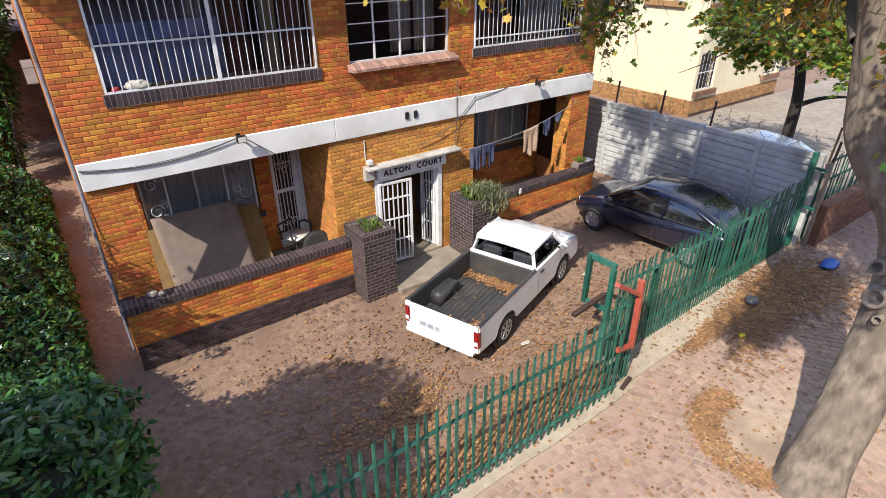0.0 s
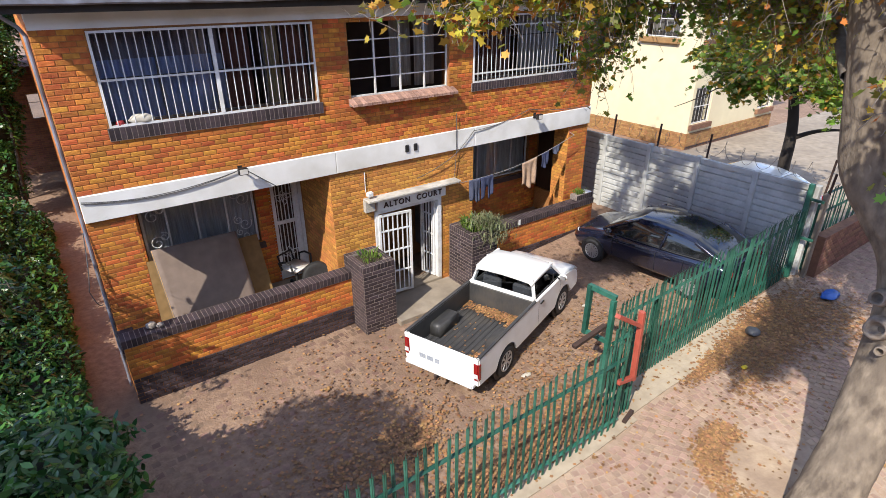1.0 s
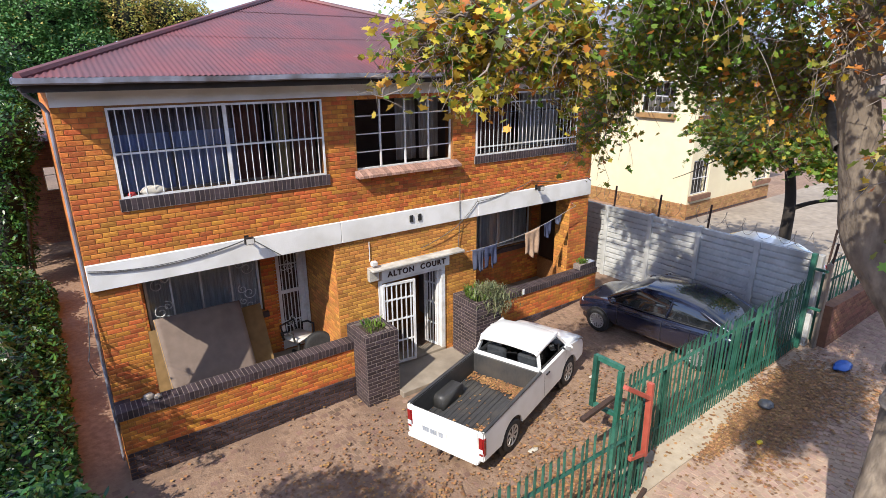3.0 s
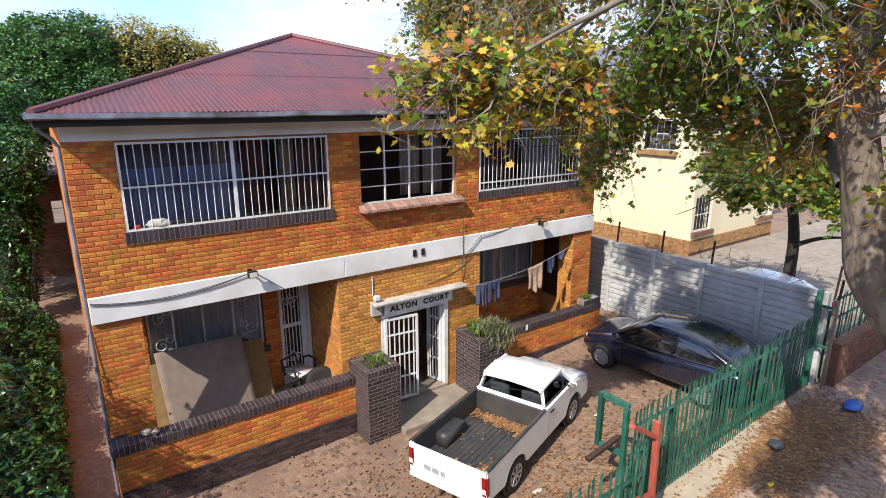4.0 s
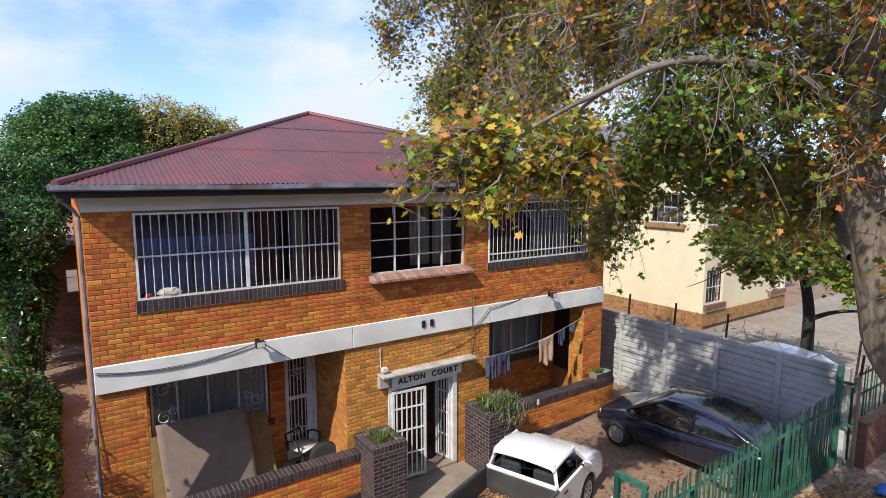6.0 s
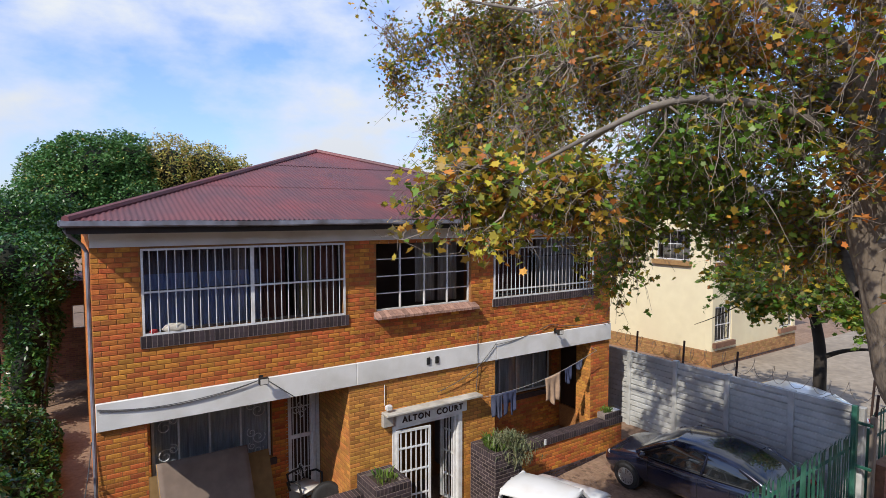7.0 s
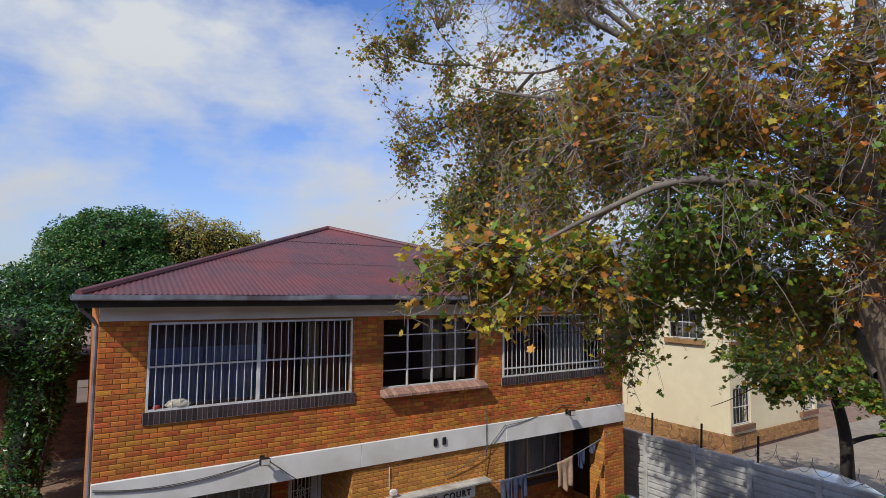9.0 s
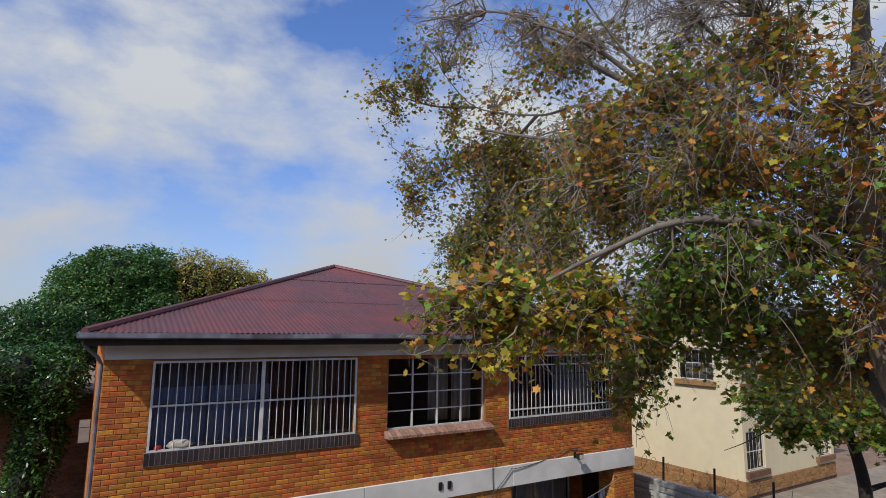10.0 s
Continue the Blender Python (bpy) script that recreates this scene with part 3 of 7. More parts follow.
g1 = lattice(0, 0.70, 0.12, 1.88, 6, ent, "gate_leaf", "white barred security gate leaf")
g1.matrix_basis = pose(4.64, -0.04, 0, 0, 0, -7)
g2 = lattice(0, 0.40, 0.12, 1.88, 4, ent, "gate_leaf", "white barred security gate leaf standing open")
g2.matrix_basis = pose(6.03, 0.06, 0, 0, 0, 104)
M["canopy"] = mat("dirty white painted slab", (0.56, 0.54, 0.49), (0.40, 0.38, 0.34), 0.85, 6, big=2.2, stain=(0.24, 0.22, 0.19), bump=0.3)
boxes("canopy", [(4.36, 6.50, -0.24, -0.0, 2.235, 2.285)], M["canopy"], house, "thin dirty white concrete canopy slab", 0.012)
boxes("canopy_bracket", [(4.36, 4.56, -0.10, -0.008, 2.02, 2.232)], M["canopy"], house)
board = boxes("name_board", [(4.62, 6.20, -0.10, -0.008, 1.985, 2.232)], M["plaster"], house, "white board lettered ALTON COURT")


def text(body, size, m, material, parent, depth=0.006):
    cu = bpy.data.curves.new("lettering", "FONT")
    cu.body, cu.size, cu.extrude, cu.align_x = body, size, depth, "CENTER"
    cu.space_character, cu.offset = 1.25, 0.004
    cu.materials.append(material)
    ob = new("lettering", cu)
    ob.parent = parent
    ob.matrix_basis = m
    return ob


M["letter"] = mat("dark brown letters", (0.045, 0.018, 0.014), (0.03, 0.014, 0.012), 0.6, 20)
text("ALTON  COURT", 0.155, pose(5.42, -0.108, 2.04, 90, 0, 0), M["letter"], board)
M["black"] = mat("black paint", (0.012, 0.012, 0.013), (0.02, 0.02, 0.02), 0.5, 15)
for x in (5.29, 5.48):
    boxes("number_bar", [(x, x + 0.085, -0.075, -0.051, 3.02, 3.16)], M["black"], band, "black door number", 0.02)

# roof
EX0, EX1, EY, EZ = -0.25, W + 0.30, -0.42, 5.75
AX, AY, AZ = 5.14, 5.15, 7.45
SL = (AZ - EZ) / (AY - EY)


def roof_face(flip):
    """Corrugated front hip slope: columns that run up to the hips, with a lap half way."""
    v, f, step = [], [], 0.019
    n = int((EX1 - EX0) / step)
    for k, (lo, hi, lift) in enumerate(((0.0, 0.36, 0.0), (0.345, 0.69, 0.012), (0.675, 1.0, 0.024))):
        cols = []
        for i in range(n + 1):
            x = EX0 + (EX1 - EX0) * i / n
            ymax = AY - (AY - EY) * abs(x - AX) / (AX - EX0)
            a, b = EY + (AY - EY) * lo, min(EY + (AY - EY) * hi, ymax)
            if b < a:
                cols.append(None)
                continue
            cz = 0.0085 * math.sin(2 * math.pi * x / 0.076) + 0.02 - lift * 0.5
            cols.append(len(v))
            v += [(x, a, EZ + SL * (a - EY) + cz + lift), (x, b, EZ + SL * (b - EY) + cz + lift * 0.6)]
        f += [(p, q, q + 1, p + 1) for p, q in zip(cols, cols[1:]) if p is not None and q is not None]
    return v, f


v, f = roof_face(0)
roof = raw("roof", v, f, M["roof"], house, "oxide-red corrugated iron hip roof with patches of wear", True)
RY = 13.8
bm = bmesh.new()
P = [bm.verts.new(p) for p in ((EX0, EY, EZ), (AX, AY, AZ), (AX, RY - 5.6, AZ), (EX0, RY, EZ), (EX1, EY, EZ), (EX1, RY, EZ))]
for q in ((0, 1, 2, 3), (4, 5, 2, 1), (3, 2, 5), (0, 3, 5, 4), (0, 4, 1)):
    bm.faces.new([P[i] for i in q])
part("roof_slope", bm, M["roof"], house)
bm = bmesh.new()
for a, b in (((EX0, EY, EZ + .03), (AX, AY, AZ + .04)), ((EX1, EY, EZ + .03), (AX, AY, AZ + .04)), ((AX, AY, AZ + .04), (AX, RY - 5.6, AZ + .04))):
    rod(bm, a, b, 0.06, 8)
part("ridge_cap", bm, M["roof"], house)
boxes("soffit", [(EX0 + .04, EX1 - .04, EY + .06, -0.013, 5.66, 5.69), (EX0 + .04, -0.001, 0.0, 13.5, 5.66, 5.69)], M["timber"], house, "dark timber soffit")
for i in range(7):
    boxes("rafter_end", [(0.9 + i * 1.5, 0.95 + i * 1.5, EY + 0.06, -0.013, 5.61, 5.655)], M["timber"], house)


def gutter(a, b):
    """Open half-square gutter with a turned lip, sagging a little."""
    a, b = Vector(a), Vector(b)
    side = (b - a).normalized().cross(Vector((0, 0, 1)))
    prof = ((0.0, 0.05), (0.0, -0.01), (0.02, -0.025), (0.07, -0.025), (0.09, -0.01), (0.09, 0.045), (0.102, 0.045), (0.102, -0.018), (0.076, -0.037), (0.016, -0.037), (-0.012, -0.018), (-0.012, 0.05))
    bm, prev = bmesh.new(), None
    n = max(2, int((b - a).length / 0.4))
    for i in range(n + 1):
        c = a.lerp(b, i / n) + Vector((0, 0, random.uniform(-.007, .007)))
        ring = [bm.verts.new(c + side * s + Vector((0, 0, z))) for s, z in prof]
        if prev:
            for k in range(len(prof)):
                bm.faces.new((prev[k], prev[(k + 1) % len(prof)], ring[(k + 1) % len(prof)], ring[k]))
        else:
            bm.faces.new(ring[::-1])
        prev = ring
    bm.faces.new(prev)
    return part("gutter", bm, M["gutter"], house, "weathered grey-blue painted gutter")


boxes("fascia", [(EX0, EX1, EY + .035, EY + .06, 5.60, 5.745)], M["timber"], house, "dark timber fascia")
gutter((EX0 - 0.06, EY + .02, 5.72), (EX1 + .06, EY + .02, 5.72))
gutter((EX0 + .02, 13.5, 5.72), (EX0 + .02, EY, 5.72))
bm = bmesh.new()
wire(bm, [(EX0 - .02, EY + 0.3, 5.66), (EX0 + 0.04, EY + .36, 5.56), (-0.08, 0.02, 5.44), (-0.03, 0.06, 5.34), (-0.03, 0.06, 0.0)], 0.026, 8)
part("downpipe", bm, M["gutter"], house, "pale grey downpipe at the corner")

# ---------- planters and entrance paving ----------
M["leaf_dk"] = mat("dark glossy leaves", (0.030, 0.075, 0.022), (0.055, 0.12, 0.03), 0.38, 3, vary=0.45, hue=0.02, trans=0.25)
M["leaf_y"] = mat("fresh green leaves", (0.10, 0.19, 0.03), (0.17, 0.25, 0.045), 0.5, 3, vary=0.35, hue=0.025, trans=0.3)
M["potsoil"] = mat("potting soil", (0.06, 0.04, 0.028), (0.035, 0.024, 0.018), 0.95, 20, bump=0.6)


def blades(bm, cx, cy, z, rx, ry, n, lo, hi, width, lean):
    for _ in range(n):
        a, r = random.uniform(0, 6.283), math.sqrt(random.random())
        p = Vector((cx + rx * r * math.cos(a), cy + ry * r * math.sin(a), z))
        h = random.uniform(lo, hi)
        d = Vector((math.cos(a), math.sin(a), 0)) * lean * random.uniform(0.2, 1.0) + Vector((random.uniform(-.3, .3), random.uniform(-.3, .3), 0)) * lean
        s = Vector((-d.y, d.x, 0)).normalized() * width * random.uniform(0.6, 1.3) if d.length > 1e-4 else Vector((width, 0, 0))
        m1, tip = p + Vector((0, 0, h * 0.7)) + d * h * 0.5, p + Vector((0, 0, h * random.uniform(0.35, 1.0))) + d * h * 1.2
        v = [bm.verts.new(q) for q in (p - s * .5, p + s * .5, m1 + s, tip, m1 - s)]
        bm.faces.new(v)


def planter(x0, x1, y0, y1, z1, n, lush):
    z0 = -0.3
    p = empty("brick_planter", "square dark-brick planter with a weedy green plant" if not lush else "square dark-brick planter with a bushy trailing green plant", "planter", pose(0, 0, 0), "entrance planters")
    body = boxes("planter_wall", [(x0, x1, y0, y0 + .11, z0, z1), (x0, x1, y1 - .11, y1, z0, z1), (x0, x0 + .11, y0 + .11, y1 - .11, z0, z1), (x1 - .11, x1, y0 + .11, y1 - .11, z0, z1)], M["mortar_d"], p)
    n_c = 0.085
    bricks(courses(x0, x1, z0, z1 - 0.12) + soldiers(x0, x1, z1 - 0.12, z1), M["brick_d"], body, m=Matrix.Translation((0, y0, 0)), near=(x0, x1, 0, 2), limit=140)
    bricks(courses(-y1, -y0, z0, z1 - 0.12) + soldiers(-y1, -y0, z1 - 0.12, z1), M["brick_d"], body, m=Matrix.Translation((x0, 0, 0)) @ TURN_L, near=(-2, 2, 0, 2), limit=140)
    flat = Matrix.Translation((0, 0, z1)) @ Matrix(((1, 0, 0, 0), (0, 0, 1, 0), (0, -1, 0, 0), (0, 0, 0, 1)))
    bricks(soldiers(x0, x1, y0, y0 + .11) + soldiers(x0, x1, y1 - .11, y1) + soldiers(x0, x0 + .11, y0 + .12, y1 - .12) + soldiers(x1 - .11, x1, y0 + .12, y1 - .12), M["brick_d"], body, m=flat)
    boxes("soil", [(x0 + .11, x1 - .11, y0 + .11, y1 - .11, z1 - 0.3, z1 - 0.05)], M["potsoil"], p)
    bm = bmesh.new()
    blades(bm, (x0 + x1) / 2, (y0 + y1) / 2, z1 - 0.05, (x1 - x0) / 2 - .13, (y1 - y0) / 2 - .13, n, 0.06, 0.22 if not lush else 0.34, 0.013, 0.6)
    tagged(part("plant", bm, M["leaf_y"], p, "green weedy plant"), kind="stuff")
    if lush:
        bm = bmesh.new()
        for _ in range(900):
            x, y = x1 - 0.15 + random.gauss(0, .2), y0 + 0.12 + random.gauss(0, .16)
            d = max(0.0, y0 - y, x - x1)
            zz = z1 + random.uniform(-0.02, 0.2) if d == 0 else z1 + 0.1 - random.uniform(0, 0.40)
            blades(bm, x, y, zz, 0.02, 0.02, 1, 0.08, 0.2, 0.008, 1.0)
        tagged(part("trailing_plant", bm, M["trail"], p, "grey-green trailing stems"), kind="stuff")
    return p


M["trail"] = mat("trailing succulent stems", (0.10, 0.13, 0.055), (0.17, 0.16, 0.085), 0.7, 6, vary=0.4, hue=0.03)
planter(3.82, 4.48, -0.86, -0.12, 1.33, 60, False)
planter(6.28, 6.94, -0.90, -0.12, 1.33, 300, True)
tagged(boxes("entrance_slab", [(4.48, 6.28, -1.0, -0.06, -0.3, 0.055)], M["concrete"], None, "", 0.01), "worn grey concrete slab before the entrance", "slab", kind="structure")

# ---------- verandah clutter ----------
M["mattress"] = mat("grubby brown mattress cloth", (0.235, 0.18, 0.15), (0.19, 0.145, 0.122), 0.9, 5, big=1.6, stain=(0.15, 0.11, 0.095), bump=0.2)
M["ochre"] = mat("ochre foam edge", (0.62, 0.38, 0.09), (0.50, 0.29, 0.07), 0.85, 7)
M["plastic_w"] = mat("off-white plastic", (0.62, 0.60, 0.56), (0.52, 0.50, 0.46), 0.45, 6)
M["rubber"] = mat("black rubber", (0.014, 0.014, 0.015), (0.022, 0.022, 0.023), 0.75, 25, bump=0.2)


def mattress():
    ob = empty("mattress", "worn brown double mattress leaning upright on the verandah", "mattress", Matrix.Identity(4))
    a, b, c = Vector((0.89, 0.70, FL)), Vector((2.32, 0.70, FL)), Vector((0.83, 1.256, 1.72))
    ux, uz = (b - a).normalized(), (c - a).normalized()
    un = ux.cross(uz).normalized()
    for name, t0, t1, inset, ma in (("cover", -0.03, 0.0, 0.0, M["mattress"]), ("edge", 0.0, 0.16, 0.006, M["ochre"]), ("back_cover", 0.16, 0.18, 0.0, M["mattress"])):
        bm = bmesh.new()
        nx, nz = 16, 12
        w, h = (b - a).length - 2 * inset, (c - a).length - 2 * inset
        for t in (t0, t1):
            for j in range(nz + 1):
                for i in range(nx + 1):
                    s, q = i / nx, j / nz
                    bulge = -0.02 * math.sin(s * math.pi) * math.sin(q * math.pi) if name == "cover" and t == t0 else 0
                    bm.verts.new(a + ux * (inset + w * s) + uz * (inset + h * q) - un * (-(t + bulge)) + Vector((0, 0, 0)))
        bm.verts.ensure_lookup_table()
        k = (nx + 1) * (nz + 1)
        idx = lambda i, j, o: bm.verts[o * k + j * (nx + 1) + i]
        for o in (0, 1):
            for j in range(nz):
                for i in range(nx):
                    bm.faces.new((idx(i, j, o), idx(i + 1, j, o), idx(i + 1, j + 1, o), idx(i, j + 1, o)))
        for i in range(nx):
            bm.faces.new((idx(i, 0, 0), idx(i + 1, 0, 0), idx(i + 1, 0, 1), idx(i, 0, 1)))
            bm.faces.new((idx(i, nz, 0), idx(i + 1, nz, 0), idx(i + 1, nz, 1), idx(i, nz, 1)))
        for j in range(nz):
            bm.faces.new((idx(0, j, 0), idx(0, j + 1, 0), idx(0, j + 1, 1), idx(0, j, 1)))
            bm.faces.new((idx(nx, j, 0), idx(nx, j + 1, 0), idx(nx, j + 1, 1), idx(nx, j, 1)))
        part(name, bm, ma, ob, "" if name != "edge" else "ochre mattress border", True)



mattress()
bm = bmesh.new()
bar(bm, (1.70, 0.84, FL + .01), (1.68, 1.355, 1.50), 2.06, 0.07)
# darker copy of the ochre; the shade behind the mattress is in the colour
M["foam"] = mat("ochre foam darkened for shade", (0.26, 0.165, 0.07), (0.19, 0.12, 0.05), 0.9, 7)
tagged(part("foam_sheet", bm, M["foam"]), "foam sheet leaning behind the mattress, its shade put into the brown", "foam")


def tyre_mesh(bm, r, w, axis="Y", c=(0, 0, 0), inner=0.62):
    lathe(bm, [(r * inner, -w * .42), (r * .86, -w * .5), (r * .97, -w * .42), (r, -w * .25), (r, w * .25), (r * .97, w * .42), (r * .86, w * .5), (r * inner, w * .42)], 28, axis, c)


def verandah_chair():
    ch = empty("office_chair", "old swivel chair with an off-white seat and black arms", "chair", pose(3.25, 0.95, FL + 0.0, 0, 0, 25))
    bm = bmesh.new()
    box(bm, -.23, .23, -.22, .22, .44, .51)
    bev(bm, .03, 3)
    part("seat", bm, M["plastic_w"], ch, "off-white padded seat", True)
    for s in (-1, 1):
        bm = bmesh.new()
        wire(bm, [(s * .25, .12, .46), (s * .29, .14, .62), (s * .29, 0, .68), (s * .29, -.16, .66), (s * .26, -.18, .48)], .022, 7)
        part("arm", bm, M["rubber"], ch, "", True)
    bm = bmesh.new()
    wire(bm, [(-.18, .2, .5), (-.18, .27, .7), (.18, .27, .7), (.18, .2, .5)], .02, 6)
    part("backrest_frame", bm, M["rubber"], ch)
    bm = bmesh.new()
    rod(bm, (0, 0, .08), (0, 0, .44), .03, 8)
    part("column", bm, M["rubber"], ch)
    for k in range(5):
        a = k * 1.2566
        bm = bmesh.new()
        bar(bm, (0, 0, .1), (.27 * math.cos(a), .27 * math.sin(a), .05), .035)
        rod(bm, (.27 * math.cos(a), .27 * math.sin(a), 0), (.27 * math.cos(a), .27 * math.sin(a), .055), .025, 8)
        part("leg", bm, M["rubber"], ch)


verandah_chair()
bm = bmesh.new()
tyre_mesh(bm, 0.30, 0.19, "X")
spare = tagged(part("car_tyre", bm, M["rubber"], None, "", True), "worn black car tyre leaning on the brick wall", "tyre")
spare.matrix_world = pose(3.56, 0.62, FL + 0.29, 0, 14, 75)
M["stone"] = mat("pale rubble stone", (0.40, 0.34, 0.28), (0.28, 0.23, 0.19), 0.9, 12, bump=0.5)


def lump(name, c, r, material, label, cat, squash=0.6, seed=1):
    bm = bmesh.new()
    bmesh.ops.create_icosphere(bm, subdivisions=3, radius=1)
    for v in bm.verts:
        k = 1 + 0.28 * noise.noise(v.co * 1.7 + Vector((seed, 0, 0))) + 0.12 * noise.noise(v.co * 4 + Vector((0, seed, 0)))
        v.co = Vector((v.co.x * r[0], v.co.y * r[1], v.co.z * r[2])) * k
    ob = tagged(part(name, bm, material, None, "", True), label, cat)
    ob.location = c
    return ob


lump("stone", (0.44, -0.22, 1.115), (0.08, 0.06, 0.055), M["stone"], "rough pale stone on the verandah wall", "stone", seed=3)
lump("stone", (0.56, -0.26, 1.10), (0.055, 0.05, 0.04), M["stone"], "small pale stone on the verandah wall", "stone", seed=8)
M["cloth_w"] = mat("off-white cloth", (0.58, 0.54, 0.46), (0.42, 0.39, 0.33), 0.9, 8)
M["cloth_r"] = mat("red cloth", (0.45, 0.05, 0.05), (0.3, 0.03, 0.03), 0.9, 8)
lump("folded_cloth", (1.02, 0.02, 4.20), (0.16, 0.06, 0.07), M["cloth_w"], "off-white cloth bundle on the window sill", "cloth", seed=5)
lump("folded_cloth", (0.74, 0.02, 4.17), (0.06, 0.05, 0.04), M["cloth_r"], "small red cloth on the window sill", "cloth", seed=6)

tr_ = empty("plant_trough", "small dark-brick plant trough on the verandah wall", "planter", Matrix.Identity(4))
trb = boxes("trough_wall", [(9.98, 10.54, -0.34, -0.12, 1.0785, 1.21)], M["mortar_d"], tr_)
bricks(soldiers(9.98, 10.54, 1.08, 1.21), M["brick_d"], trb, m=Matrix.Translation((0, -0.34, 0)), near=(9, 11, 1, 2))
bm = bmesh.new()
blades(bm, 10.2, -0.23, 1.205, .18, .08, 60, .06, .2, .012, .7)
tagged(part("plant", bm, M["leaf_y"], tr_), kind="stuff")
sh_ = tagged(boxes("plastic_sheet", [(10.30, 10.52, -0.33, -0.14, 1.2115, 1.225)], M["white"], None, "", .004), "white plastic sheet lying on the plant trough", "sheet")
pt = tagged(boxes("cloth_scrap", [(8.02, 8.08, -0.40, -0.388, .95, 1.08)], M["white"], None, "", .003), "white rag hung over the verandah wall", "cloth")

# ---------- washing line ----------
M["denim"] = mat("navy trouser cloth", (0.025, 0.032, 0.075), (0.045, 0.055, 0.11), 0.9, 12, bump=0.2)
M["greycloth"] = mat("grey-blue shirt cloth", (0.085, 0.095, 0.15), (0.05, 0.06, 0.10), 0.9, 12, bump=0.2)
M["beige"] = mat("beige cloth", (0.44, 0.30, 0.20), (0.33, 0.22, 0.15), 0.9, 12, bump=0.2)
M["cord"] = mat("grey cord", (0.30, 0.29, 0.28), (0.22, 0.21, 0.2), 0.8, 10)
bm = bmesh.new()
LINE = [(6.45 + 3.35 * i / 14, -0.22, 2.22 + 0.50 * i / 14 - 0.16 * math.sin(math.pi * i / 14)) for i in range(15)]
wire(bm, [(6.45, -0.01, 2.26)] + LINE + [(9.86, -0.02, 2.74)], 0.006, 5)
tagged(part("washing_line", bm, M["cord"]), "grey cord strung across the verandah with washing", "washing line")


def line_z(x):
    return float(np.interp(x, [p[0] for p in LINE], [p[2] for p in LINE]))


def hung(name, x0, x1, drop, material, label, legs=False, seed=0):
    nx, nz = 16, 12
    v, f = [], []
    for j in range(nz + 1):
        for i in range(nx + 1):
            s, q = i / nx, j / nz
            x = x0 + (x1 - x0) * (s * (1 - .18 * q) + .09 * q)
            y = -0.22 - 0.012 + 0.035 * q * math.sin(s * 15 + seed) + 0.02 * q * math.sin(s * 6 + q * 4 + seed)
            z = line_z(x) + 0.006 - drop * q * (1 + .10 * math.sin(s * 9 + seed) + (0.25 * (s - .5) if seed % 2 else 0))
            v.append((x, y, z))
    for j in range(nz):
        for i in range(nx):
            if legs and j > 4 and i in (7, 8):
                continue
            a = j * (nx + 1) + i
            f.append((a, a + 1, a + nx + 2, a + nx + 1))
    ob = tagged(raw(name, v, f, material, None, "", True), label, "clothing")
    so = ob.modifiers.new("thickness", "SOLIDIFY")
    so.thickness = 0.012
    return ob


hung("shirt", 6.70, 7.00, 0.46, M["greycloth"], "grey-blue shirt hanging from the washing line", False, 1)
hung("trousers", 7.02, 7.36, 0.46, M["denim"], "navy trousers hanging from the washing line", True, 2)
hung("towel", 8.18, 8.62, 0.58, M["beige"], "beige cloth hanging from the washing line", False, 3)
hung("shirt", 8.76, 8.98, 0.32, M["denim"], "dark shirt hanging from the washing line", False, 4)
hung("shirt", 9.10, 9.32, 0.16, M["greycloth"], "small blue cloth on the washing line", False, 5)

# ---------- lamps, cables, small fittings on the facade ----------
def floodlight(x, z):
    fl = empty("floodlight", "small black floodlight on the white band", "lamp", pose(x, -0.05, z), "facade floodlights")
    bm = bmesh.new()
    box(bm, -.015, .015, -.10, 0, -.02, .0)
    box(bm, -.035, .035, -.012, 0, -.06, .05)
    part("bracket", bm, M["black"], fl)
    bm = bmesh.new()
    box(bm, -.075, .075, -.20, -.11, -.06, .05)
    bev(bm, .012, 2)
    part("housing", bm, M["black"], fl)
    boxes("lens", [(-.06, .06, -.206, -.2005, -.045, .035)], M["plastic_w"], fl)


floodlight(2.22, 3.27)
floodlight(8.64, 3.29)
box_a = empty("alarm_box", "small white alarm siren box on the canopy", "alarm", pose(4.46, -0.08, 2.36))
bm = bmesh.new()
box(bm, -.06, .06, -.07, .02, -.035, .06)
bev(bm, .015, 2)
part("housing", bm, M["white"], box_a)
bm = bmesh.new()
rod(bm, (-.04, .06, .04), (-.04, .06, .42), .008, 6)
part("conduit", bm, M["white"], box_a)
M["cable"] = mat("grey cable", (0.10, 0.10, 0.105), (0.06, 0.06, 0.065), 0.7, 10)


def cable(pts, sag, r=0.007, label="grey cable drooping over the white band"):
    pts = [Vector(p) for p in pts]
    out = []
    for a, b in zip(pts, pts[1:]):
        for i in range(12):
            s = i / 12
            out.append(a.lerp(b, s) - Vector((0, 0, sag * 4 * s * (1 - s))))
    out.append(pts[-1])
    bm = bmesh.new()
    wire(bm, out, r, 5)
    return tagged(part("cable", bm, M["cable"]), label, "cable")


cable([(0.02, -0.065, 3.17), (2.15, -0.075, 3.24)], 0.12)
cable([(0.02, -0.065, 3.19), (1.0, -0.065, 3.10), (2.18, -0.075, 3.25)], 0.03)
cable([(2.3, -0.065, 3.24), (2.75, -0.065, 2.88)], 0.0)
cable([(6.50, -0.06, 3.6), (6.49, -0.065, 3.1), (6.50, -0.065, 2.87), (6.48, -0.03, 2.3)], 0.0)
cable([(5.55, -0.04, 2.45), (6.4, -0.07, 2.75), (6.95, -0.075, 3.22)], 0.03)
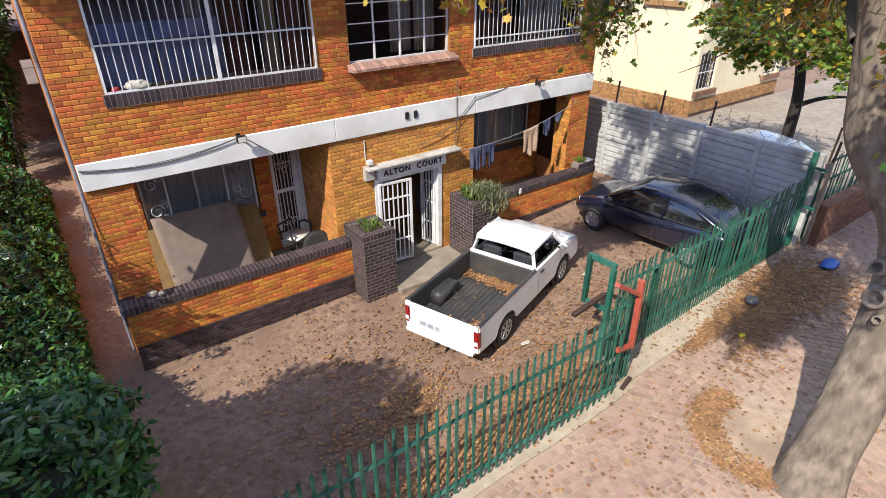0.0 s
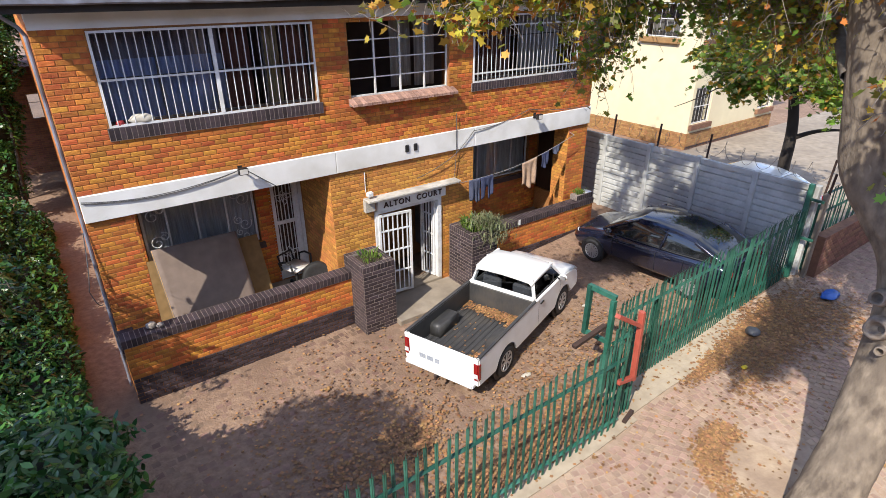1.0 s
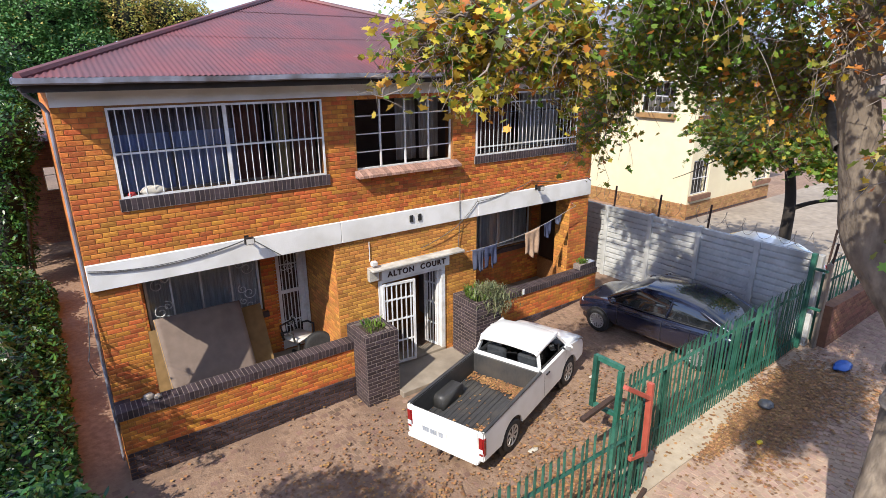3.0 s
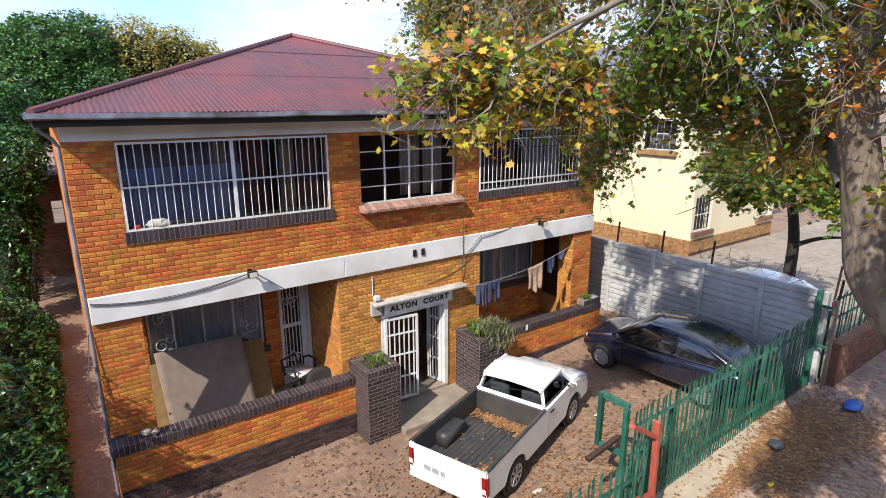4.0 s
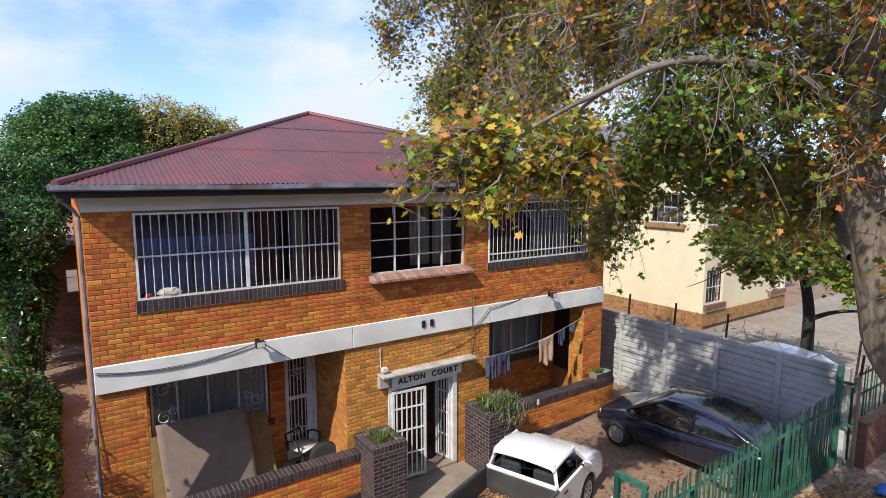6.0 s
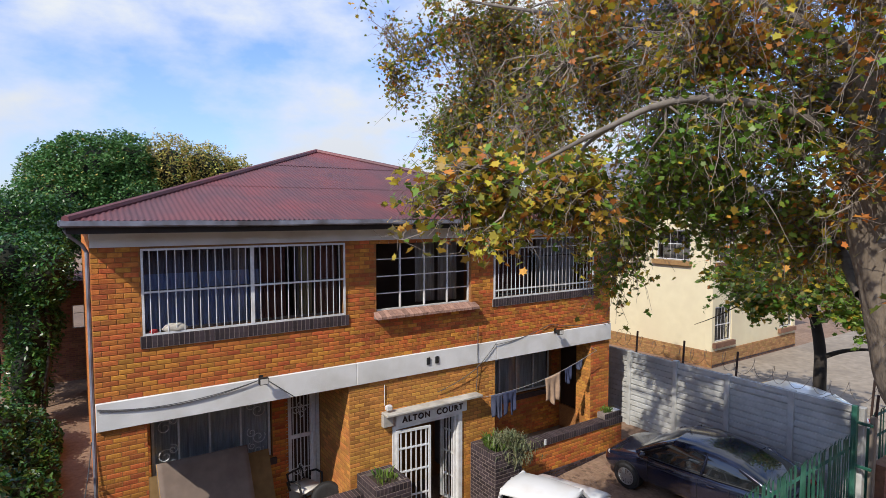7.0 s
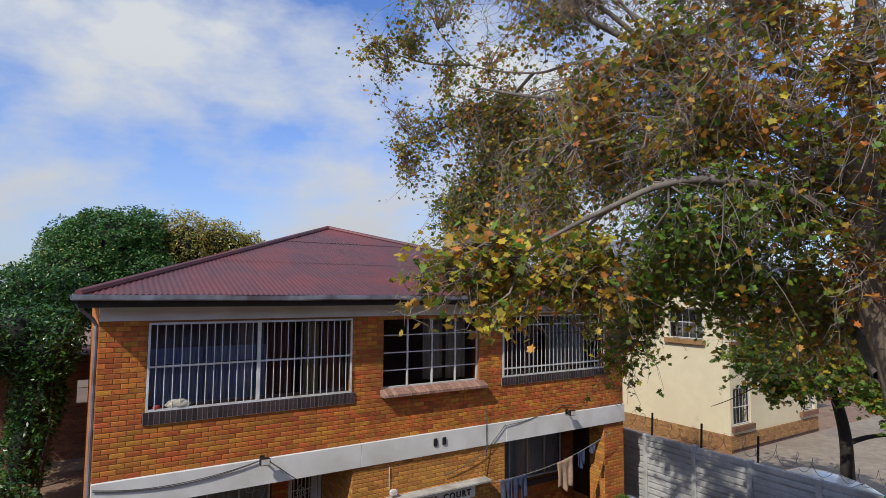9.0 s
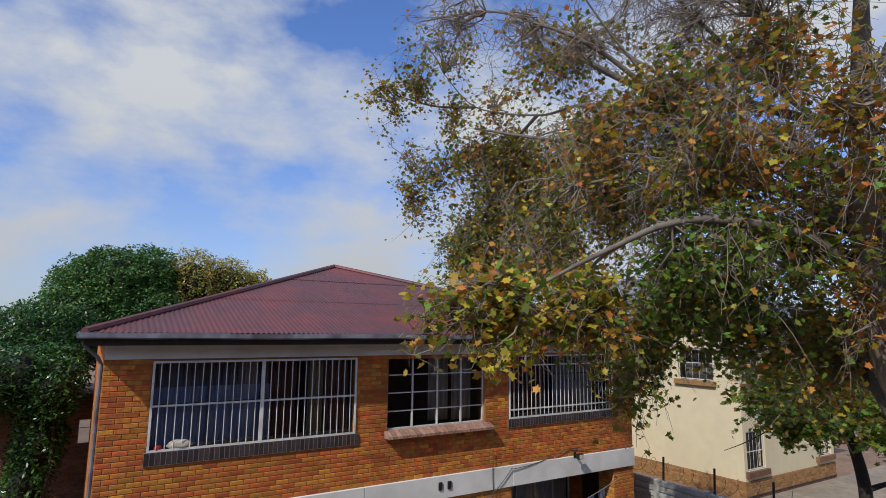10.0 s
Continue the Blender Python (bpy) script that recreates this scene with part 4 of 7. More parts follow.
cable([(6.95, -0.075, 3.2), (8.5, -0.03, 3.44), (10.5, -0.03, 3.3)], 0.06, label="grey cable looped along the brick wall")
cable([(-0.06, -0.03, 2.75), (-0.2, -0.15, 1.9), (-0.08, -0.05, 1.6)], 0.1, label="loose grey cable at the house corner")

# ---------- precast wall ----------
WALL_X = 11.75


def precast_wall():
    """Ribbed slabs slotted between concrete posts, with iron stays for the razor wire."""
    wall = empty("precast_wall", "grey precast concrete slab wall between posts", "wall", Matrix.Identity(4))
    X, top = WALL_X, 2.34
    ys = [-4.76, -3.57, -2.26, -0.98, 0.34, 1.65, 2.95, 4.25, 5.55]
    for y in ys:
        bm = bmesh.new()
        box(bm, X - 0.085, X + 0.06, y - 0.055, y + 0.055, gz(X) - 0.3, top + random.uniform(-.02, .03))
        bev(bm, 0.012)
        part("post", bm, M["precast"], wall)
    for a, b in zip(ys, ys[1:]):
        for k in range(7):
            z = 0.37 + k * 0.28
            bm = bmesh.new()
            for c in range(2):
                lift = random.uniform(-.010, .010)
                box(bm, X - 0.040 + lift, X + 0.024, a + 0.05, b - 0.05, z + c * 0.14 + 0.014, z + c * 0.14 + 0.128)
            bev(bm, 0.006)
            box(bm, X - 0.006, X + 0.012, a + 0.051, b - 0.051, z + 0.001, z + 0.279)
            part("panel", bm, M["precast"], wall)
    for y in (ys[0], ys[2], ys[3], ys[4]):
        stay = bmesh.new()
        bar(stay, (X + 0.08, y - 0.10, 2.1), (X + 0.09, y - 0.13, 2.86), 0.04)
        part("iron_stay", stay, M["rust"], wall, "rusty iron stay for the wire")
    return wall


precast_wall()
M["wire"] = mat("galvanised razor wire", (0.30, 0.27, 0.24), (0.18, 0.15, 0.13), 0.5, 20, metal=0.6)
bm = bmesh.new()
pts = []
for i in range(640):
    a = i * 0.26
    sag = 0.05 * math.sin(i * .031)
    pts.append((WALL_X + 0.10 + (0.17 + sag * .6) * math.cos(a), 4.5 - i * 0.0148 + 0.05 * math.sin(a * .37), 2.55 + sag + (0.17 + sag * .6) * math.sin(a)))
wire(bm, pts, 0.005, 3)
tagged(part("razor_wire", bm, M["wire"]), "coil of razor wire along the top of the wall", "wire")

# ---------- palisade fence ----------
def pale(bm, h):
    """W-profile pale with a three-pointed flared head."""
    w = 0.024
    prof = [(-w, 0.0), (-w * .35, -0.008), (0, -0.003), (w * .35, -0.008), (w, 0.0)]
    levels = (0.0, h - 0.14, h - 0.06)
    rows = [[bm.verts.new((x, y, z)) for x, y in prof] for z in levels]
    rows_b = [[bm.verts.new((x, y + 0.003, z)) for x, y in prof] for z in levels]
    for r in (rows, rows_b):
        for a, b in zip(r, r[1:]):
            for i in range(4):
                bm.faces.new((a[i], a[i + 1], b[i + 1], b[i]))
    for i, (dx, dy, dz) in enumerate(((-0.030, -0.045, 0.05), (0.0, -0.01, 0.075), (0.030, -0.045, 0.05))):
        a = rows[2][(0, 1, 3)[i]]
        b = rows[2][(1, 3, 4)[i]]
        t = bm.verts.new(((a.co.x + b.co.x) / 2 + dx, (a.co.y + b.co.y) / 2 + dy, h + dz - 0.03))
        bm.faces.new((a, b, t))


def palisade(label, a, b, h, spacing, rails, posts, level=None):
    """Pales along a line; level (z at a, z at b) keeps their heads on a straight line over uneven ground."""
    fence = empty("palisade_fence", label, "fence", Matrix.Identity(4))
    a, b = Vector((*a, 0)), Vector((*b, 0))
    u = (b - a).normalized()
    ang = math.degrees(math.atan2(u.y, u.x))
    L = (b - a).length
    bm = bmesh.new()
    pale(bm, h)
    me = mesh(bm, "pale", M["green"])
    n = int(L / spacing)
    for i in range(n + 1):
        p = a + u * (i * spacing)
        ob = new("pale", me)
        ob.parent = fence
        foot = gz(p.x) + 0.05 if level is None else level[0] + (level[1] - level[0]) * i * spacing / L - h
        ob.matrix_basis = pose(p.x, p.y, foot + random.gauss(0, .006), random.gauss(0, .7), random.gauss(0, .5), ang)
    for z in rails:
        bm = bmesh.new()
        k = 10
        off = Vector((-u.y, u.x, 0)) * 0.03
        pts = [a + u * (L * i / k) + off for i in range(k + 1)]
        foot = [gz(p.x) if level is None else level[0] + (level[1] - level[0]) * i / k - h for i, p in enumerate(pts)]
        wire(bm, [(p.x, p.y, g + z) for p, g in zip(pts, foot)], 0.032, 4)
        part("rail", bm, M["green"], fence)
    for s in posts:
        p = a + u * s + Vector((-u.y, u.x, 0)) * 0.09
        bm = bmesh.new()
        box(bm, p.x - .035, p.x + .035, p.y - .035, p.y + .035, gz(p.x) - .2, gz(p.x) + h - 0.3)
        bev(bm, .005)
        part("post", bm, M["green"], fence)
    return fence


palisade("green steel palisade sliding gate before the yard", (-0.9, -5.20), (5.60, -5.20), 1.60, 0.131, (0.13, 1.20), (0.1,), (1.58, 1.60))
palisade("dense green steel palisade panel beside the gate catch", (5.36, -5.12), (5.98, -5.10), 1.78, 0.085, (0.40, 1.45), (0.62,), (1.82, 1.84))
palisade("tall green steel palisade fence along the pavement", (5.98, -4.74), (11.5, -4.70), 1.70, 0.078, (0.35, 1.38), (1.0, 3.2), (1.80, 1.92))
palisade("green steel palisade on the neighbouring brick wall", (11.95, -4.86), (17.5, -4.9), 1.75, 0.10, (1.2, 1.6), (0.1, 2.5, 5.0), (2.28, 2.30))
bm = bmesh.new()
box(bm, 11.50, 11.59, -4.76, -4.67, 0.1, 2.40)
bar(bm, (11.54, -4.74, 2.1), (11.54, -5.0, 2.1), .05)
bar(bm, (11.54, -4.74, 1.3), (11.54, -5.0, 1.3), .05)
bev(bm, .006)
end_post = empty("fence_post", "tall green steel end post of the palisade", "post", Matrix.Identity(4))
part("shaft", bm, M["green"], end_post)
M["brick_r"] = mat("weathered red brick", (0.24, 0.115, 0.075), (0.16, 0.075, 0.05), 0.85, 12, bump=0.3, vary=0.3, hue=0.015, big=1.2, stain=(0.15, 0.06, 0.045))
nwall = boxes("brick_wall", [(11.86, 17.6, -5.10, -4.90, 0.0, 1.32)], M["brick_r"], None)
tagged(nwall, "low weathered red-brick boundary wall under the palisade", "wall")
bricks(courses(11.86, 17.6, 0.38, 1.32), M["brick_r"], nwall, m=Matrix.Translation((0, -5.10, 0)), near=(11, 15, 0, 2))
gp = empty("gate_post", "concrete gate post at the corner of the wall", "post", Matrix.Identity(4))
bm = bmesh.new()
box(bm, 11.70, 11.80, -4.98, -4.89, 0.1, 2.22)
bev(bm, .012)
part("shaft", bm, M["concrete"], gp)
bm = bmesh.new()
bar(bm, (11.76, -4.96, 2.2), (11.77, -4.98, 2.62), 0.04)
part("iron_stay", bm, M["rust"], gp)

catch = empty("gate_catch", "red steel gate catch with a dark green guide frame", "gate catch", Matrix.Identity(4))
bm = bmesh.new()
bar(bm, (5.81, -5.19, 0.74), (5.77, -5.19, 1.90), 0.08, 0.06)
bar(bm, (5.76, -5.19, 1.68), (5.24, -5.18, 2.02), 0.08, 0.06)
bar(bm, (5.82, -5.19, 0.78), (5.45, -5.20, 0.86), 0.07, 0.06)
bev(bm, .006)
part("bracket", bm, M["red"], catch, "red painted steel bracket")
bm = bmesh.new()
bar(bm, (6.01, -4.6, 1.74), (5.90, -4.18, 1.80), .07)
bar(bm, (5.90, -4.2, 1.83), (5.88, -4.2, 0.98), .07)
bar(bm, (5.98, -4.58, 1.70), (5.97, -4.58, 0.0), .07)
bar(bm, (5.88, -4.2, 1.02), (5.97, -4.56, 0.98), .06)
part("guide_frame", bm, M["green"], catch, "dark green tube frame")
bm = bmesh.new()
bar(bm, (5.29, -4.5, 1.13), (5.96, -4.5, 1.24), .075, .05)
part("beam", bm, M["rust"], catch, "rusty beam")
bm = bmesh.new()
bar(bm, (5.70, -5.24, 0.03), (5.98, -5.17, 0.06), .06)
part("foot", bm, M["rust"], catch)

M["kerb"] = mat("dusty sand-coloured concrete", (0.44, 0.37, 0.275), (0.34, 0.28, 0.205), 0.95, 5, bump=0.3, big=0.9, stain=(0.27, 0.215, 0.155))
# concrete strips under the fences
def strip(name, x0, x1, y0, y1, h, label):
    n = max(2, int((x1 - x0) / 0.8))
    v, f = [], []
    for i in range(n + 1):
        x = x0 + (x1 - x0) * i / n
        j = 0.02 * math.sin(i * 2.3)
        v += [(x, y0 + j, gz(x) - .2), (x, y0 + j, gz(x) + h), (x, y1, gz(x) + h), (x, y1, gz(x) - .2)]
    for i in range(n):
        a = 4 * i
        f += [(a, a + 4, a + 5, a + 1), (a + 1, a + 5, a + 6, a + 2), (a + 2, a + 6, a + 7, a + 3)]
    return tagged(raw(name, v, f, M["kerb"]), label, "kerb", kind="structure")


strip("kerb", -2.0, 5.92, -5.34, -5.06, 0.03, "thin concrete footing under the palisade gate")
strip("kerb", 5.925, 9.6, -5.20, -4.58, 0.03, "broad dusty concrete strip under the palisade fence")

M["brick_t"] = mat("dull tan brick", (0.36, 0.21, 0.085), (0.27, 0.145, 0.06), 0.85, 9, bump=0.3, vary=0.25, hue=0.012)
M["brick_r_far"] = mat("weathered brick far off", (0.24, 0.12, 0.08), (0.18, 0.09, 0.06), 0.85, 3)
# ---------- neighbouring cream building ----------
def neighbour():
    nb = empty("cream_building", "two-storey cream plastered house on a brick base", "building", Matrix.Identity(4))
    x0, y0, x1, y1 = 18.25, 2.0, 24.2, 14.0
    BASE, H = 1.06, 6.3
    win = ((18.42, 19.5, 1.36, 2.62), (18.42, 19.5, 4.18, 5.3), (22.95, 24.0, 1.36, 2.62))
    wall_with_holes("wall", x0, x1, BASE, H, y0, y0 + .25, win, M["cream"], nb, "cream plastered wall")
    wall_with_holes("wall", x0, x1, 0.0, BASE - 0.004, y0 - .03, y0 + .25, (), M["mortar"], nb)
    fb = wall_with_holes("wall", x0 - .03, x0 - .002, 0.0, BASE - 0.004, y0 - .03, y1, (), M["mortar"], nb)
    bricks(courses(x0, x1, 0.60, BASE), M["brick_t"], fb, m=Matrix.Translation((0, y0 - .03, 0)), near=(18, 20.5, .6, 2.1))
    bricks(courses(x0, x1, 0.0, 0.60), M["brick_d"], fb, m=Matrix.Translation((0, y0 - .03, 0)))
    side = Matrix.Translation((x0, 0, 0)) @ TURN_L
    bricks(courses(-y1, -y0 + .03, 0.3, BASE), M["brick_t"], fb, m=Matrix.Translation((x0 - .03, 0, 0)) @ TURN_L)
    west = ((-4.3, -2.9, 4.18, 5.3),)
    w = wall_with_holes("wall", -y1, -y0 - .25, BASE, H, 0.0, .25, west, M["cream"], nb)
    w.matrix_basis = side
    boxes("wall", [(x1 - .25, x1, y0 + .25, y1, 0.0, H), (x0 + .25, x1 - .25, y1 - .25, y1, 0.0, H), (x0 + .25, x1 - .25, y0 + .25, y1 - .25, H - .2, H - .1)], M["cream"], nb)
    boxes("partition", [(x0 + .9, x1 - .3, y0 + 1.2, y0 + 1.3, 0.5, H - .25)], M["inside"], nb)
    for spots, m in ((win, Matrix.Translation((0, y0, 0))), (west, side)):
        for a, b, c, d in spots:
            g = window(a, b, c, d, .10, ((a + b) / 2,), (c + .45, c + .85), nb, M["steel_dk"], .06)
            g.matrix_basis = m
            sl = boxes("window_sill", [(a - .12, b + .08, -.12, .1, c - .17, c - .002)], M["brick_t" if m is side else "brick_r"], nb, "brick window sill")
            sl.matrix_basis = m
            gr = burglar_bars(a + .02, b - .02, c + .02, d - .02, .05, 4, (c + .6,), nb, M["white"], .01)
            gr.matrix_basis = m
            # dark sheet behind the panes stands in for the unlit room
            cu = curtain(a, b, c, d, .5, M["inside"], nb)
            cu.matrix_basis = m
    bm = bmesh.new()
    vs = [bm.verts.new(p) for p in ((x0 - .5, y0 - .5, H), (x1 + .5, y0 - .5, H), (x1 + .5, y1 + .5, H), (x0 - .5, y1 + .5, H), (x0 + 3, y0 + 3.4, H + 2), (x0 + 3, y1 - 3.4, H + 2))]
    for q in ((0, 1, 4), (1, 2, 5, 4), (2, 3, 5), (3, 0, 4, 5), (3, 2, 1, 0)):
        bm.faces.new([vs[i] for i in q])
    part("roof", bm, M["gutter"], nb)


neighbour()
tagged(boxes("yard_slab", [(13.0, 45.0, -4.8, 1.9, 0.40, 0.512)], M["concrete"], None), "sunlit concrete yard behind the precast wall", "slab", kind="structure")
# unseen blocks across the street, added to cut sky fill on the facade
for k, (x0, x1, h) in enumerate(((-30, -14, 8.5), (-12, 6, 9.0), (9, 24, 8.0), (27, 48, 9.0))):
    o = empty("sky_block", "unseen plain block added to cut sky light from the street side", "building", Matrix.Identity(4), "houses across the street")
    boxes("wall", [(x0, x1, -27, -18.5, -0.3, h)], M["brick_r_far"], o)
    boxes("roof", [(x0 - .4, x1 + .4, -27.4, -18.1, h + .003, h + .4)], M["roof"], o)
# grey roof behind the house
bb = empty("rear_building", "dark flat-roofed outbuilding behind the house", "building", Matrix.Identity(4))
boxes("wall", [(9.0, 18.0, 19.0, 26.0, 0, 7.2)], M["mortar"], bb)
boxes("roof", [(8.6, 18.4, 18.6, 26.4, 7.2, 7.55)], M["timber"], bb)
lb = empty("side_building", "red-brick outbuilding with a small white window beside the passage", "building", Matrix.Identity(4))
lw = wall_with_holes("wall", -6.0, 0.6, -0.2, 3.4, 15.0, 15.3, ((-0.35, 0.25, 1.75, 2.6),), M["mortar"], lb)
bricks(courses(-6.0, 0.6, -0.2, 3.4, ((-0.35, 0.25, 1.75, 2.6),)), M["brick_r"], lw, m=Matrix.Translation((0, 15.0, 0)), near=(-3, -0.5, 0, 3.4))
window(-0.35, 0.25, 1.75, 2.6, 15.1, (), (2.3,), lb, M["white"])
boxes("roof", [(-6.3, 0.9, 14.8, 19.0, 3.4, 3.5)], M["roof"], lb)

# ---------- vehicles ----------
M["white_car"] = mat("white car paint", (0.80, 0.81, 0.81), (0.76, 0.77, 0.77), 0.28, 3, coat=0.5, big=2.0, stain=(0.70, 0.70, 0.68))
M["dark_car"] = mat("charcoal metallic car paint", (0.012, 0.015, 0.034), (0.016, 0.020, 0.042), 0.15, 40, metal=0.3, coat=1.0)
M["liner"] = mat("black ribbed bed liner", (0.035, 0.035, 0.037), (0.055, 0.054, 0.054), 0.5, 8, big=2.2, stain=(0.075, 0.068, 0.06), stretch=(0.6, 3, 1))
M["trim"] = mat("black plastic trim", (0.015, 0.015, 0.016), (0.025, 0.025, 0.026), 0.55, 20)
M["alloy"] = mat("silver wheel", (0.50, 0.51, 0.53), (0.38, 0.39, 0.41), 0.35, 12, metal=0.7)
M["lamp_r"] = mat("red lamp lens", (0.30, 0.010, 0.012), (0.20, 0.008, 0.01), 0.15, 20, coat=0.6)
M["lamp_w"] = mat("clear lamp lens", (0.66, 0.68, 0.70), (0.5, 0.52, 0.54), 0.12, 20, coat=0.6)
M["seat"] = mat("grey seat fabric", (0.30, 0.30, 0.31), (0.22, 0.22, 0.23), 0.9, 15)
M["plate"] = mat("white number plate", (0.75, 0.74, 0.70), (0.70, 0.69, 0.66), 0.5, 8)
M["plate_t"] = mat("faded plate marks", (0.34, 0.37, 0.42), (0.26, 0.29, 0.34), 0.6, 8)


def arc_side(bm, outline, y0, y1):
    """Extrudes an outline in the x-z plane between two y."""
    a = [bm.verts.new((x, y0, z)) for x, z in outline]
    b = [bm.verts.new((x, y1, z)) for x, z in outline]
    bm.faces.new(a)
    bm.faces.new(b[::-1])
    n = len(outline)
    for i in range(n):
        bm.faces.new((a[i], a[(i + 1) % n], b[(i + 1) % n], b[i]))


def arch(cx, cz, r, zb, n=12):
    """Points round a wheel opening from front to rear, above the sill height zb."""
    t0 = math.asin(max(-1, min(1, (zb - cz) / r)))
    return [(cx + r * math.cos(t0 + (math.pi - 2 * t0) * i / n), cz + r * math.sin(t0 + (math.pi - 2 * t0) * i / n)) for i in range(n + 1)]


def wheel(parent, x, y, r, w, side, spokes=10):
    wh = empty("wheel", "", "")
    wh.parent = parent
    wh.matrix_basis = Matrix.Translation((x, y, r))
    bm = bmesh.new()
    tyre_mesh(bm, r, w, "Y")
    part("tyre", bm, M["rubber"], wh, "", True)
    # dark disc paints the shaded gaps between the spokes
    bm = bmesh.new()
    lathe(bm, [(r * .62, side * w * .10), (.0001, side * w * .12)], 24, "Y")
    part("brake_drum", bm, M["trim"], wh)
    bm = bmesh.new()
    s = side
    lathe(bm, [(r * .56, s * w * .20), (r * .64, s * w * .44), (r * .67, s * w * .45), (r * .60, s * w * .47), (r * .54, s * w * .38), (r * .53, s * w * .20)], 28, "Y")
    for k in range(spokes):
        a = 2 * math.pi * k / spokes
        bar(bm, (r * .14 * math.cos(a), s * w * .34, r * .14 * math.sin(a)), (r * .60 * math.cos(a), s * w * .40, r * .60 * math.sin(a)), .03, .045)
    lathe(bm, [(r * .20, s * w * .26), (r * .17, s * w * .42), (.0001, s * w * .44)], 16, "Y")
    part("rim", bm, M["alloy"], wh)
    return wh


def quad_part(name, pts, material, parent, t=0.008, label=""):
    """A thin slab over four corners."""
    p = [Vector(q) for q in pts]
    nrm = (p[1] - p[0]).cross(p[3] - p[0]).normalized() * t
    bm = bmesh.new()
    a = [bm.verts.new(q) for q in p]
    bm.faces.new(a)
    if material is M["glass_dark"]:
        return part(name, bm, material, parent, label)
    b = [bm.verts.new(q + nrm) for q in p]
    bm.faces.new(b[::-1])
    for i in range(4):
        bm.faces.new((a[i], a[(i + 1) % 4], b[(i + 1) % 4], b[i]))
    return part(name, bm, material, parent, label)


def bridge(bm, rings, cap=True):
    for a, b in zip(rings, rings[1:]):
        for i in range(len(a)):
            bm.faces.new((a[i], a[(i + 1) % len(a)], b[(i + 1) % len(a)], b[i]))
    if cap:
        bm.faces.new(rings[0][::-1])
        bm.faces.new(rings[-1])


def pickup(m):
    t = empty("pickup_truck", "white single-cab pickup truck with leaves in its open bed", "pickup truck", m)
    HW, R = 0.76, 0.315
    XR, XF, L = 1.00, 3.46, 4.36
    zb, rail = 0.36, 1.0
    # flanks with their wheel openings
    for s in (1, -1):
        o = [(0.02, zb + .06)] + arch(XR, R, .40, zb)[::-1] + arch(XF, R, .40, zb)[::-1] + [(L - .18, zb + .02), (L - .14, .62), (L - .20, .78), (3.95, .885), (3.5, .965), (3.36, rail - .01), (2.16, rail), (2.14, rail), (0.02, rail)]
        bm = bmesh.new()
        arc_side(bm, o, s * (HW - .055), s * HW)
        bmesh.ops.bevel(bm, geom=[e for e in bm.edges if abs(e.verts[0].co.y - s * HW) < 1e-4 and abs(e.verts[1].co.y - s * HW) < 1e-4], offset=.018, segments=2, affect="EDGES")
        part("side_panel", bm, M["white_car"], t, "white painted flank")
        for cx in (XR, XF):
            bm = bmesh.new()
            lathe(bm, [(.395, s * (HW - .22)), (.40, s * (HW - .058))], 24, "Y", (cx, 0, R))
            part("wheel_well", bm, M["trim"], t)
        bm = bmesh.new()
        pts = [(0.03, s * (HW - .028), rail + .008), (1.0, s * (HW - .028), rail + .010), (2.13, s * (HW - .028), rail + .008)]
        wire(bm, pts, .034, 8)
        part("bed_rail", bm, M["liner"], t, "black bed rail cap", True)
        quad_part("liner_side", [(0.06, s * (HW - .06), .56), (2.12, s * (HW - .06), .56), (2.12, s * (HW - .065), rail), (0.06, s * (HW - .065), rail)], M["liner"], t, .006)
        bm = bmesh.new()
        turn = [(.09 * math.cos(a), .09 * math.sin(a)) for a in (math.pi / 2 * i / 5 for i in range(6))]
        hump = [(1.36, .53)] + [(1.26 + u, .72 + v) for u, v in turn] + [(.78 - u, .72 + v) for u, v in turn[::-1]] + [(.68, .53)]
        arc_side(bm, hump, s * .47, s * (HW - .062))
        bmesh.ops.bevel(bm, geom=[e for e in bm.edges if all(abs(abs(v.co.y) - .47) < 1e-4 and v.co.z > .531 for v in e.verts)], offset=.035, segments=3, affect="EDGES", clamp_overlap=True)
        part("wheel_hump", bm, M["liner"], t, "rounded black wheel hump", True)
    # bed
    boxes("bed_floor", [(.05, 2.13, -HW + .06, HW - .06, .48, .535)], M["liner"], t)
    for k in range(13):
        y = -.60 + k * .10
        boxes("bed_rib", [(.08, 2.10, y, y + .05, .5355, .552)], M["liner"], t, "", .005)
    boxes("bed_front", [(2.09, 2.13, -HW + .06, HW - .06, .53, rail)], M["liner"], t)
    bm = bmesh.new()
    box(bm, 0.0, .045, -HW + .10, HW - .10, .50, rail)
    bev(bm, .012, 2)
    tg = part("tailgate", bm, M["white_car"], t, "white tailgate")
    boxes("handle", [(-.012, -.001, -.08, .08, .80, .85)], M["white_car"], tg, "", .004)
    boxes("tailgate_liner", [(.0455, .055, -HW + .11, HW - .11, .54, rail - .01)], M["liner"], t)
    for s in (1, -1):
        bm = bmesh.new()
        box(bm, -.008, .10, min(s * (HW - .098), s * (HW + .004)), max(s * (HW - .098), s * (HW + .004)), .53, .91)
        bev(bm, .02, 2)
        tl = part("tail_light", bm, M["lamp_r"], t, "red tail light with a clear band")
        boxes("reversing_lens", [(-.012, -.0085, min(s * (HW - .09), s * (HW - .01)), max(s * (HW - .09), s * (HW - .01)), .60, .69)], M["lamp_w"], tl)
        boxes("corner_panel", [(0.005, .05, min(s * (HW - .098), s * (HW - .01)), max(s * (HW - .098), s * (HW - .01)), .44, .598)], M["white_car"], t)
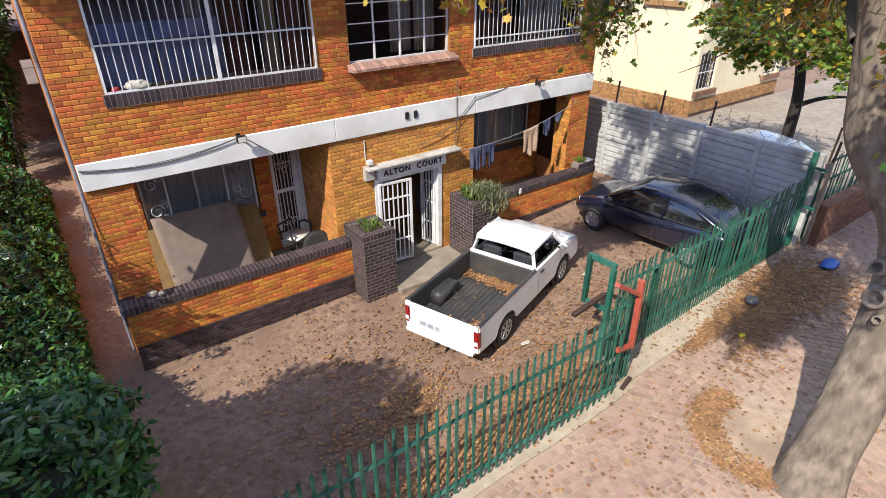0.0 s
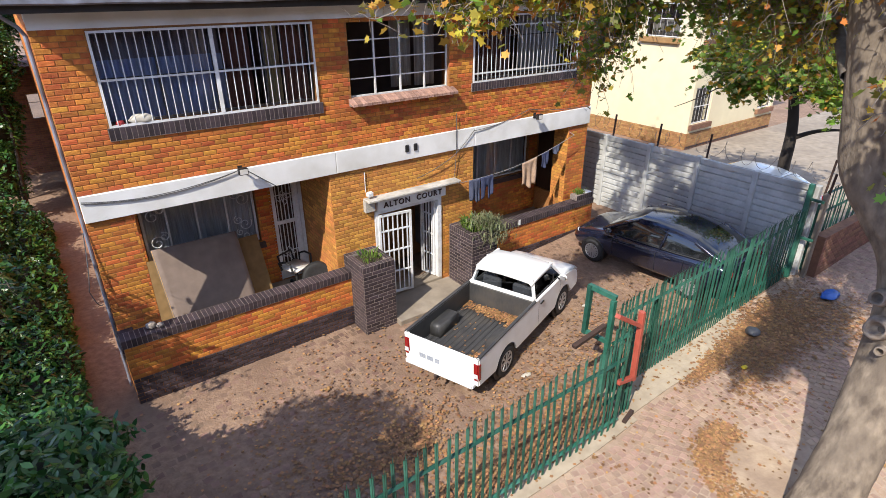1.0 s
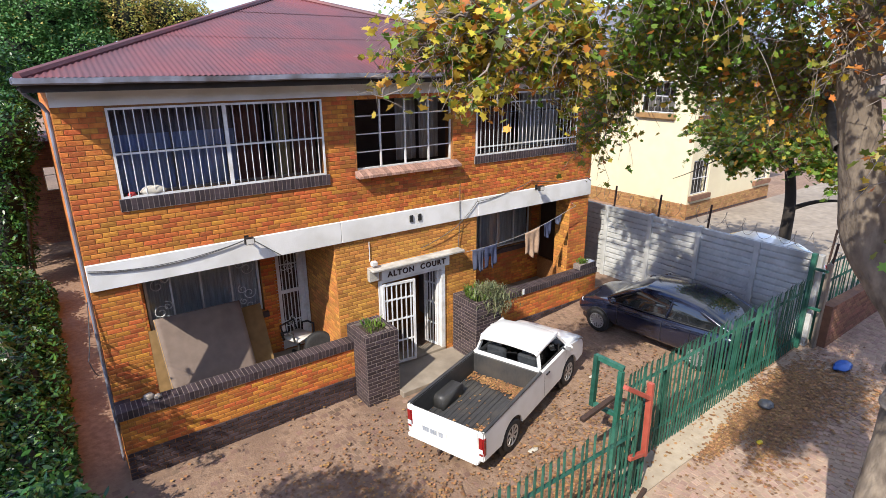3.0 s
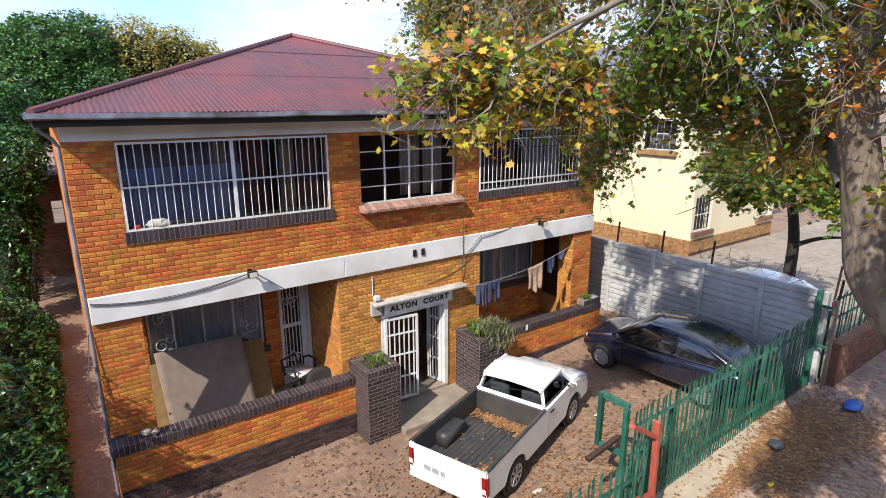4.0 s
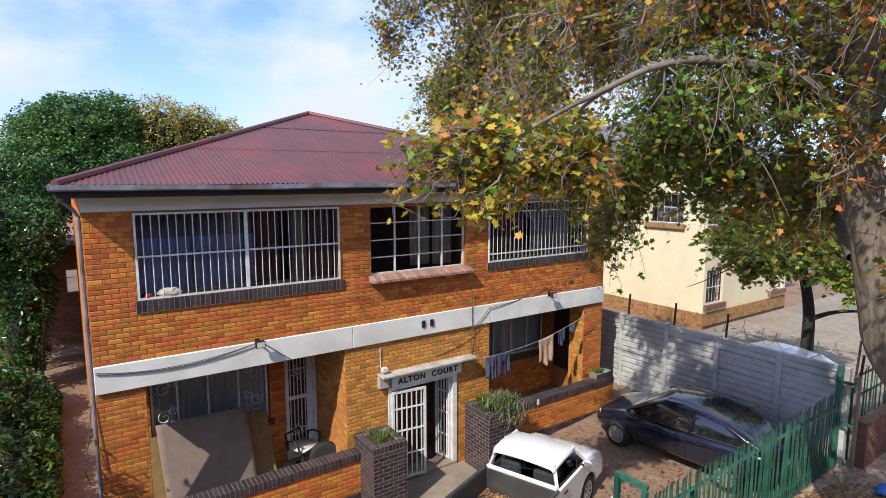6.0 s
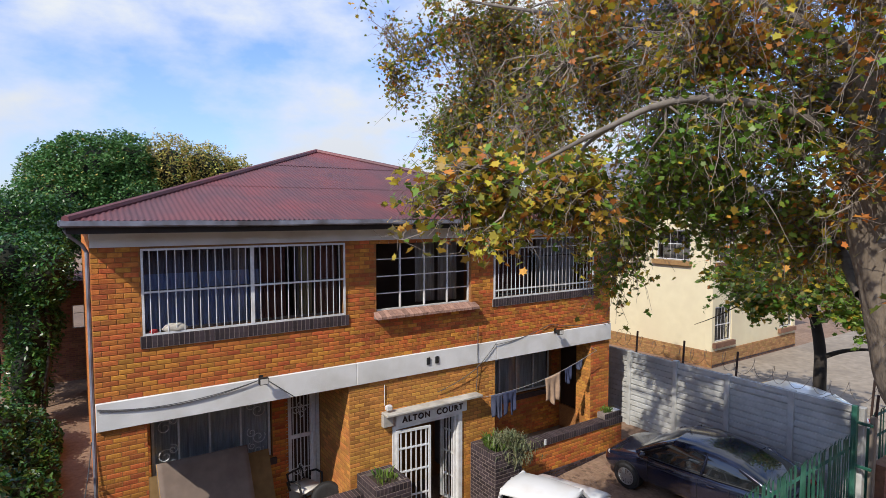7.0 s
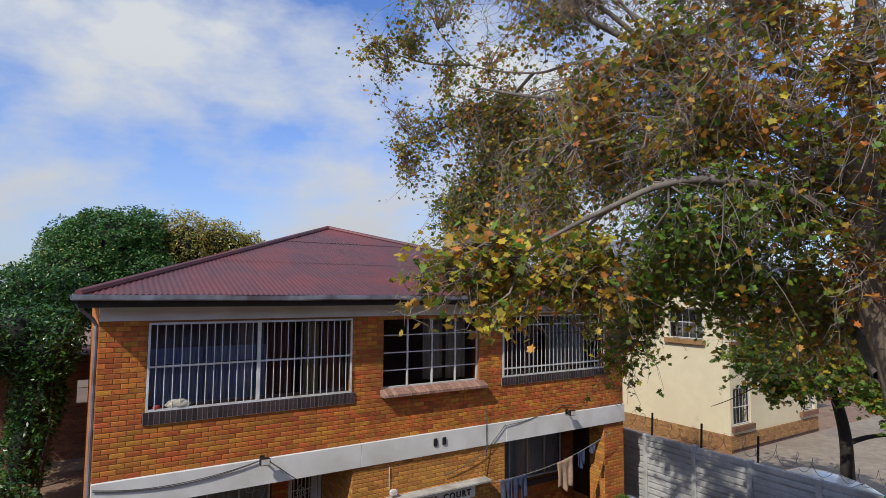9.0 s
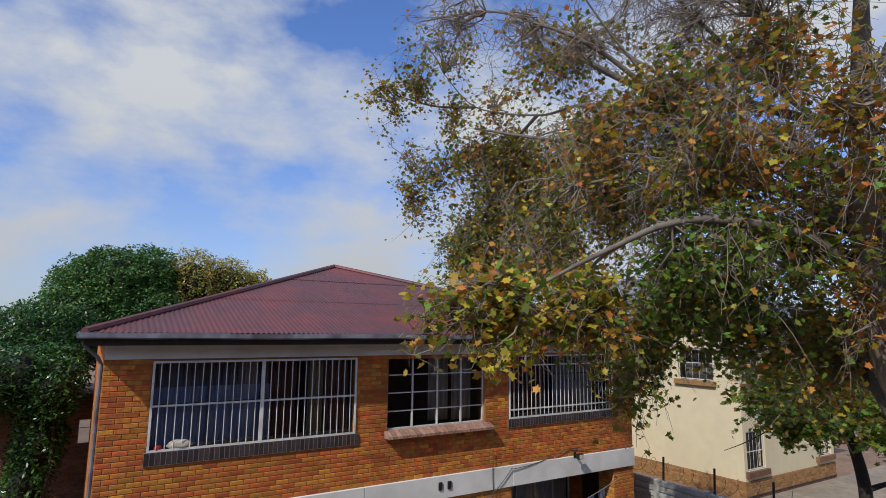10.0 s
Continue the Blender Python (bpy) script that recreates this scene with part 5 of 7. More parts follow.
        boxes("corner_panel", [(0.005, .05, min(s * (HW - .098), s * (HW - .01)), max(s * (HW - .098), s * (HW - .01)), .902, rail)], M["white_car"], t)
    bm = bmesh.new()
    box(bm, -.10, .04, -HW + .06, HW - .06, .40, .49)
    bev(bm, .02, 2)
    part("rear_bumper", bm, M["white_car"], t)
    plate_ = boxes("number_plate", [(-.012, -.002, -.06, .50, .575, .70)], M["plate"], t)
    for y, w in ((.43, .03), (.385, .03), (.34, .03), (.27, .03), (.225, .03), (.18, .03), (.10, .03), (.055, .03)):
        boxes("plate_mark", [(-.016, -.0125, y - w * 1.35, y, .592, .690)], M["plate_t"], plate_)
    bm = bmesh.new()
    rod(bm, (-.02, 0, .38), (-.16, 0, .36), .025, 8)
    rod(bm, (-.16, 0, .35), (-.16, 0, .42), .022, 8)
    bmesh.ops.create_icosphere(bm, subdivisions=2, radius=.032, matrix=Matrix.Translation((-.16, 0, .44)))
    part("tow_ball", bm, M["rust"], t)
    boxes("chassis", [(.1, 4.1, -.45, .45, .28, .42), (.1, 2.1, -.68, .68, .42, .478)], M["trim"], t)
    # cab: lower shell, pillars, roof, glass
    boxes("cab_floor", [(2.15, 3.40, -HW + .06, HW - .06, .42, .48)], M["trim"], t)
    boxes("cab_back", [(2.135, 2.19, -HW + .056, HW - .056, .48, 1.06)], M["white_car"], t)
    boxes("dashboard", [(3.16, 3.40, -HW + .06, HW - .06, .70, .97)], M["trim"], t, "", .03)
    bw, tw = HW - .045, HW - .155
    zt, z0 = 1.385, rail - .01
    Bk = lambda y, z: 2.155 + (z - z0) * .24
    Fr = lambda z: 3.46 - (z - z0) * .84
    for s in (1, -1):
        yb, yt = s * (bw), s * (tw)
        ym = lambda z: yb + (yt - yb) * (z - z0) / (zt - z0)
        bm = bmesh.new()
        bar(bm, (Bk(0, z0) + .03, yb - s * .03, z0 - .02), (Bk(0, zt) + .04, yt - s * .02, zt - .03), .06, .055)
        part("rear_pillar", bm, M["white_car"], t)
        bm = bmesh.new()
        bar(bm, (Fr(z0) - .02, yb - s * .03, z0 - .02), (Fr(zt) - .03, yt - s * .02, zt - .035), .055, .05)
        part("front_pillar", bm, M["white_car"], t)
        bm = bmesh.new()
        bar(bm, (Bk(0, zt), yt - s * .01, zt - .01), (Fr(zt), yt - s * .01, zt - .01), .05, .05)
        part("roof_rail", bm, M["white_car"], t)
        quad_part("side_window", [(Bk(0, z0) + .09, yb - s * .022, z0), (Fr(z0) - .04, yb - s * .022, z0), (Fr(zt) - .05, yt - s * .012, zt - .03), (Bk(0, zt) + .10, yt - s * .012, zt - .03)], M["glass_dark"], t, .004)
        boxes("quarter_post", [(3.02, 3.045, min(yb - s * .03, yb - s * .012), max(yb - s * .03, yb - s * .012), z0, 1.20)], M["trim"], t)
        bm = bmesh.new()
        box(bm, 3.14, 3.22, min(s * (HW + .02), s * (HW + .16)), max(s * (HW + .02), s * (HW + .16)), 1.02, 1.15)
        bev(bm, .025, 2)
        mir = part("wing_mirror", bm, M["white_car"], t, "", True)
        boxes("mirror_glass", [(3.132, 3.1395, min(s * (HW + .035), s * (HW + .145)), max(s * (HW + .035), s * (HW + .145)), 1.04, 1.13)], M["alloy"], mir)
        bm = bmesh.new()
        box(bm, 3.17, 3.2, min(s * (HW - .03), s * (HW + .03)), max(s * (HW - .03), s * (HW + .03)), 1.01, 1.04)
        part("mirror_arm", bm, M["trim"], t)
        bm = bmesh.new()
        box(bm, 2.32, 2.46, min(s * (HW + .001), s * (HW + .02)), max(s * (HW + .001), s * (HW + .02)), .86, .89)
        part("door_handle", bm, M["trim"], t)
        for xx in (2.26, 3.26):
            boxes("door_seam", [(xx, xx + .006, min(s * (HW - .002), s * (HW + .0015)), max(s * (HW - .002), s * (HW + .0015)), .42, .98)], M["trim"], t)
        boxes("headrest_seat", [(2.34, 2.46, s * .34 - .21, s * .34 + .21, .60, 1.14)], M["seat"], t, "grey seat back", .04)
        boxes("headrest", [(2.36, 2.43, s * .34 - .12, s * .34 + .12, 1.15, 1.30)], M["seat"], t, "grey headrest", .03)
        boxes("seat_cushion", [(2.40, 2.85, s * .34 - .22, s * .34 + .22, .48, .62)], M["seat"], t, "", .04)
    bm = bmesh.new()
    rows = []
    for x, hw, z in ((Bk(0, zt) - .045, tw - .01, zt - .045), (Bk(0, zt) - .02, tw + .015, zt + .005), (Bk(0, zt) + .06, tw + .03, zt + .04), (2.55, tw + .04, zt + .068), (2.85, tw + .035, zt + .060), (Fr(zt) - .06, tw + .02, zt + .030), (Fr(zt) + .01, tw + .005, zt - .005), (Fr(zt) + .05, tw - .01, zt - .045)):
        rows.append([bm.verts.new((x, hw * c, z - d)) for c, d in ((-1.02, .085), (-.995, .045), (-.93, .016), (-.6, 0), (0, -.012), (.6, 0), (.93, .016), (.995, .045), (1.02, .085))])
    for a, b in zip(rows, rows[1:]):
        for i in range(8):
            bm.faces.new((a[i], a[i + 1], b[i + 1], b[i]))
    rf = part("roof", bm, M["white_car"], t, "white cab roof", True)
    so = rf.modifiers.new("thickness", "SOLIDIFY")
    so.thickness, so.offset = .03, -1
    quad_part("rear_window", [(Bk(0, z0) + .02, bw - .055, 1.05), (Bk(0, z0) + .02, -bw + .055, 1.05), (Bk(0, zt) + .0, -tw + .05, zt - .025), (Bk(0, zt) + .0, tw - .05, zt - .025)], M["glass_dark"], t, .005, "dark tinted rear window")
    boxes("rear_window_sill", [(2.15, 2.20, -bw + .04, bw - .04, 1.0, 1.05)], M["white_car"], t)
    quad_part("windscreen", [(Fr(z0), -bw + .05, z0), (Fr(z0), bw - .05, z0), (Fr(zt), tw - .04, zt - .01), (Fr(zt), -tw + .04, zt - .01)], M["glass_dark"], t, .005)
    # bonnet and nose
    bm = bmesh.new()
    rows = []
    for x, z in ((3.30, 1.02), (3.55, 1.015), (3.85, .975), (4.08, .915), (4.22, .84)):
        rows.append([bm.verts.new((x, (HW - .02) * c, z - d)) for c, d in ((-1, .05), (-.9, .012), (-.5, -.005), (0, .0), (.5, -.005), (.9, .012), (1, .05))])
    for a, b in zip(rows, rows[1:]):
        for i in range(6):
            bm.faces.new((a[i], a[i + 1], b[i + 1], b[i]))
    bn = part("bonnet", bm, M["white_car"], t, "white bonnet", True)
    so = bn.modifiers.new("thickness", "SOLIDIFY")
    so.thickness, so.offset = .03, -1
    boxes("grille", [(4.15, 4.21, -HW + .2, HW - .2, .62, .80)], M["trim"], t)
    bm = bmesh.new()
    box(bm, 4.06, 4.28, -HW + .01, HW - .01, .36, .56)
    bev(bm, .05, 3)
    part("front_bumper", bm, M["white_car"], t, "", True)
    for s in (1, -1):
        boxes("headlight", [(4.10, 4.215, min(s * (HW - .19), s * (HW - .06)), max(s * (HW - .19), s * (HW - .06)), .60, .80)], M["lamp_w"], t, "", .02)
        for x in (XR, XF):
            wheel(t, x, s * (HW - .10), R, .20, s, 8)
    return t


SLOPE = Matrix.Rotation(-math.atan(0.034), 4, "Y")
TRUCK = Matrix.Translation((4.02, -2.97, -0.052)) @ SLOPE @ pose(0, 0, 0, 0, 0, 19.4) @ Matrix.Diagonal((0.90, 0.93, 0.87, 1))
pickup(TRUCK)


def hatchback(m, label, paint):
    c = empty("parked_car", label, "car", m)
    R, XR, XF, L = 0.29, 0.78, 3.24, 4.02
    # lower body: cross-sections along its length
    secs = [(0.0, .56, .42, .78), (.06, .70, .30, .90), (.30, .77, .25, .965), (.8, .80, .24, .955), (1.4, .80, .23, .93), (2.2, .80, .23, .90), (2.9, .80, .24, .875), (3.3, .79, .25, .80), (3.65, .76, .26, .72), (3.88, .68, .28, .64), (4.02, .48, .33, .55)]
    shape = [(0, 0), (.55, 0), (.9, .03), (.99, .18), (1, .45), (.99, .68), (.965, .86), (.90, .97), (.72, 1.0), (.35, 1.025), (0, 1.035)]
    bm = bmesh.new()
    rings = []
    for x, w, zb, zt in secs:
        half = [(w * a, zb + (zt - zb) * b) for a, b in shape]
        pts = half + [(-y, z) for y, z in half[-2:0:-1]]
        rings.append([bm.verts.new((x, y, z)) for y, z in pts])
    bridge(bm, rings)
    body = part("body", bm, paint, c, "", True)
    sub = body.modifiers.new("smooth", "SUBSURF")
    sub.levels = sub.render_levels = 2
    # glasshouse
    g = [(.10, .55, .60, .93, .96), (.42, .66, .60, .94, 1.14), (.85, .71, .60, .93, 1.31), (1.3, .73, .60, .92, 1.385), (1.75, .735, .60, .90, 1.40), (2.2, .735, .59, .89, 1.37), (2.6, .72, .57, .87, 1.20), (2.92, .66, .56, .84, 1.00), (3.16, .56, .50, .80, .845)]

    def gring(x, wb, wt, zb, zt, out=0.0, part_of=None):
        k = (zt - zb)
        half = [(wb, zb), (wb + (wt - wb) * .35, zb + k * .38), (wb + (wt - wb) * .85, zb + k * .82), (wt - .06, zb + k * .95), (wt * .55, zb + k * 1.0), (0, zb + k * 1.015)]
        return half

    bm = bmesh.new()
    rings = []
    for s in g:
        half = gring(*s)
        pts = half + [(-y, z) for y, z in half[-2::-1]]
        rings.append([bm.verts.new((s[0], y, z)) for y, z in pts])
    for a, b in zip(rings, rings[1:]):
        for i in range(len(a) - 1):
            bm.faces.new((a[i], a[i + 1], b[i + 1], b[i]))
    part("glasshouse", bm, M["car_glass"], c, "dark glass reflecting the sky", True)
    # roof skin, pillars
    bm = bmesh.new()
    rows = []
    for s in g[2:6]:
        half = gring(*s)[2:]
        pts = half + [(-y, z) for y, z in half[-2::-1]]
        rows.append([bm.verts.new((s[0], y * 1.012, z + .008)) for y, z in pts])
    for a, b in zip(rows, rows[1:]):
        for i in range(len(a) - 1):
            bm.faces.new((a[i], a[i + 1], b[i + 1], b[i]))
    part("roof", bm, paint, c, "", True)
    for s in (1, -1):
        for seq, w in ((((3.10, .60, .85), (2.6, .60, 1.13), (2.2, .56, 1.335)), .05), (((1.55, .735, .92), (1.50, .672, 1.14), (1.48, .585, 1.33)), .06), (((.15, .58, .95), (.46, .62, 1.08), (.85, .60, 1.25)), .09)):
            bm = bmesh.new()
            wire(bm, [(x, s * (y + .005), z) for x, y, z in seq], w * .5, 6)
            part("pillar", bm, paint, c, "", True)
        bm = bmesh.new()
        wire(bm, [(.3, s * .67, .955), (1.2, s * .742, .93), (2.2, s * .745, .905), (2.95, s * .71, .875)], .012, 5)
        part("window_trim", bm, M["trim"], c)
        for x in (XR, XF):
            # black disc on the flank stands in for the shaded wheel arch
            bm = bmesh.new()
            lathe(bm, [(.0001, s * .806), (.325, s * .806), (.325, s * .60)], 26, "Y", (x, 0, R + .02))
            part("wheel_well", bm, M["trim"], c)
            wheel(c, x, s * .755, R, .18, s, 14)
        bm = bmesh.new()
        box(bm, 2.72, 2.86, min(s * .80, s * .95), max(s * .80, s * .95), .92, 1.03)
        bev(bm, .03, 2)
        part("wing_mirror", bm, paint, c, "", True)
        for x in (1.25, 2.15):
            boxes("door_handle", [(x, x + .16, min(s * .80, s * .822), max(s * .80, s * .822), .77, .80)], paint, c, "", .006)
        for x in (.98, 1.62, 2.72):
            boxes("door_seam", [(x, x + .007, min(s * .795, s * .8035), max(s * .795, s * .8035), .34, .84)], M["trim"], c)
        bm = bmesh.new()
        bmesh.ops.create_icosphere(bm, subdivisions=3, radius=1, matrix=Matrix.Translation((3.72, s * .60, .60)) @ Matrix.Rotation(s * -.5, 4, "Z") @ Matrix.Diagonal((.17, .10, .065, 1)))
        part("headlight", bm, M["lamp_w"], c, "", True)
        bm = bmesh.new()
        bmesh.ops.create_icosphere(bm, subdivisions=3, radius=1, matrix=Matrix.Translation((.09, s * .60, .80)) @ Matrix.Rotation(s * .5, 4, "Z") @ Matrix.Diagonal((.09, .16, .07, 1)))
        part("tail_light", bm, M["lamp_r"], c, "", True)
    boxes("number_plate", [(-.02, -.012, -.24, .24, .52, .62)], M["plate"], c)
    return c


M["car_glass"] = mat("dark car glass", (0.012, 0.014, 0.017), (0.015, 0.017, 0.02), 0.03, 3, coat=1.0)
CAR = Matrix.Translation((10.13, -4.53, gz(10.1) + 0.01)) @ Matrix.Rotation(-math.atan(0.08), 4, "Y") @ pose(0, 0, 0, 0, 0, 94.6) @ Matrix.Scale(0.915, 4)
hatchback(CAR, "charcoal family car with dusty wheels parked by the wall", M["dark_car"])
hatchback(pose(13.95, -4.0, 0.512, 0, 0, 90) @ Matrix.Scale(0.9, 4), "white car standing on the yard behind the precast wall", M["white_car"])

# ---------- trees, hedge, leaves ----------
M["bark"] = mat("grey-brown bark", (0.27, 0.22, 0.165), (0.10, 0.078, 0.06), 0.95, 9, bump=1.0, bscale=22, stretch=(1, 1, 0.45), big=2.2, stain=(0.15, 0.12, 0.092))
M["scar"] = mat("pale callused wood", (0.30, 0.25, 0.20), (0.16, 0.125, 0.10), 0.9, 12, bump=0.6, bscale=30)
M["limb"] = mat("pale grey limb bark", (0.21, 0.185, 0.155), (0.12, 0.10, 0.085), 0.9, 7, bump=0.4)
M["twig"] = mat("grey-brown twigs", (0.30, 0.25, 0.21), (0.19, 0.155, 0.13), 0.9, 9)
LEAF = [
    mat("yellow-green autumn leaves", (0.60, 0.44, 0.055), (0.46, 0.38, 0.048), 0.5, 2, vary=0.35, hue=0.03, trans=0.45),
    mat("mid green leaves", (0.13, 0.26, 0.036), (0.21, 0.33, 0.050), 0.42, 2, vary=0.35, hue=0.02, trans=0.48),
    mat("orange-brown autumn leaves", (0.62, 0.28, 0.05), (0.46, 0.19, 0.04), 0.55, 2, vary=0.4, hue=0.02, trans=0.4),
    mat("olive leaves", (0.25, 0.21, 0.036), (0.13, 0.18, 0.030), 0.5, 2, vary=0.4, hue=0.03, trans=0.45),
]
rng = np.random.default_rng(11)
STAR = [(0.0, -0.45), (0.15, -0.24), (0.40, -0.32), (0.31, 0.0), (0.54, 0.20), (0.25, 0.27), (0.0, 0.60), (-0.25, 0.27), (-0.54, 0.20), (-0.31, 0.0), (-0.40, -0.32), (-0.15, -0.24)]
QUAD = [(0.0, -0.5), (0.26, 0.0), (0.0, 0.55), (-0.26, 0.0)]
OVAL = [(0.0, -0.5), (0.15, -0.25), (0.2, 0.0), (0.13, 0.28), (0.0, 0.55), (-0.13, 0.28), (-0.2, 0.0), (-0.15, -0.25)]


def leaves(name, pts, size, outline, material, parent=None, label="", flat=0.0, down=0.4):
    """Many small folded leaves as one mesh. flat: 1 lies level; down: how far the tips hang."""
    pts = np.asarray(pts, float)
    n, k = len(pts), len(outline)
    if n == 0:
        return None
    o = np.array([(x, y, 0.22 * abs(x)) for x, y in outline])
    nrm = rng.normal(size=(n, 3))
    nrm[:, 2] = np.abs(nrm[:, 2]) + 0.5 + flat * 6
    nrm /= np.linalg.norm(nrm, axis=1)[:, None]
    t = rng.normal(size=(n, 3))
    t[:, 2] -= down
    t -= nrm * (t * nrm).sum(1)[:, None]
    t /= np.linalg.norm(t, axis=1)[:, None]
    b = np.cross(t, nrm)
    s = (size * rng.uniform(0.6, 1.3, n))[:, None, None]
    v = pts[:, None, :] + s * (o[None, :, 0:1] * b[:, None, :] + o[None, :, 1:2] * t[:, None, :] + o[None, :, 2:3] * nrm[:, None, :])
    v = v.reshape(-1, 3)
    me = bpy.data.meshes.new(name)
    me.vertices.add(n * k)
    me.vertices.foreach_set("co", v.ravel())
    me.loops.add(n * k)
    me.loops.foreach_set("vertex_index", np.arange(n * k))
    me.polygons.add(n)
    me.polygons.foreach_set("loop_start", np.arange(n) * k)
    me.polygons.foreach_set("loop_total", np.full(n, k))
    me.update(calc_edges=True)
    me.materials.append(material)
    ob = new(name, me)
    ob.parent = parent
    if label:
        tagged(ob, label)
    return tagged(ob, kind="stuff") if parent else ob


def tubes(name, lines, material, parent=None, sides=4, label=""):
    """Tapered tubes along polylines: each (points, radius at start, radius at end)."""
    V, F = [], []
    for pts, r0, r1 in lines:
        pts = np.asarray(pts, float)
        n = len(pts)
        tan = np.gradient(pts, axis=0)
        tan /= np.linalg.norm(tan, axis=1)[:, None] + 1e-9
        ref = np.array((0.31, 0.52, 0.79)) if abs(tan[0, 2]) < .9 else np.array((1.0, 0, 0))
        a = np.cross(tan, ref)
        a /= np.linalg.norm(a, axis=1)[:, None] + 1e-9
        b = np.cross(tan, a)
        base = len(V)
        for i in range(n):
            r = r0 + (r1 - r0) * i / (n - 1)
            for k in range(sides):
                ang = 2 * math.pi * k / sides
                V.append(tuple(pts[i] + r * (math.cos(ang) * a[i] + math.sin(ang) * b[i])))
        for i in range(n - 1):
            for k in range(sides):
                p, q = base + i * sides + k, base + i * sides + (k + 1) % sides
                F.append((p, q, q + sides, p + sides))
    return raw(name, V, F, material, parent, label, True)


def bend(a, b, n, lift, wob):
    """A wavering curve from a to b; lift bows it up or down."""
    a, b = np.array(a, float), np.array(b, float)
    s = np.linspace(0, 1, n)[:, None]
    p = a + (b - a) * s
    p[:, 2] += lift * 4 * (s * (1 - s))[:, 0]
    w = rng.normal(size=(n, 3)) * wob
    w[0] = w[-1] = 0
    return p + w


def smooth_line(pts, n):
    """Catmull-Rom curve through control points."""
    P = np.array([pts[0], *pts, pts[-1]], float)
    out = []
    m = len(pts) - 1
    for i in range(m):
        p0, p1, p2, p3 = P[i:i + 4]
        for s in np.linspace(0, 1, n, endpoint=i == m - 1):
            out.append(0.5 * ((2 * p1) + (p2 - p0) * s + (2 * p0 - 5 * p1 + 4 * p2 - p3) * s * s + (3 * p1 - p0 - 3 * p2 + p3) * s ** 3))
    return np.array(out)


def clump(root, centre, rad, boughs, subs, per, droop):
    """Boughs from a root into an ellipsoid, their drooping twigs, and places for leaves."""
    lines, pts = [], []
    c, rad = np.array(centre, float), np.array(rad, float)
    for _ in range(boughs):
        d = rng.normal(size=3)
        d /= np.linalg.norm(d)
        end = c + d * rad * rng.uniform(0.25, 1.25)
        main = bend(root, end, 7, rng.uniform(-.1, .25), 0.06)
        lines.append((main, 0.016, 0.005))
        lush = rng.choice((0.25, 0.8, 1.2, 1.9))
        for _ in range(subs):
            st = main[rng.integers(2, 7)]
            v = rng.normal(size=3) * rad * 0.42
            v[2] -= droop * rng.uniform(0.3, 1.2)
            tw = bend(st, st + v, 5, rng.uniform(-.02, .1), 0.025)
            lines.append((tw, 0.0055, 0.0022))
            k = rng.poisson(per * 1.75 * lush)
            if k:
                i = rng.integers(1, 5, k)
                pts.append(tw[i] + rng.normal(size=(k, 3)) * 0.06)
    return lines, (np.concatenate(pts) if pts else np.zeros((0, 3)))


def split(pts, shares):
    """Deals leaf places out to the leaf colours."""
    pick = rng.choice(len(shares), len(pts), p=np.array(shares) / sum(shares))
    return [pts[pick == i] for i in range(len(shares))]


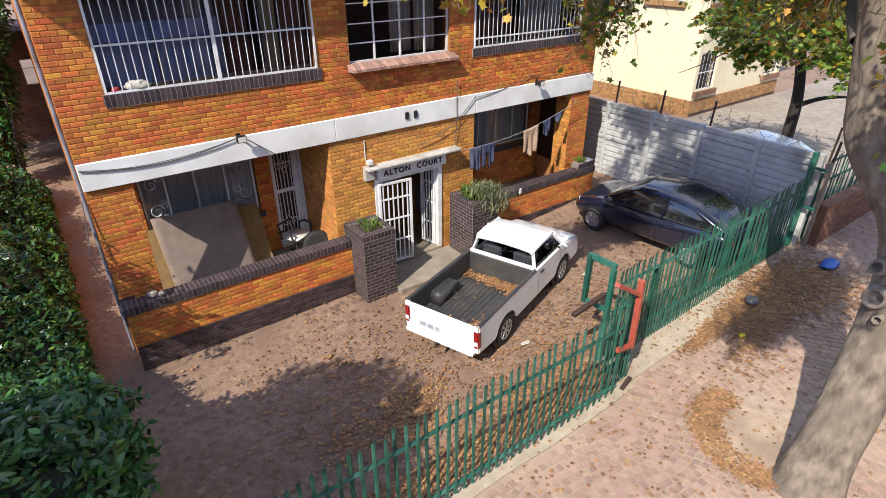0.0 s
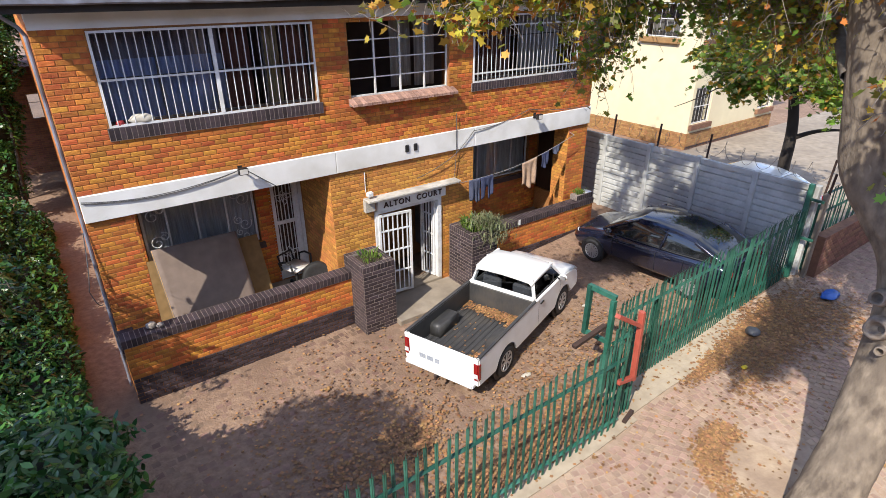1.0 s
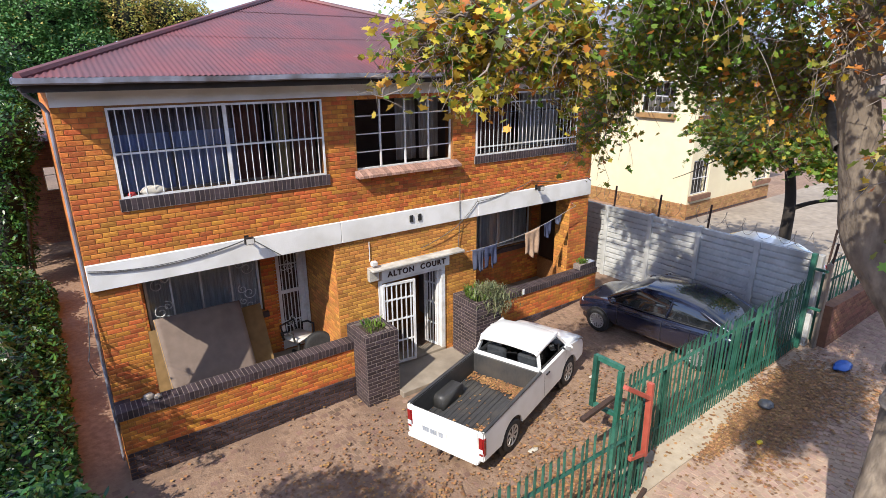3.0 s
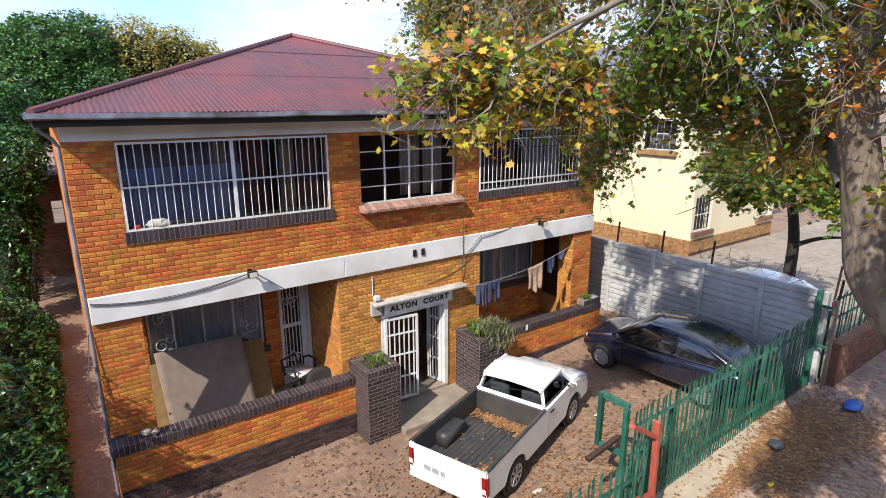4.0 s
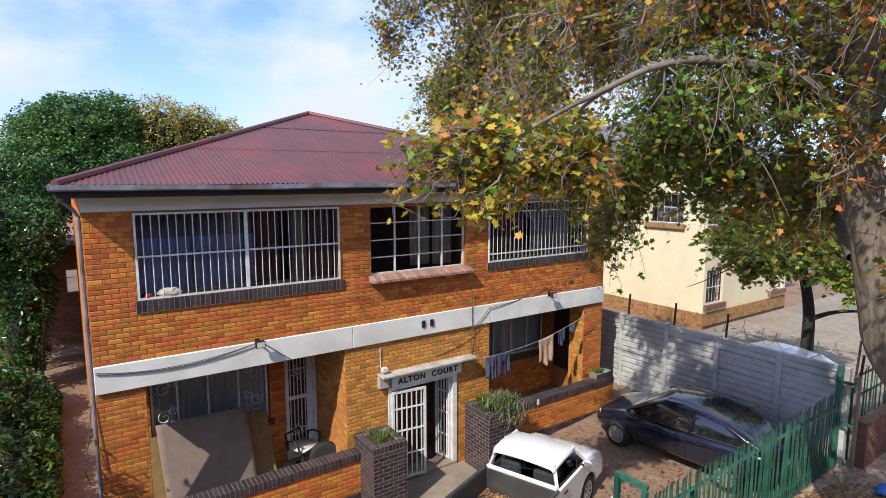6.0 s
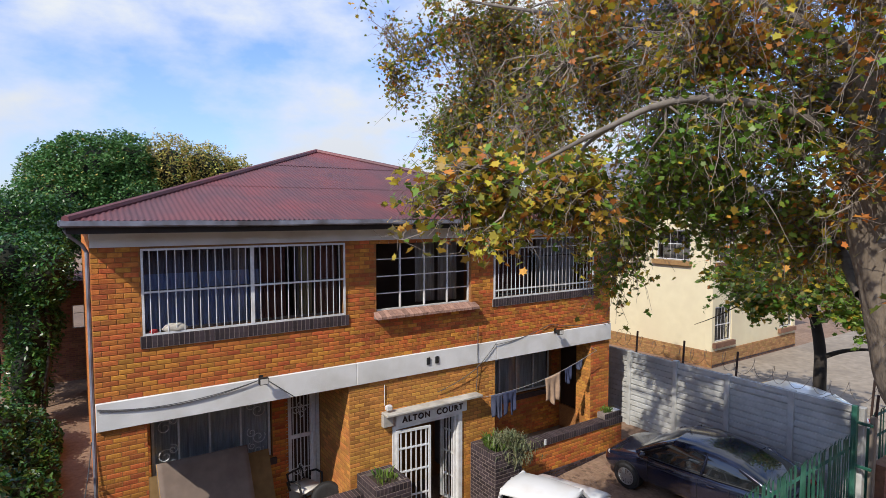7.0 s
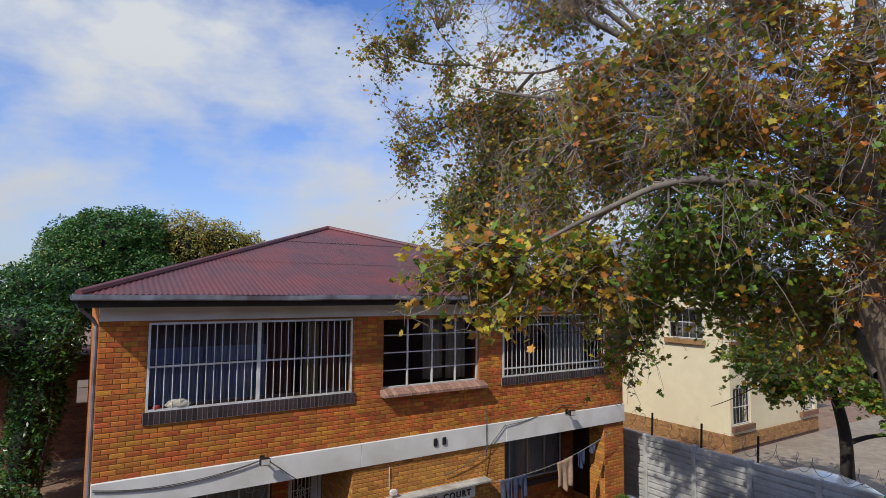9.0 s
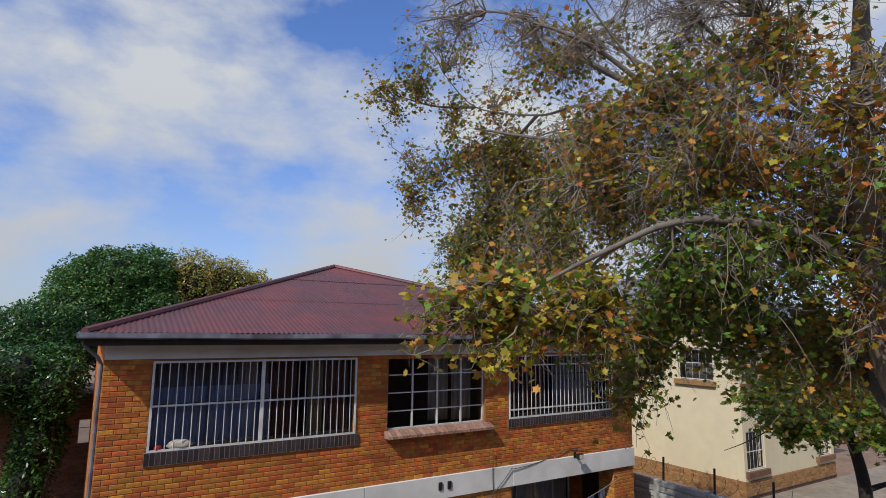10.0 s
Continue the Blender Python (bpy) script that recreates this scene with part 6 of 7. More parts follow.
def street_tree():
    tree = empty("street_tree", "large autumn street tree with star-shaped yellowing leaves", "tree", Matrix.Identity(4))
    tr = smooth_line([(6.15, -7.66, -0.15), (6.28, -7.65, 0.2), (6.46, -7.65, 0.70), (6.67, -7.64, 1.25), (6.91, -7.60, 1.92), (7.07, -7.54, 2.6), (7.12, -7.38, 3.1), (7.13, -7.10, 3.45), (7.08, -6.80, 3.9), (7.0, -6.66, 4.46), (6.86, -6.52, 5.2), (6.74, -6.42, 5.86), (6.70, -6.36, 7.0), (6.85, -6.4, 8.6), (7.0, -6.5, 10.5)], 12)
    n = len(tr)
    V, F, S = [], [], 56
    for i, c in enumerate(tr):
        r = float(np.interp(c[2], (-.15, .1, .5, 1.2, 2.4, 3.1, 3.9, 5, 6, 8, 10.5), (.47, .37, .32, .295, .28, .265, .25, .20, .175, .12, .05)))
        for k in range(S):
            a = 2 * math.pi * k / S
            lob = 1 + 0.07 * math.sin(3 * a + c[2] * .8) + 0.10 * noise.noise(Vector((math.cos(a) * 1.6, math.sin(a) * 1.6, c[2] * 1.1))) + 0.045 * noise.noise(Vector((math.cos(a) * 5, math.sin(a) * 5, c[2] * 3.2))) + 0.03 * noise.noise(Vector((math.cos(a) * 14, math.sin(a) * 14, c[2] * 8)))
            V.append((c[0] + r * lob * math.cos(a), c[1] + r * lob * math.sin(a), c[2]))
    for i in range(n - 1):
        for k in range(S):
            p, q = i * S + k, i * S + (k + 1) % S
            F.append((p, q, q + S, p + S))
    raw("trunk", V, F, M["bark"], tree, "thick pale trunk with cut limb scars", True)
    # scars of sawn limbs
    for (x, y, z), (dx, dy, dz), r in (((6.74, -7.43, 2.44), (-.95, .05, .25), .10), ((6.79, -7.33, 2.77), (-.95, .05, .2), .07), ((6.70, -7.53, 2.23), (-.95, -.1, .15), .045)):
        q = Vector((dx, dy, dz)).normalized().to_track_quat("Z", "Y").to_matrix().to_4x4()
        bm = bmesh.new()
        lathe(bm, [(r * 1.45, -.14), (r * 1.30, .02), (r * 1.12, .07), (r * .92, .075), (r * .72, .03), (r * .5, -.03), (.001, -.07)], 22)
        for vv in bm.verts:
            vv.co *= 1 + 0.22 * noise.noise(vv.co * 9 + Vector((x * 7, z * 5, 0)))
        bm.transform(Matrix.Translation((x, y, z)) @ q)
        part("limb_scar", bm, M["scar"], tree, "round callused limb scar", True)
    limbs = [
        ([(7.30, -7.2, 3.2), (7.62, -6.95, 4.1), (7.85, -6.85, 5.4), (7.95, -6.8, 7.2), (7.8, -6.9, 9.0)], .20, .08),
        ([(6.8, -6.42, 5.3), (6.72, -6.38, 5.95), (6.45, -6.27, 6.5), (5.95, -6.1, 6.85), (5.2, -5.62, 7.0), (4.72, -5.35, 6.93), (4.34, -5.06, 6.72), (3.91, -4.84, 6.48), (3.52, -4.59, 6.22)], .075, .014),
        ([(6.72, -6.4, 6.8), (7.2, -4.6, 8.2), (8.88, -1.71, 9.80), (7.98, -0.61, 9.67), (7.55, 0.01, 9.15)], .08, .02),
        ([(7.47, -5.42, 7.73), (6.05, -4.51, 8.88), (5.29, -4.06, 9.58), (4.7, -3.61, 9.98), (4.52, -2.56, 10.66), (4.71, -0.10, 11.76)], 0.045, 0.01),
        ([(6.05, -4.51, 8.88), (5.46, -4.12, 9.84), (4.95, -3.91, 10.61)], 0.025, 0.008),
        ([(7.32, -5.92, 8.24), (6.82, -5.23, 9.26), (6.37, -4.78, 10.05), (5.89, -4.47, 10.8)], 0.045, 0.012),
        ([(6.92, -5.6, 8.33), (6.27, -4.68, 8.67), (5.74, -4.13, 9.18), (5.3, -3.85, 9.51)], 0.03, 0.01),
        ([(4.55, -5.2, 6.85), (4.2, -4.9, 6.55), (4.05, -4.75, 6.1)], .03, .01),
        ([(6.72, -6.42, 6.4), (7.0, -6.5, 7.2), (6.36, -5.85, 7.93), (5.97, -4.74, 8.75), (5.66, -3.92, 9.4), (5.51, -2.59, 10.58)], .11, .03),
        ([(6.72, -6.42, 7), (6.9, -5.4, 7.6), (6.3, -4.4, 8.2), (5.92, -2.88, 8.75), (6.44, 0.47, 10.13)], .09, .02),
        ([(6.85, -6.42, 8), (7.2, -5.2, 8.8), (6.9, -4.0, 9.6), (7.48, -2.33, 11.14)], .08, .02),
        ([(6.8, -6.42, 5), (7.9, -5.6, 5.6), (7.6, -4.9, 6.0), (7.0, -4.5, 6.2), (6.2, -4.3, 6.1)], .08, .02),
        ([(6.72, -6.42, 5.5), (6.6, -7.4, 5.9), (5.6, -8.1, 6.4), (4.6, -8.5, 7.0)], .08, .02),
        # unseen limb, added to bear the clumps that shade the pavement
        ([(4.6, -8.5, 7), (3.2, -9.0, 7.4), (2.0, -9.2, 7.7), (1.2, -9.1, 7.7)], .03, .01),
        ([(6.72, -6.42, 5.7), (7.6, -7.3, 6.4), (7.5, -8.3, 7.0), (7.2, -9.2, 7.6)], .10, .02),
        ([(6.72, -6.42, 6.1), (8.2, -7.2, 6.7), (8.9, -8.2, 6.9)], .09, .02),
        ([(6.85, -6.42, 8.4), (6.8, -6.9, 9.4), (6.2, -7.0, 10.4)], .08, .02),
        ([(6.72, -6.42, 6), (6.6, -7.0, 7.2), (5.9, -6.9, 8.0)], .07, .02),
        ([(6.3, -4.4, 8.2), (5.6, -3.7, 7.9), (5.36, -2.33, 8.02)], .04, .012),
        ([(5.57, -4.68, 8.52), (5.42, -3.62, 8.99), (6.27, -1.71, 9.67), (6.35, 0.33, 10.55), (5.64, 0.47, 11.17)], .035, .008),
        ([(5.68, -5.45, 7.59), (5.81, -4.32, 7.91), (5.8, -3.73, 8.43), (6.03, -2.83, 9.02), (7.16, -0.43, 9.71), (6.81, 0.65, 9.01)], .035, .008),
        ([(6.27, -1.71, 9.67), (6.98, 0.27, 9.69), (6.13, 0.99, 9.35), (5.47, 1.53, 8.89)], .035, .008),
        ([(6.35, 0.33, 10.55), (5.60, 0.81, 10.57), (4.83, 1.13, 10.76)], .035, .008),
        ([(7.16, -0.43, 9.71), (7.15, 0.51, 8.64), (6.77, 1.01, 7.69), (6.49, 1.28, 7.19)], .035, .008),
        ([(6.72, -6.42, 6.6), (7.0, -4.6, 7.2), (6.4, -3.4, 7.6), (7.61, -0.43, 8.26)], .07, .02),
    ]
    curves = [smooth_line(p, 6) for p, _, _ in limbs]
    for c, (_, r0, r1) in zip(curves, limbs):
        tubes("limb", [(c, r0, r1)], M["limb"], tree, 8)
    nodes = np.concatenate(curves)
    GY, GR, RU, OL = (5.4, 2.6, 1.5, 2.0), (1.2, 8, .3, 2), (3.2, 1.6, 4.8, 2.6), (2.8, 2.2, 1.8, 5.5)
    # centre, radii, boughs, subs, leaves a twig, droop, colours, leaf size
    clumps = [
        ((2.80, -3.95, 5.98), (.50, .40, .36), 12, 11, 2.6, .15, GY, .10),
        ((3.35, -4.25, 5.85), (.45, .45, .36), 12, 11, 2.6, .15, GY, .10),
        ((3.95, -4.55, 5.88), (.50, .45, .38), 11, 10, 2.4, .18, GY, .10),
        ((4.75, -4.75, 5.85), (.50, .45, .45), 10, 10, 2.4, .2, OL, .09),
        ((5.55, -4.20, 5.45), (.42, .40, .60), 14, 12, 3.4, .3, GR, .085),
        ((6.10, -4.85, 6.35), (.75, .60, .50), 22, 16, 4.2, .2, GR, .085),
        ((5.3, -4.95, 6.15), (.5, .5, .45), 14, 12, 3.2, .2, GR, .085),
        ((6.05, -5.95, 6.60), (.70, .60, .60), 14, 12, 2.4, .25, GR, .09),
        ((6.05, -5.38, 7.75), (.85, .8, .70), 18, 14, 2.3, .35, RU, .09),
        ((5.90, -6.30, 8.00), (.75, .6, .70), 16, 14, 1.9, .35, RU, .09),
        ((5.1, -5.0, 7.55), (.6, .6, .45), 12, 12, 1.8, .35, OL, .085),
        ((6.26, -4.55, 9.0), (.9, .8, .7), 22, 16, 2.4, .35, OL, .085),
        ((5.49, -3.24, 9.99), (0.82, 0.82, 0.61), 16, 14, 2.2, .35, OL, .085),
        ((6.4, -5.94, 9.2), (.9, .8, .7), 20, 16, 1.8, .35, RU, .085),
        ((6.0, -6.7, 9.9), (.9, .8, .7), 14, 14, 1.0, .35, GY, .09),
        ((4.76, 1.27, 10.55), (0.46, 0.46, 0.46), 9, 9, 3.0, .18, GY, .09),
        ((5.24, 0.78, 11.03), (0.54, 0.54, 0.54), 9, 9, 3.0, .18, OL, .09),
        ((6.07, 0.64, 10.31), (0.58, 0.58, 0.58), 9, 9, 3.0, .18, GY, .09),
        ((5.33, 1.40, 9.53), (0.54, 0.54, 0.54), 9, 9, 2.8, .18, GY, .09),
        ((6.09, 1.13, 9.01), (0.65, 0.65, 0.65), 9, 9, 3.2, .18, OL, .09),
        ((5.70, 1.55, 8.35), (0.51, 0.51, 0.51), 9, 9, 2.6, .18, OL, .09),
        ((6.48, 1.25, 7.44), (0.55, 0.55, 0.55), 9, 9, 2.8, .18, GY, .09),
        ((6.71, 0.51, 9.59), (0.80, 0.80, 0.80), 9, 9, 3.0, .18, RU, .09),
        ((7.19, 0.56, 8.35), (0.80, 0.80, 0.80), 9, 9, 3.4, .18, OL, .09),
        ((6.67, 1.10, 7.56), (0.66, 0.66, 0.66), 9, 9, 2.8, .18, GR, .09),
        ((6.69, -0.29, 10.86), (0.72, 0.72, 0.72), 9, 9, 2.8, .18, RU, .09),
        ((5.84, -2.27, 10.48), (0.62, 0.62, 0.62), 9, 9, 2.4, .18, GY, .09),
        ((7.51, 0.54, 7.18), (0.67, 0.67, 0.67), 14, 12, 3.4, .4, OL, .09),
        ((6.55, 0.65, 9.53), (0.66, 0.66, 0.66), 14, 12, 2.8, .3, OL, .09),
        ((7.21, 0.09, 9.66), (0.66, 0.66, 0.66), 14, 12, 2.8, .3, RU, .09),
        ((5.96, -3.4, 8.48), (0.55, 0.55, 0.55), 14, 12, 2.8, .3, RU, .09),
        ((7.19, 0.43, 8.78), (0.66, 0.66, 0.66), 14, 12, 2.8, .3, GY, .09),
        # next five hang out of view, placed to shade pavement and trunk
        ((1.9, -9.1, 7.6), (.45, .4, .4), 16, 14, 3.2, .2, OL, .09),
        ((2.7, -9.0, 7.1), (.45, .4, .4), 16, 14, 3.2, .2, OL, .09),
        ((1.25, -9.0, 7.7), (.4, .35, .35), 14, 12, 2.6, .2, OL, .09),
        ((4.2, -8.4, 6.8), (.6, .5, .6), 18, 14, 4.0, .3, OL, .09),
        ((3.8, -8.8, 6.1), (.5, .5, .5), 18, 14, 4.0, .3, OL, .09),
        ((7.80, -0.12, 8.86), (0.94, 0.94, 1.04), 22, 16, 3.2, .7, OL, .085),
        ((7.88, 0.16, 7.54), (0.87, 0.82, 0.87), 22, 16, 3.6, .7, OL, .085),
        ((7.20, 0.28, 9.21), (0.85, 0.85, 0.85), 20, 16, 3.4, .8, OL, .085),
        ((8.48, -0.76, 8.80), (0.96, 0.96, 0.96), 22, 16, 3.4, .8, OL, .085),
        ((8.34, -0.20, 7.18), (0.85, 0.75, 0.85), 20, 16, 3.6, .8, OL, .085),
        ((8.41, -1.14, 9.84), (0.96, 0.96, 0.85), 18, 14, 2.6, .8, RU, .085),
        ((6.77, 0.98, 7.85), (0.69, 0.69, 0.80), 16, 13, 3.4, .5, GR, .085),
        ((8.17, -0.89, 9.86), (0.99, 0.86, 0.99), 16, 14, 2.2, .5, OL, .085),
        ((8.0, -5.2, 5.75), (.8, .6, .55), 18, 14, 3.4, .25, OL, .09),
        ((7.0, -4.9, 5.9), (.6, .5, .5), 18, 14, 3.6, .3, GR, .09),
        ((8.6, -5.0, 5.2), (.6, .6, .5), 14, 12, 3.2, .3, OL, .09),
        ((6.4, -6.5, 6.2), (.5, .4, .6), 10, 10, 2.0, .3, RU, .09),
        ((7.6, -4.2, 9.6), (1., .9, .8), 14, 12, 1.4, .4, OL, .085),
        ((4.4, -4.65, 8.19), (.6, .5, .5), 12, 12, 2.2, .4, RU, .085),
        ((5.4, -5.6, 6.75), (.6, .5, .45), 12, 12, 2.2, .3, GR, .09),
        ((6.6, -5.6, 7.1), (.8, .7, .6), 18, 14, 2.6, .35, OL, .09),
        ((6.9, -4.9, 6.6), (.7, .6, .55), 15, 12, 2.2, .3, GR, .09),
        ((5.5, -4.6, 7.2), (.7, .6, .6), 13, 12, 2.2, .4, OL, .09),
        ((4.6, -3.4, 7.0), (.6, .6, .6), 16, 13, 2.6, .45, OL, .09),
        ((7.4, -3.8, 8.6), (1.0, .9, .9), 20, 14, 2.4, .4, OL, .09),
        ((5.0, -5.8, 8.2), (.6, .5, .6), 12, 12, 1.6, .4, RU, .09),
        ((7.9, -5.9, 7.6), (.9, .8, .9), 18, 14, 2.4, .4, GY, .09),
        ((6.0, -6.9, 7.2), (.6, .5, .6), 12, 12, 1.8, .4, RU, .09),
        ((7.10, 0.72, 7.94), (0.84, 0.72, 0.84), 18, 14, 3.2, .5, OL, .09),
        ((6.85, 1.03, 7.29), (0.75, 0.75, 0.75), 14, 13, 3.0, .5, OL, .09),
        ((5.6, -4.15, 5.1), (.36, .36, .55), 14, 12, 3.4, .3, OL, .09),
        ((5.47, 0.14, 11.86), (0.78, 0.78, 0.65), 12, 12, 2.0, .3, OL, .09),
        ((3.15, -4.1, 6.1), (.55, .4, .3), 12, 11, 2.4, .15, GY, .10),
        ((4.4, -4.6, 6.1), (.5, .45, .4), 12, 11, 2.6, .2, GY, .10),
        ((7.2, -5.6, 5.9), (.7, .5, .6), 16, 14, 3.0, .3, OL, .09),
        # next fifteen are an unseen street-side crown, placed to shade pavement and trunk
        ((5.2, -8.1, 6.3), (.7, .6, .6), 18, 14, 4.0, .3, OL, .09),
        ((4.6, -8.5, 7.3), (.7, .6, .6), 18, 14, 4.0, .3, OL, .09),
        ((5.9, -7.9, 5.6), (.6, .4, .5), 14, 14, 4.0, .3, OL, .09),
        ((8.1, -7.5, 6.1), (.8, .6, .6), 18, 14, 4.0, .3, OL, .09),
        ((9.6, -7.8, 5.8), (.9, .7, .6), 18, 14, 4.0, .3, OL, .09),
        ((6.6, -8.9, 6.6), (1.1, .9, .8), 24, 14, 4.0, .3, OL, .09),
        ((7.7, -9.2, 7.2), (1.1, 1.0, .8), 24, 14, 4.0, .3, OL, .09),
        ((8.6, -8.1, 6.4), (1.1, 1.0, .8), 24, 14, 4.0, .3, OL, .09),
        ((6.2, -9.4, 8.0), (1.1, 1.0, .9), 24, 14, 4.0, .3, OL, .09),
        ((9.4, -8.9, 6.8), (1.1, 1.0, .8), 24, 14, 4.0, .3, OL, .09),
        ((7.2, -8.4, 8.4), (1.1, 1.0, .9), 24, 14, 4.0, .3, OL, .09),
        ((8.9, -7.2, 7.4), (1.0, .9, .8), 20, 14, 3.6, .3, OL, .09),
        ((4.0, -7.95, 5.6), (.55, .4, .5), 18, 14, 4.5, .3, OL, .09),
        ((4.9, -7.9, 5.6), (.55, .4, .5), 18, 14, 4.5, .3, OL, .09),
        ((5.6, -7.95, 5.5), (.5, .4, .5), 18, 14, 4.5, .3, OL, .09),
        ((7.10, 0.21, 9.60), (0.89, 0.89, 0.76), 18, 15, 3.4, .5, OL, .085),
        ((8.00, -0.49, 8.89), (0.91, 0.91, 0.78), 18, 15, 3.4, .5, OL, .085),
        ((6.69, -3.07, 8.46), (0.73, 0.73, 0.62), 18, 15, 3.4, .5, RU, .085),
        ((8.08, -0.10, 7.92), (0.89, 0.89, 0.76), 18, 15, 3.4, .5, OL, .085),
        ((6.89, -3.22, 7.69), (0.72, 0.72, 0.61), 18, 15, 3.4, .5, OL, .085),
    ]
    lines, sets = [], {}
    for c, r, bo, su, per, dr, sh, sz in clumps:
        d = np.linalg.norm(nodes - np.array(c), axis=1)
        root = nodes[int(np.argmin(d))]
        ln, pts = clump(root, c, r, bo, su, per, dr)
        lines += ln
        for i, s in enumerate(split(pts, sh)):
            sets.setdefault((i, sz >= .1), []).append(s)
    tagged(tubes("twig_mass", lines, M["twig"], tree, 3), kind="stuff")
    for (i, large), s in sorted(sets.items()):
        leaves(("yellow_foliage", "green_foliage", "orange_foliage", "olive_foliage")[i], np.concatenate(s), 0.094 if large else 0.078, STAR, LEAF[i], tree)
    # bare upper twigs
    ln, _ = clump((6.7, -5.5, 9.8), (6.2, -5.2, 10.4), (1.5, 1.4, .9), 30, 14, 0, .3)
    for root, c, r, bo in (
        ((4.7, -3.61, 9.98), (4.43, -3.21, 9.96), (0.45, 0.45, 0.4), 14),
        ((4.14, -3.08, 10.27), (3.7, -2.43, 10.15), (0.45, 0.45, 0.35), 14),
        ((5.29, -4.06, 9.58), (5.05, -3.78, 9.55), (0.5, 0.5, 0.4), 14),
        ((6.37, -4.78, 10.05), (6.34, -4.53, 9.84), (0.7, 0.7, 0.5), 22),
        ((6.82, -5.23, 9.26), (6.75, -5.28, 9.45), (0.7, 0.7, 0.5), 22),
        ((5.89, -4.47, 10.8), (5.96, -4.1, 10.35), (0.6, 0.6, 0.5), 18),
        ((6.27, -4.68, 8.67), (6.48, -4.76, 8.26), (0.7, 0.7, 0.5), 24),
        ((6.92, -5.6, 8.33), (6.84, -5.46, 7.63), (0.7, 0.7, 0.5), 24),
    ):
        ln += clump(root, c, r, bo, 10, 0, .15)[0]
    tagged(tubes("bare_twig_mass", ln, M["twig"], tree, 3), kind="stuff")


street_tree()


def yard_tree():
    t = empty("yard_tree", "slender green tree in the neighbouring yard", "tree", Matrix.Identity(4))
    tr = smooth_line([(15.0, -2.75, 0.4), (15.0, -2.72, 1.5), (15.0, -2.70, 2.5), (14.95, -2.55, 3.4), (14.7, -2.3, 4.6)], 5)
    tubes("trunk", [(tr, .17, .10)], M["bark_d"], t, 10)
    b = [smooth_line(p, 5) for p in ([(15.0, -2.72, 2.35), (15.2, -3.2, 2.6), (15.1, -3.9, 2.75), (15.0, -4.6, 2.7)], [(14.95, -2.5, 3.4), (14.2, -2.0, 3.9), (13.6, -1.6, 4.2)], [(14.9, -2.5, 3.6), (14.6, -3.2, 4.2), (14.3, -3.6, 4.6)], [(14.0, -1.9, 4.0), (13.5, -1.0, 3.3), (13.2, -0.5, 3.0)])]
    for c in b:
        tubes("limb", [(c, .02 if c is b[3] else .07, .006)], M["bark_d"], t, 6)
    lines, pts = [], []
    nodes = np.concatenate(b + [tr[-6:]])
    for c, r, bo in (((13.5, -1.6, 4.4), (.8, .9, .55), 16), ((14.1, -2.7, 4.4), (.9, .9, .6), 18), ((14.3, -3.6, 4.3), (.8, .8, .6), 16), ((13.4, -2.2, 4.0), (.6, .6, .4), 10), ((14.2, -2.6, 5.4), (1.2, 1.2, .7), 18), ((14.3, -2.4, 4.05), (.7, .8, .5), 18), ((14.3, -3.1, 4.2), (.6, .7, .5), 16), ((14.3, -3.7, 3.75), (.5, .6, .45), 14), ((14.2, -1.3, 4.3), (.6, .6, .5), 12), ((13.9, -1.7, 3.75), (.45, .5, .3), 10)):
        ln, p = clump(nodes[int(np.argmin(np.linalg.norm(nodes - np.array(c), axis=1)))], c, r, bo, 14, 3.8, .2)
        lines += ln
        pts.append(p)
    tagged(tubes("twig_mass", lines, M["twig"], t, 3), kind="stuff")
    a = split(np.concatenate(pts), (2, 8, .3, 1))
    for i, nm in enumerate(("yellow_foliage", "green_foliage", "orange_foliage", "olive_foliage")):
        leaves(nm, a[i], .13, STAR, LEAF[i], t)


M["bark_d"] = mat("dark bark", (0.045, 0.036, 0.030), (0.028, 0.023, 0.019), 0.9, 6, bump=0.5)
yard_tree()

M["hedge"] = mat("glossy dark laurel leaves", (0.024, 0.078, 0.020), (0.042, 0.115, 0.026), 0.30, 2, vary=0.45, hue=0.02, trans=0.2)
M["hedge_new"] = mat("bright young laurel leaves", (0.075, 0.17, 0.025), (0.10, 0.21, 0.035), 0.32, 2, vary=0.35, hue=0.02, trans=0.3)
# core colour is the shade inside the foliage, not twigs
M["core"] = mat("near-black core with inner shade in its colour", (0.010, 0.014, 0.007), (0.016, 0.018, 0.010), 0.95, 10)
M["far_green"] = mat("dense green crown leaves", (0.055, 0.15, 0.035), (0.085, 0.195, 0.046), 0.5, 1, vary=0.4, hue=0.015, trans=0.2)
M["far_yellow"] = mat("yellowing crown leaves", (0.52, 0.40, 0.10), (0.36, 0.33, 0.075), 0.55, 1, vary=0.4, hue=0.03, trans=0.25)


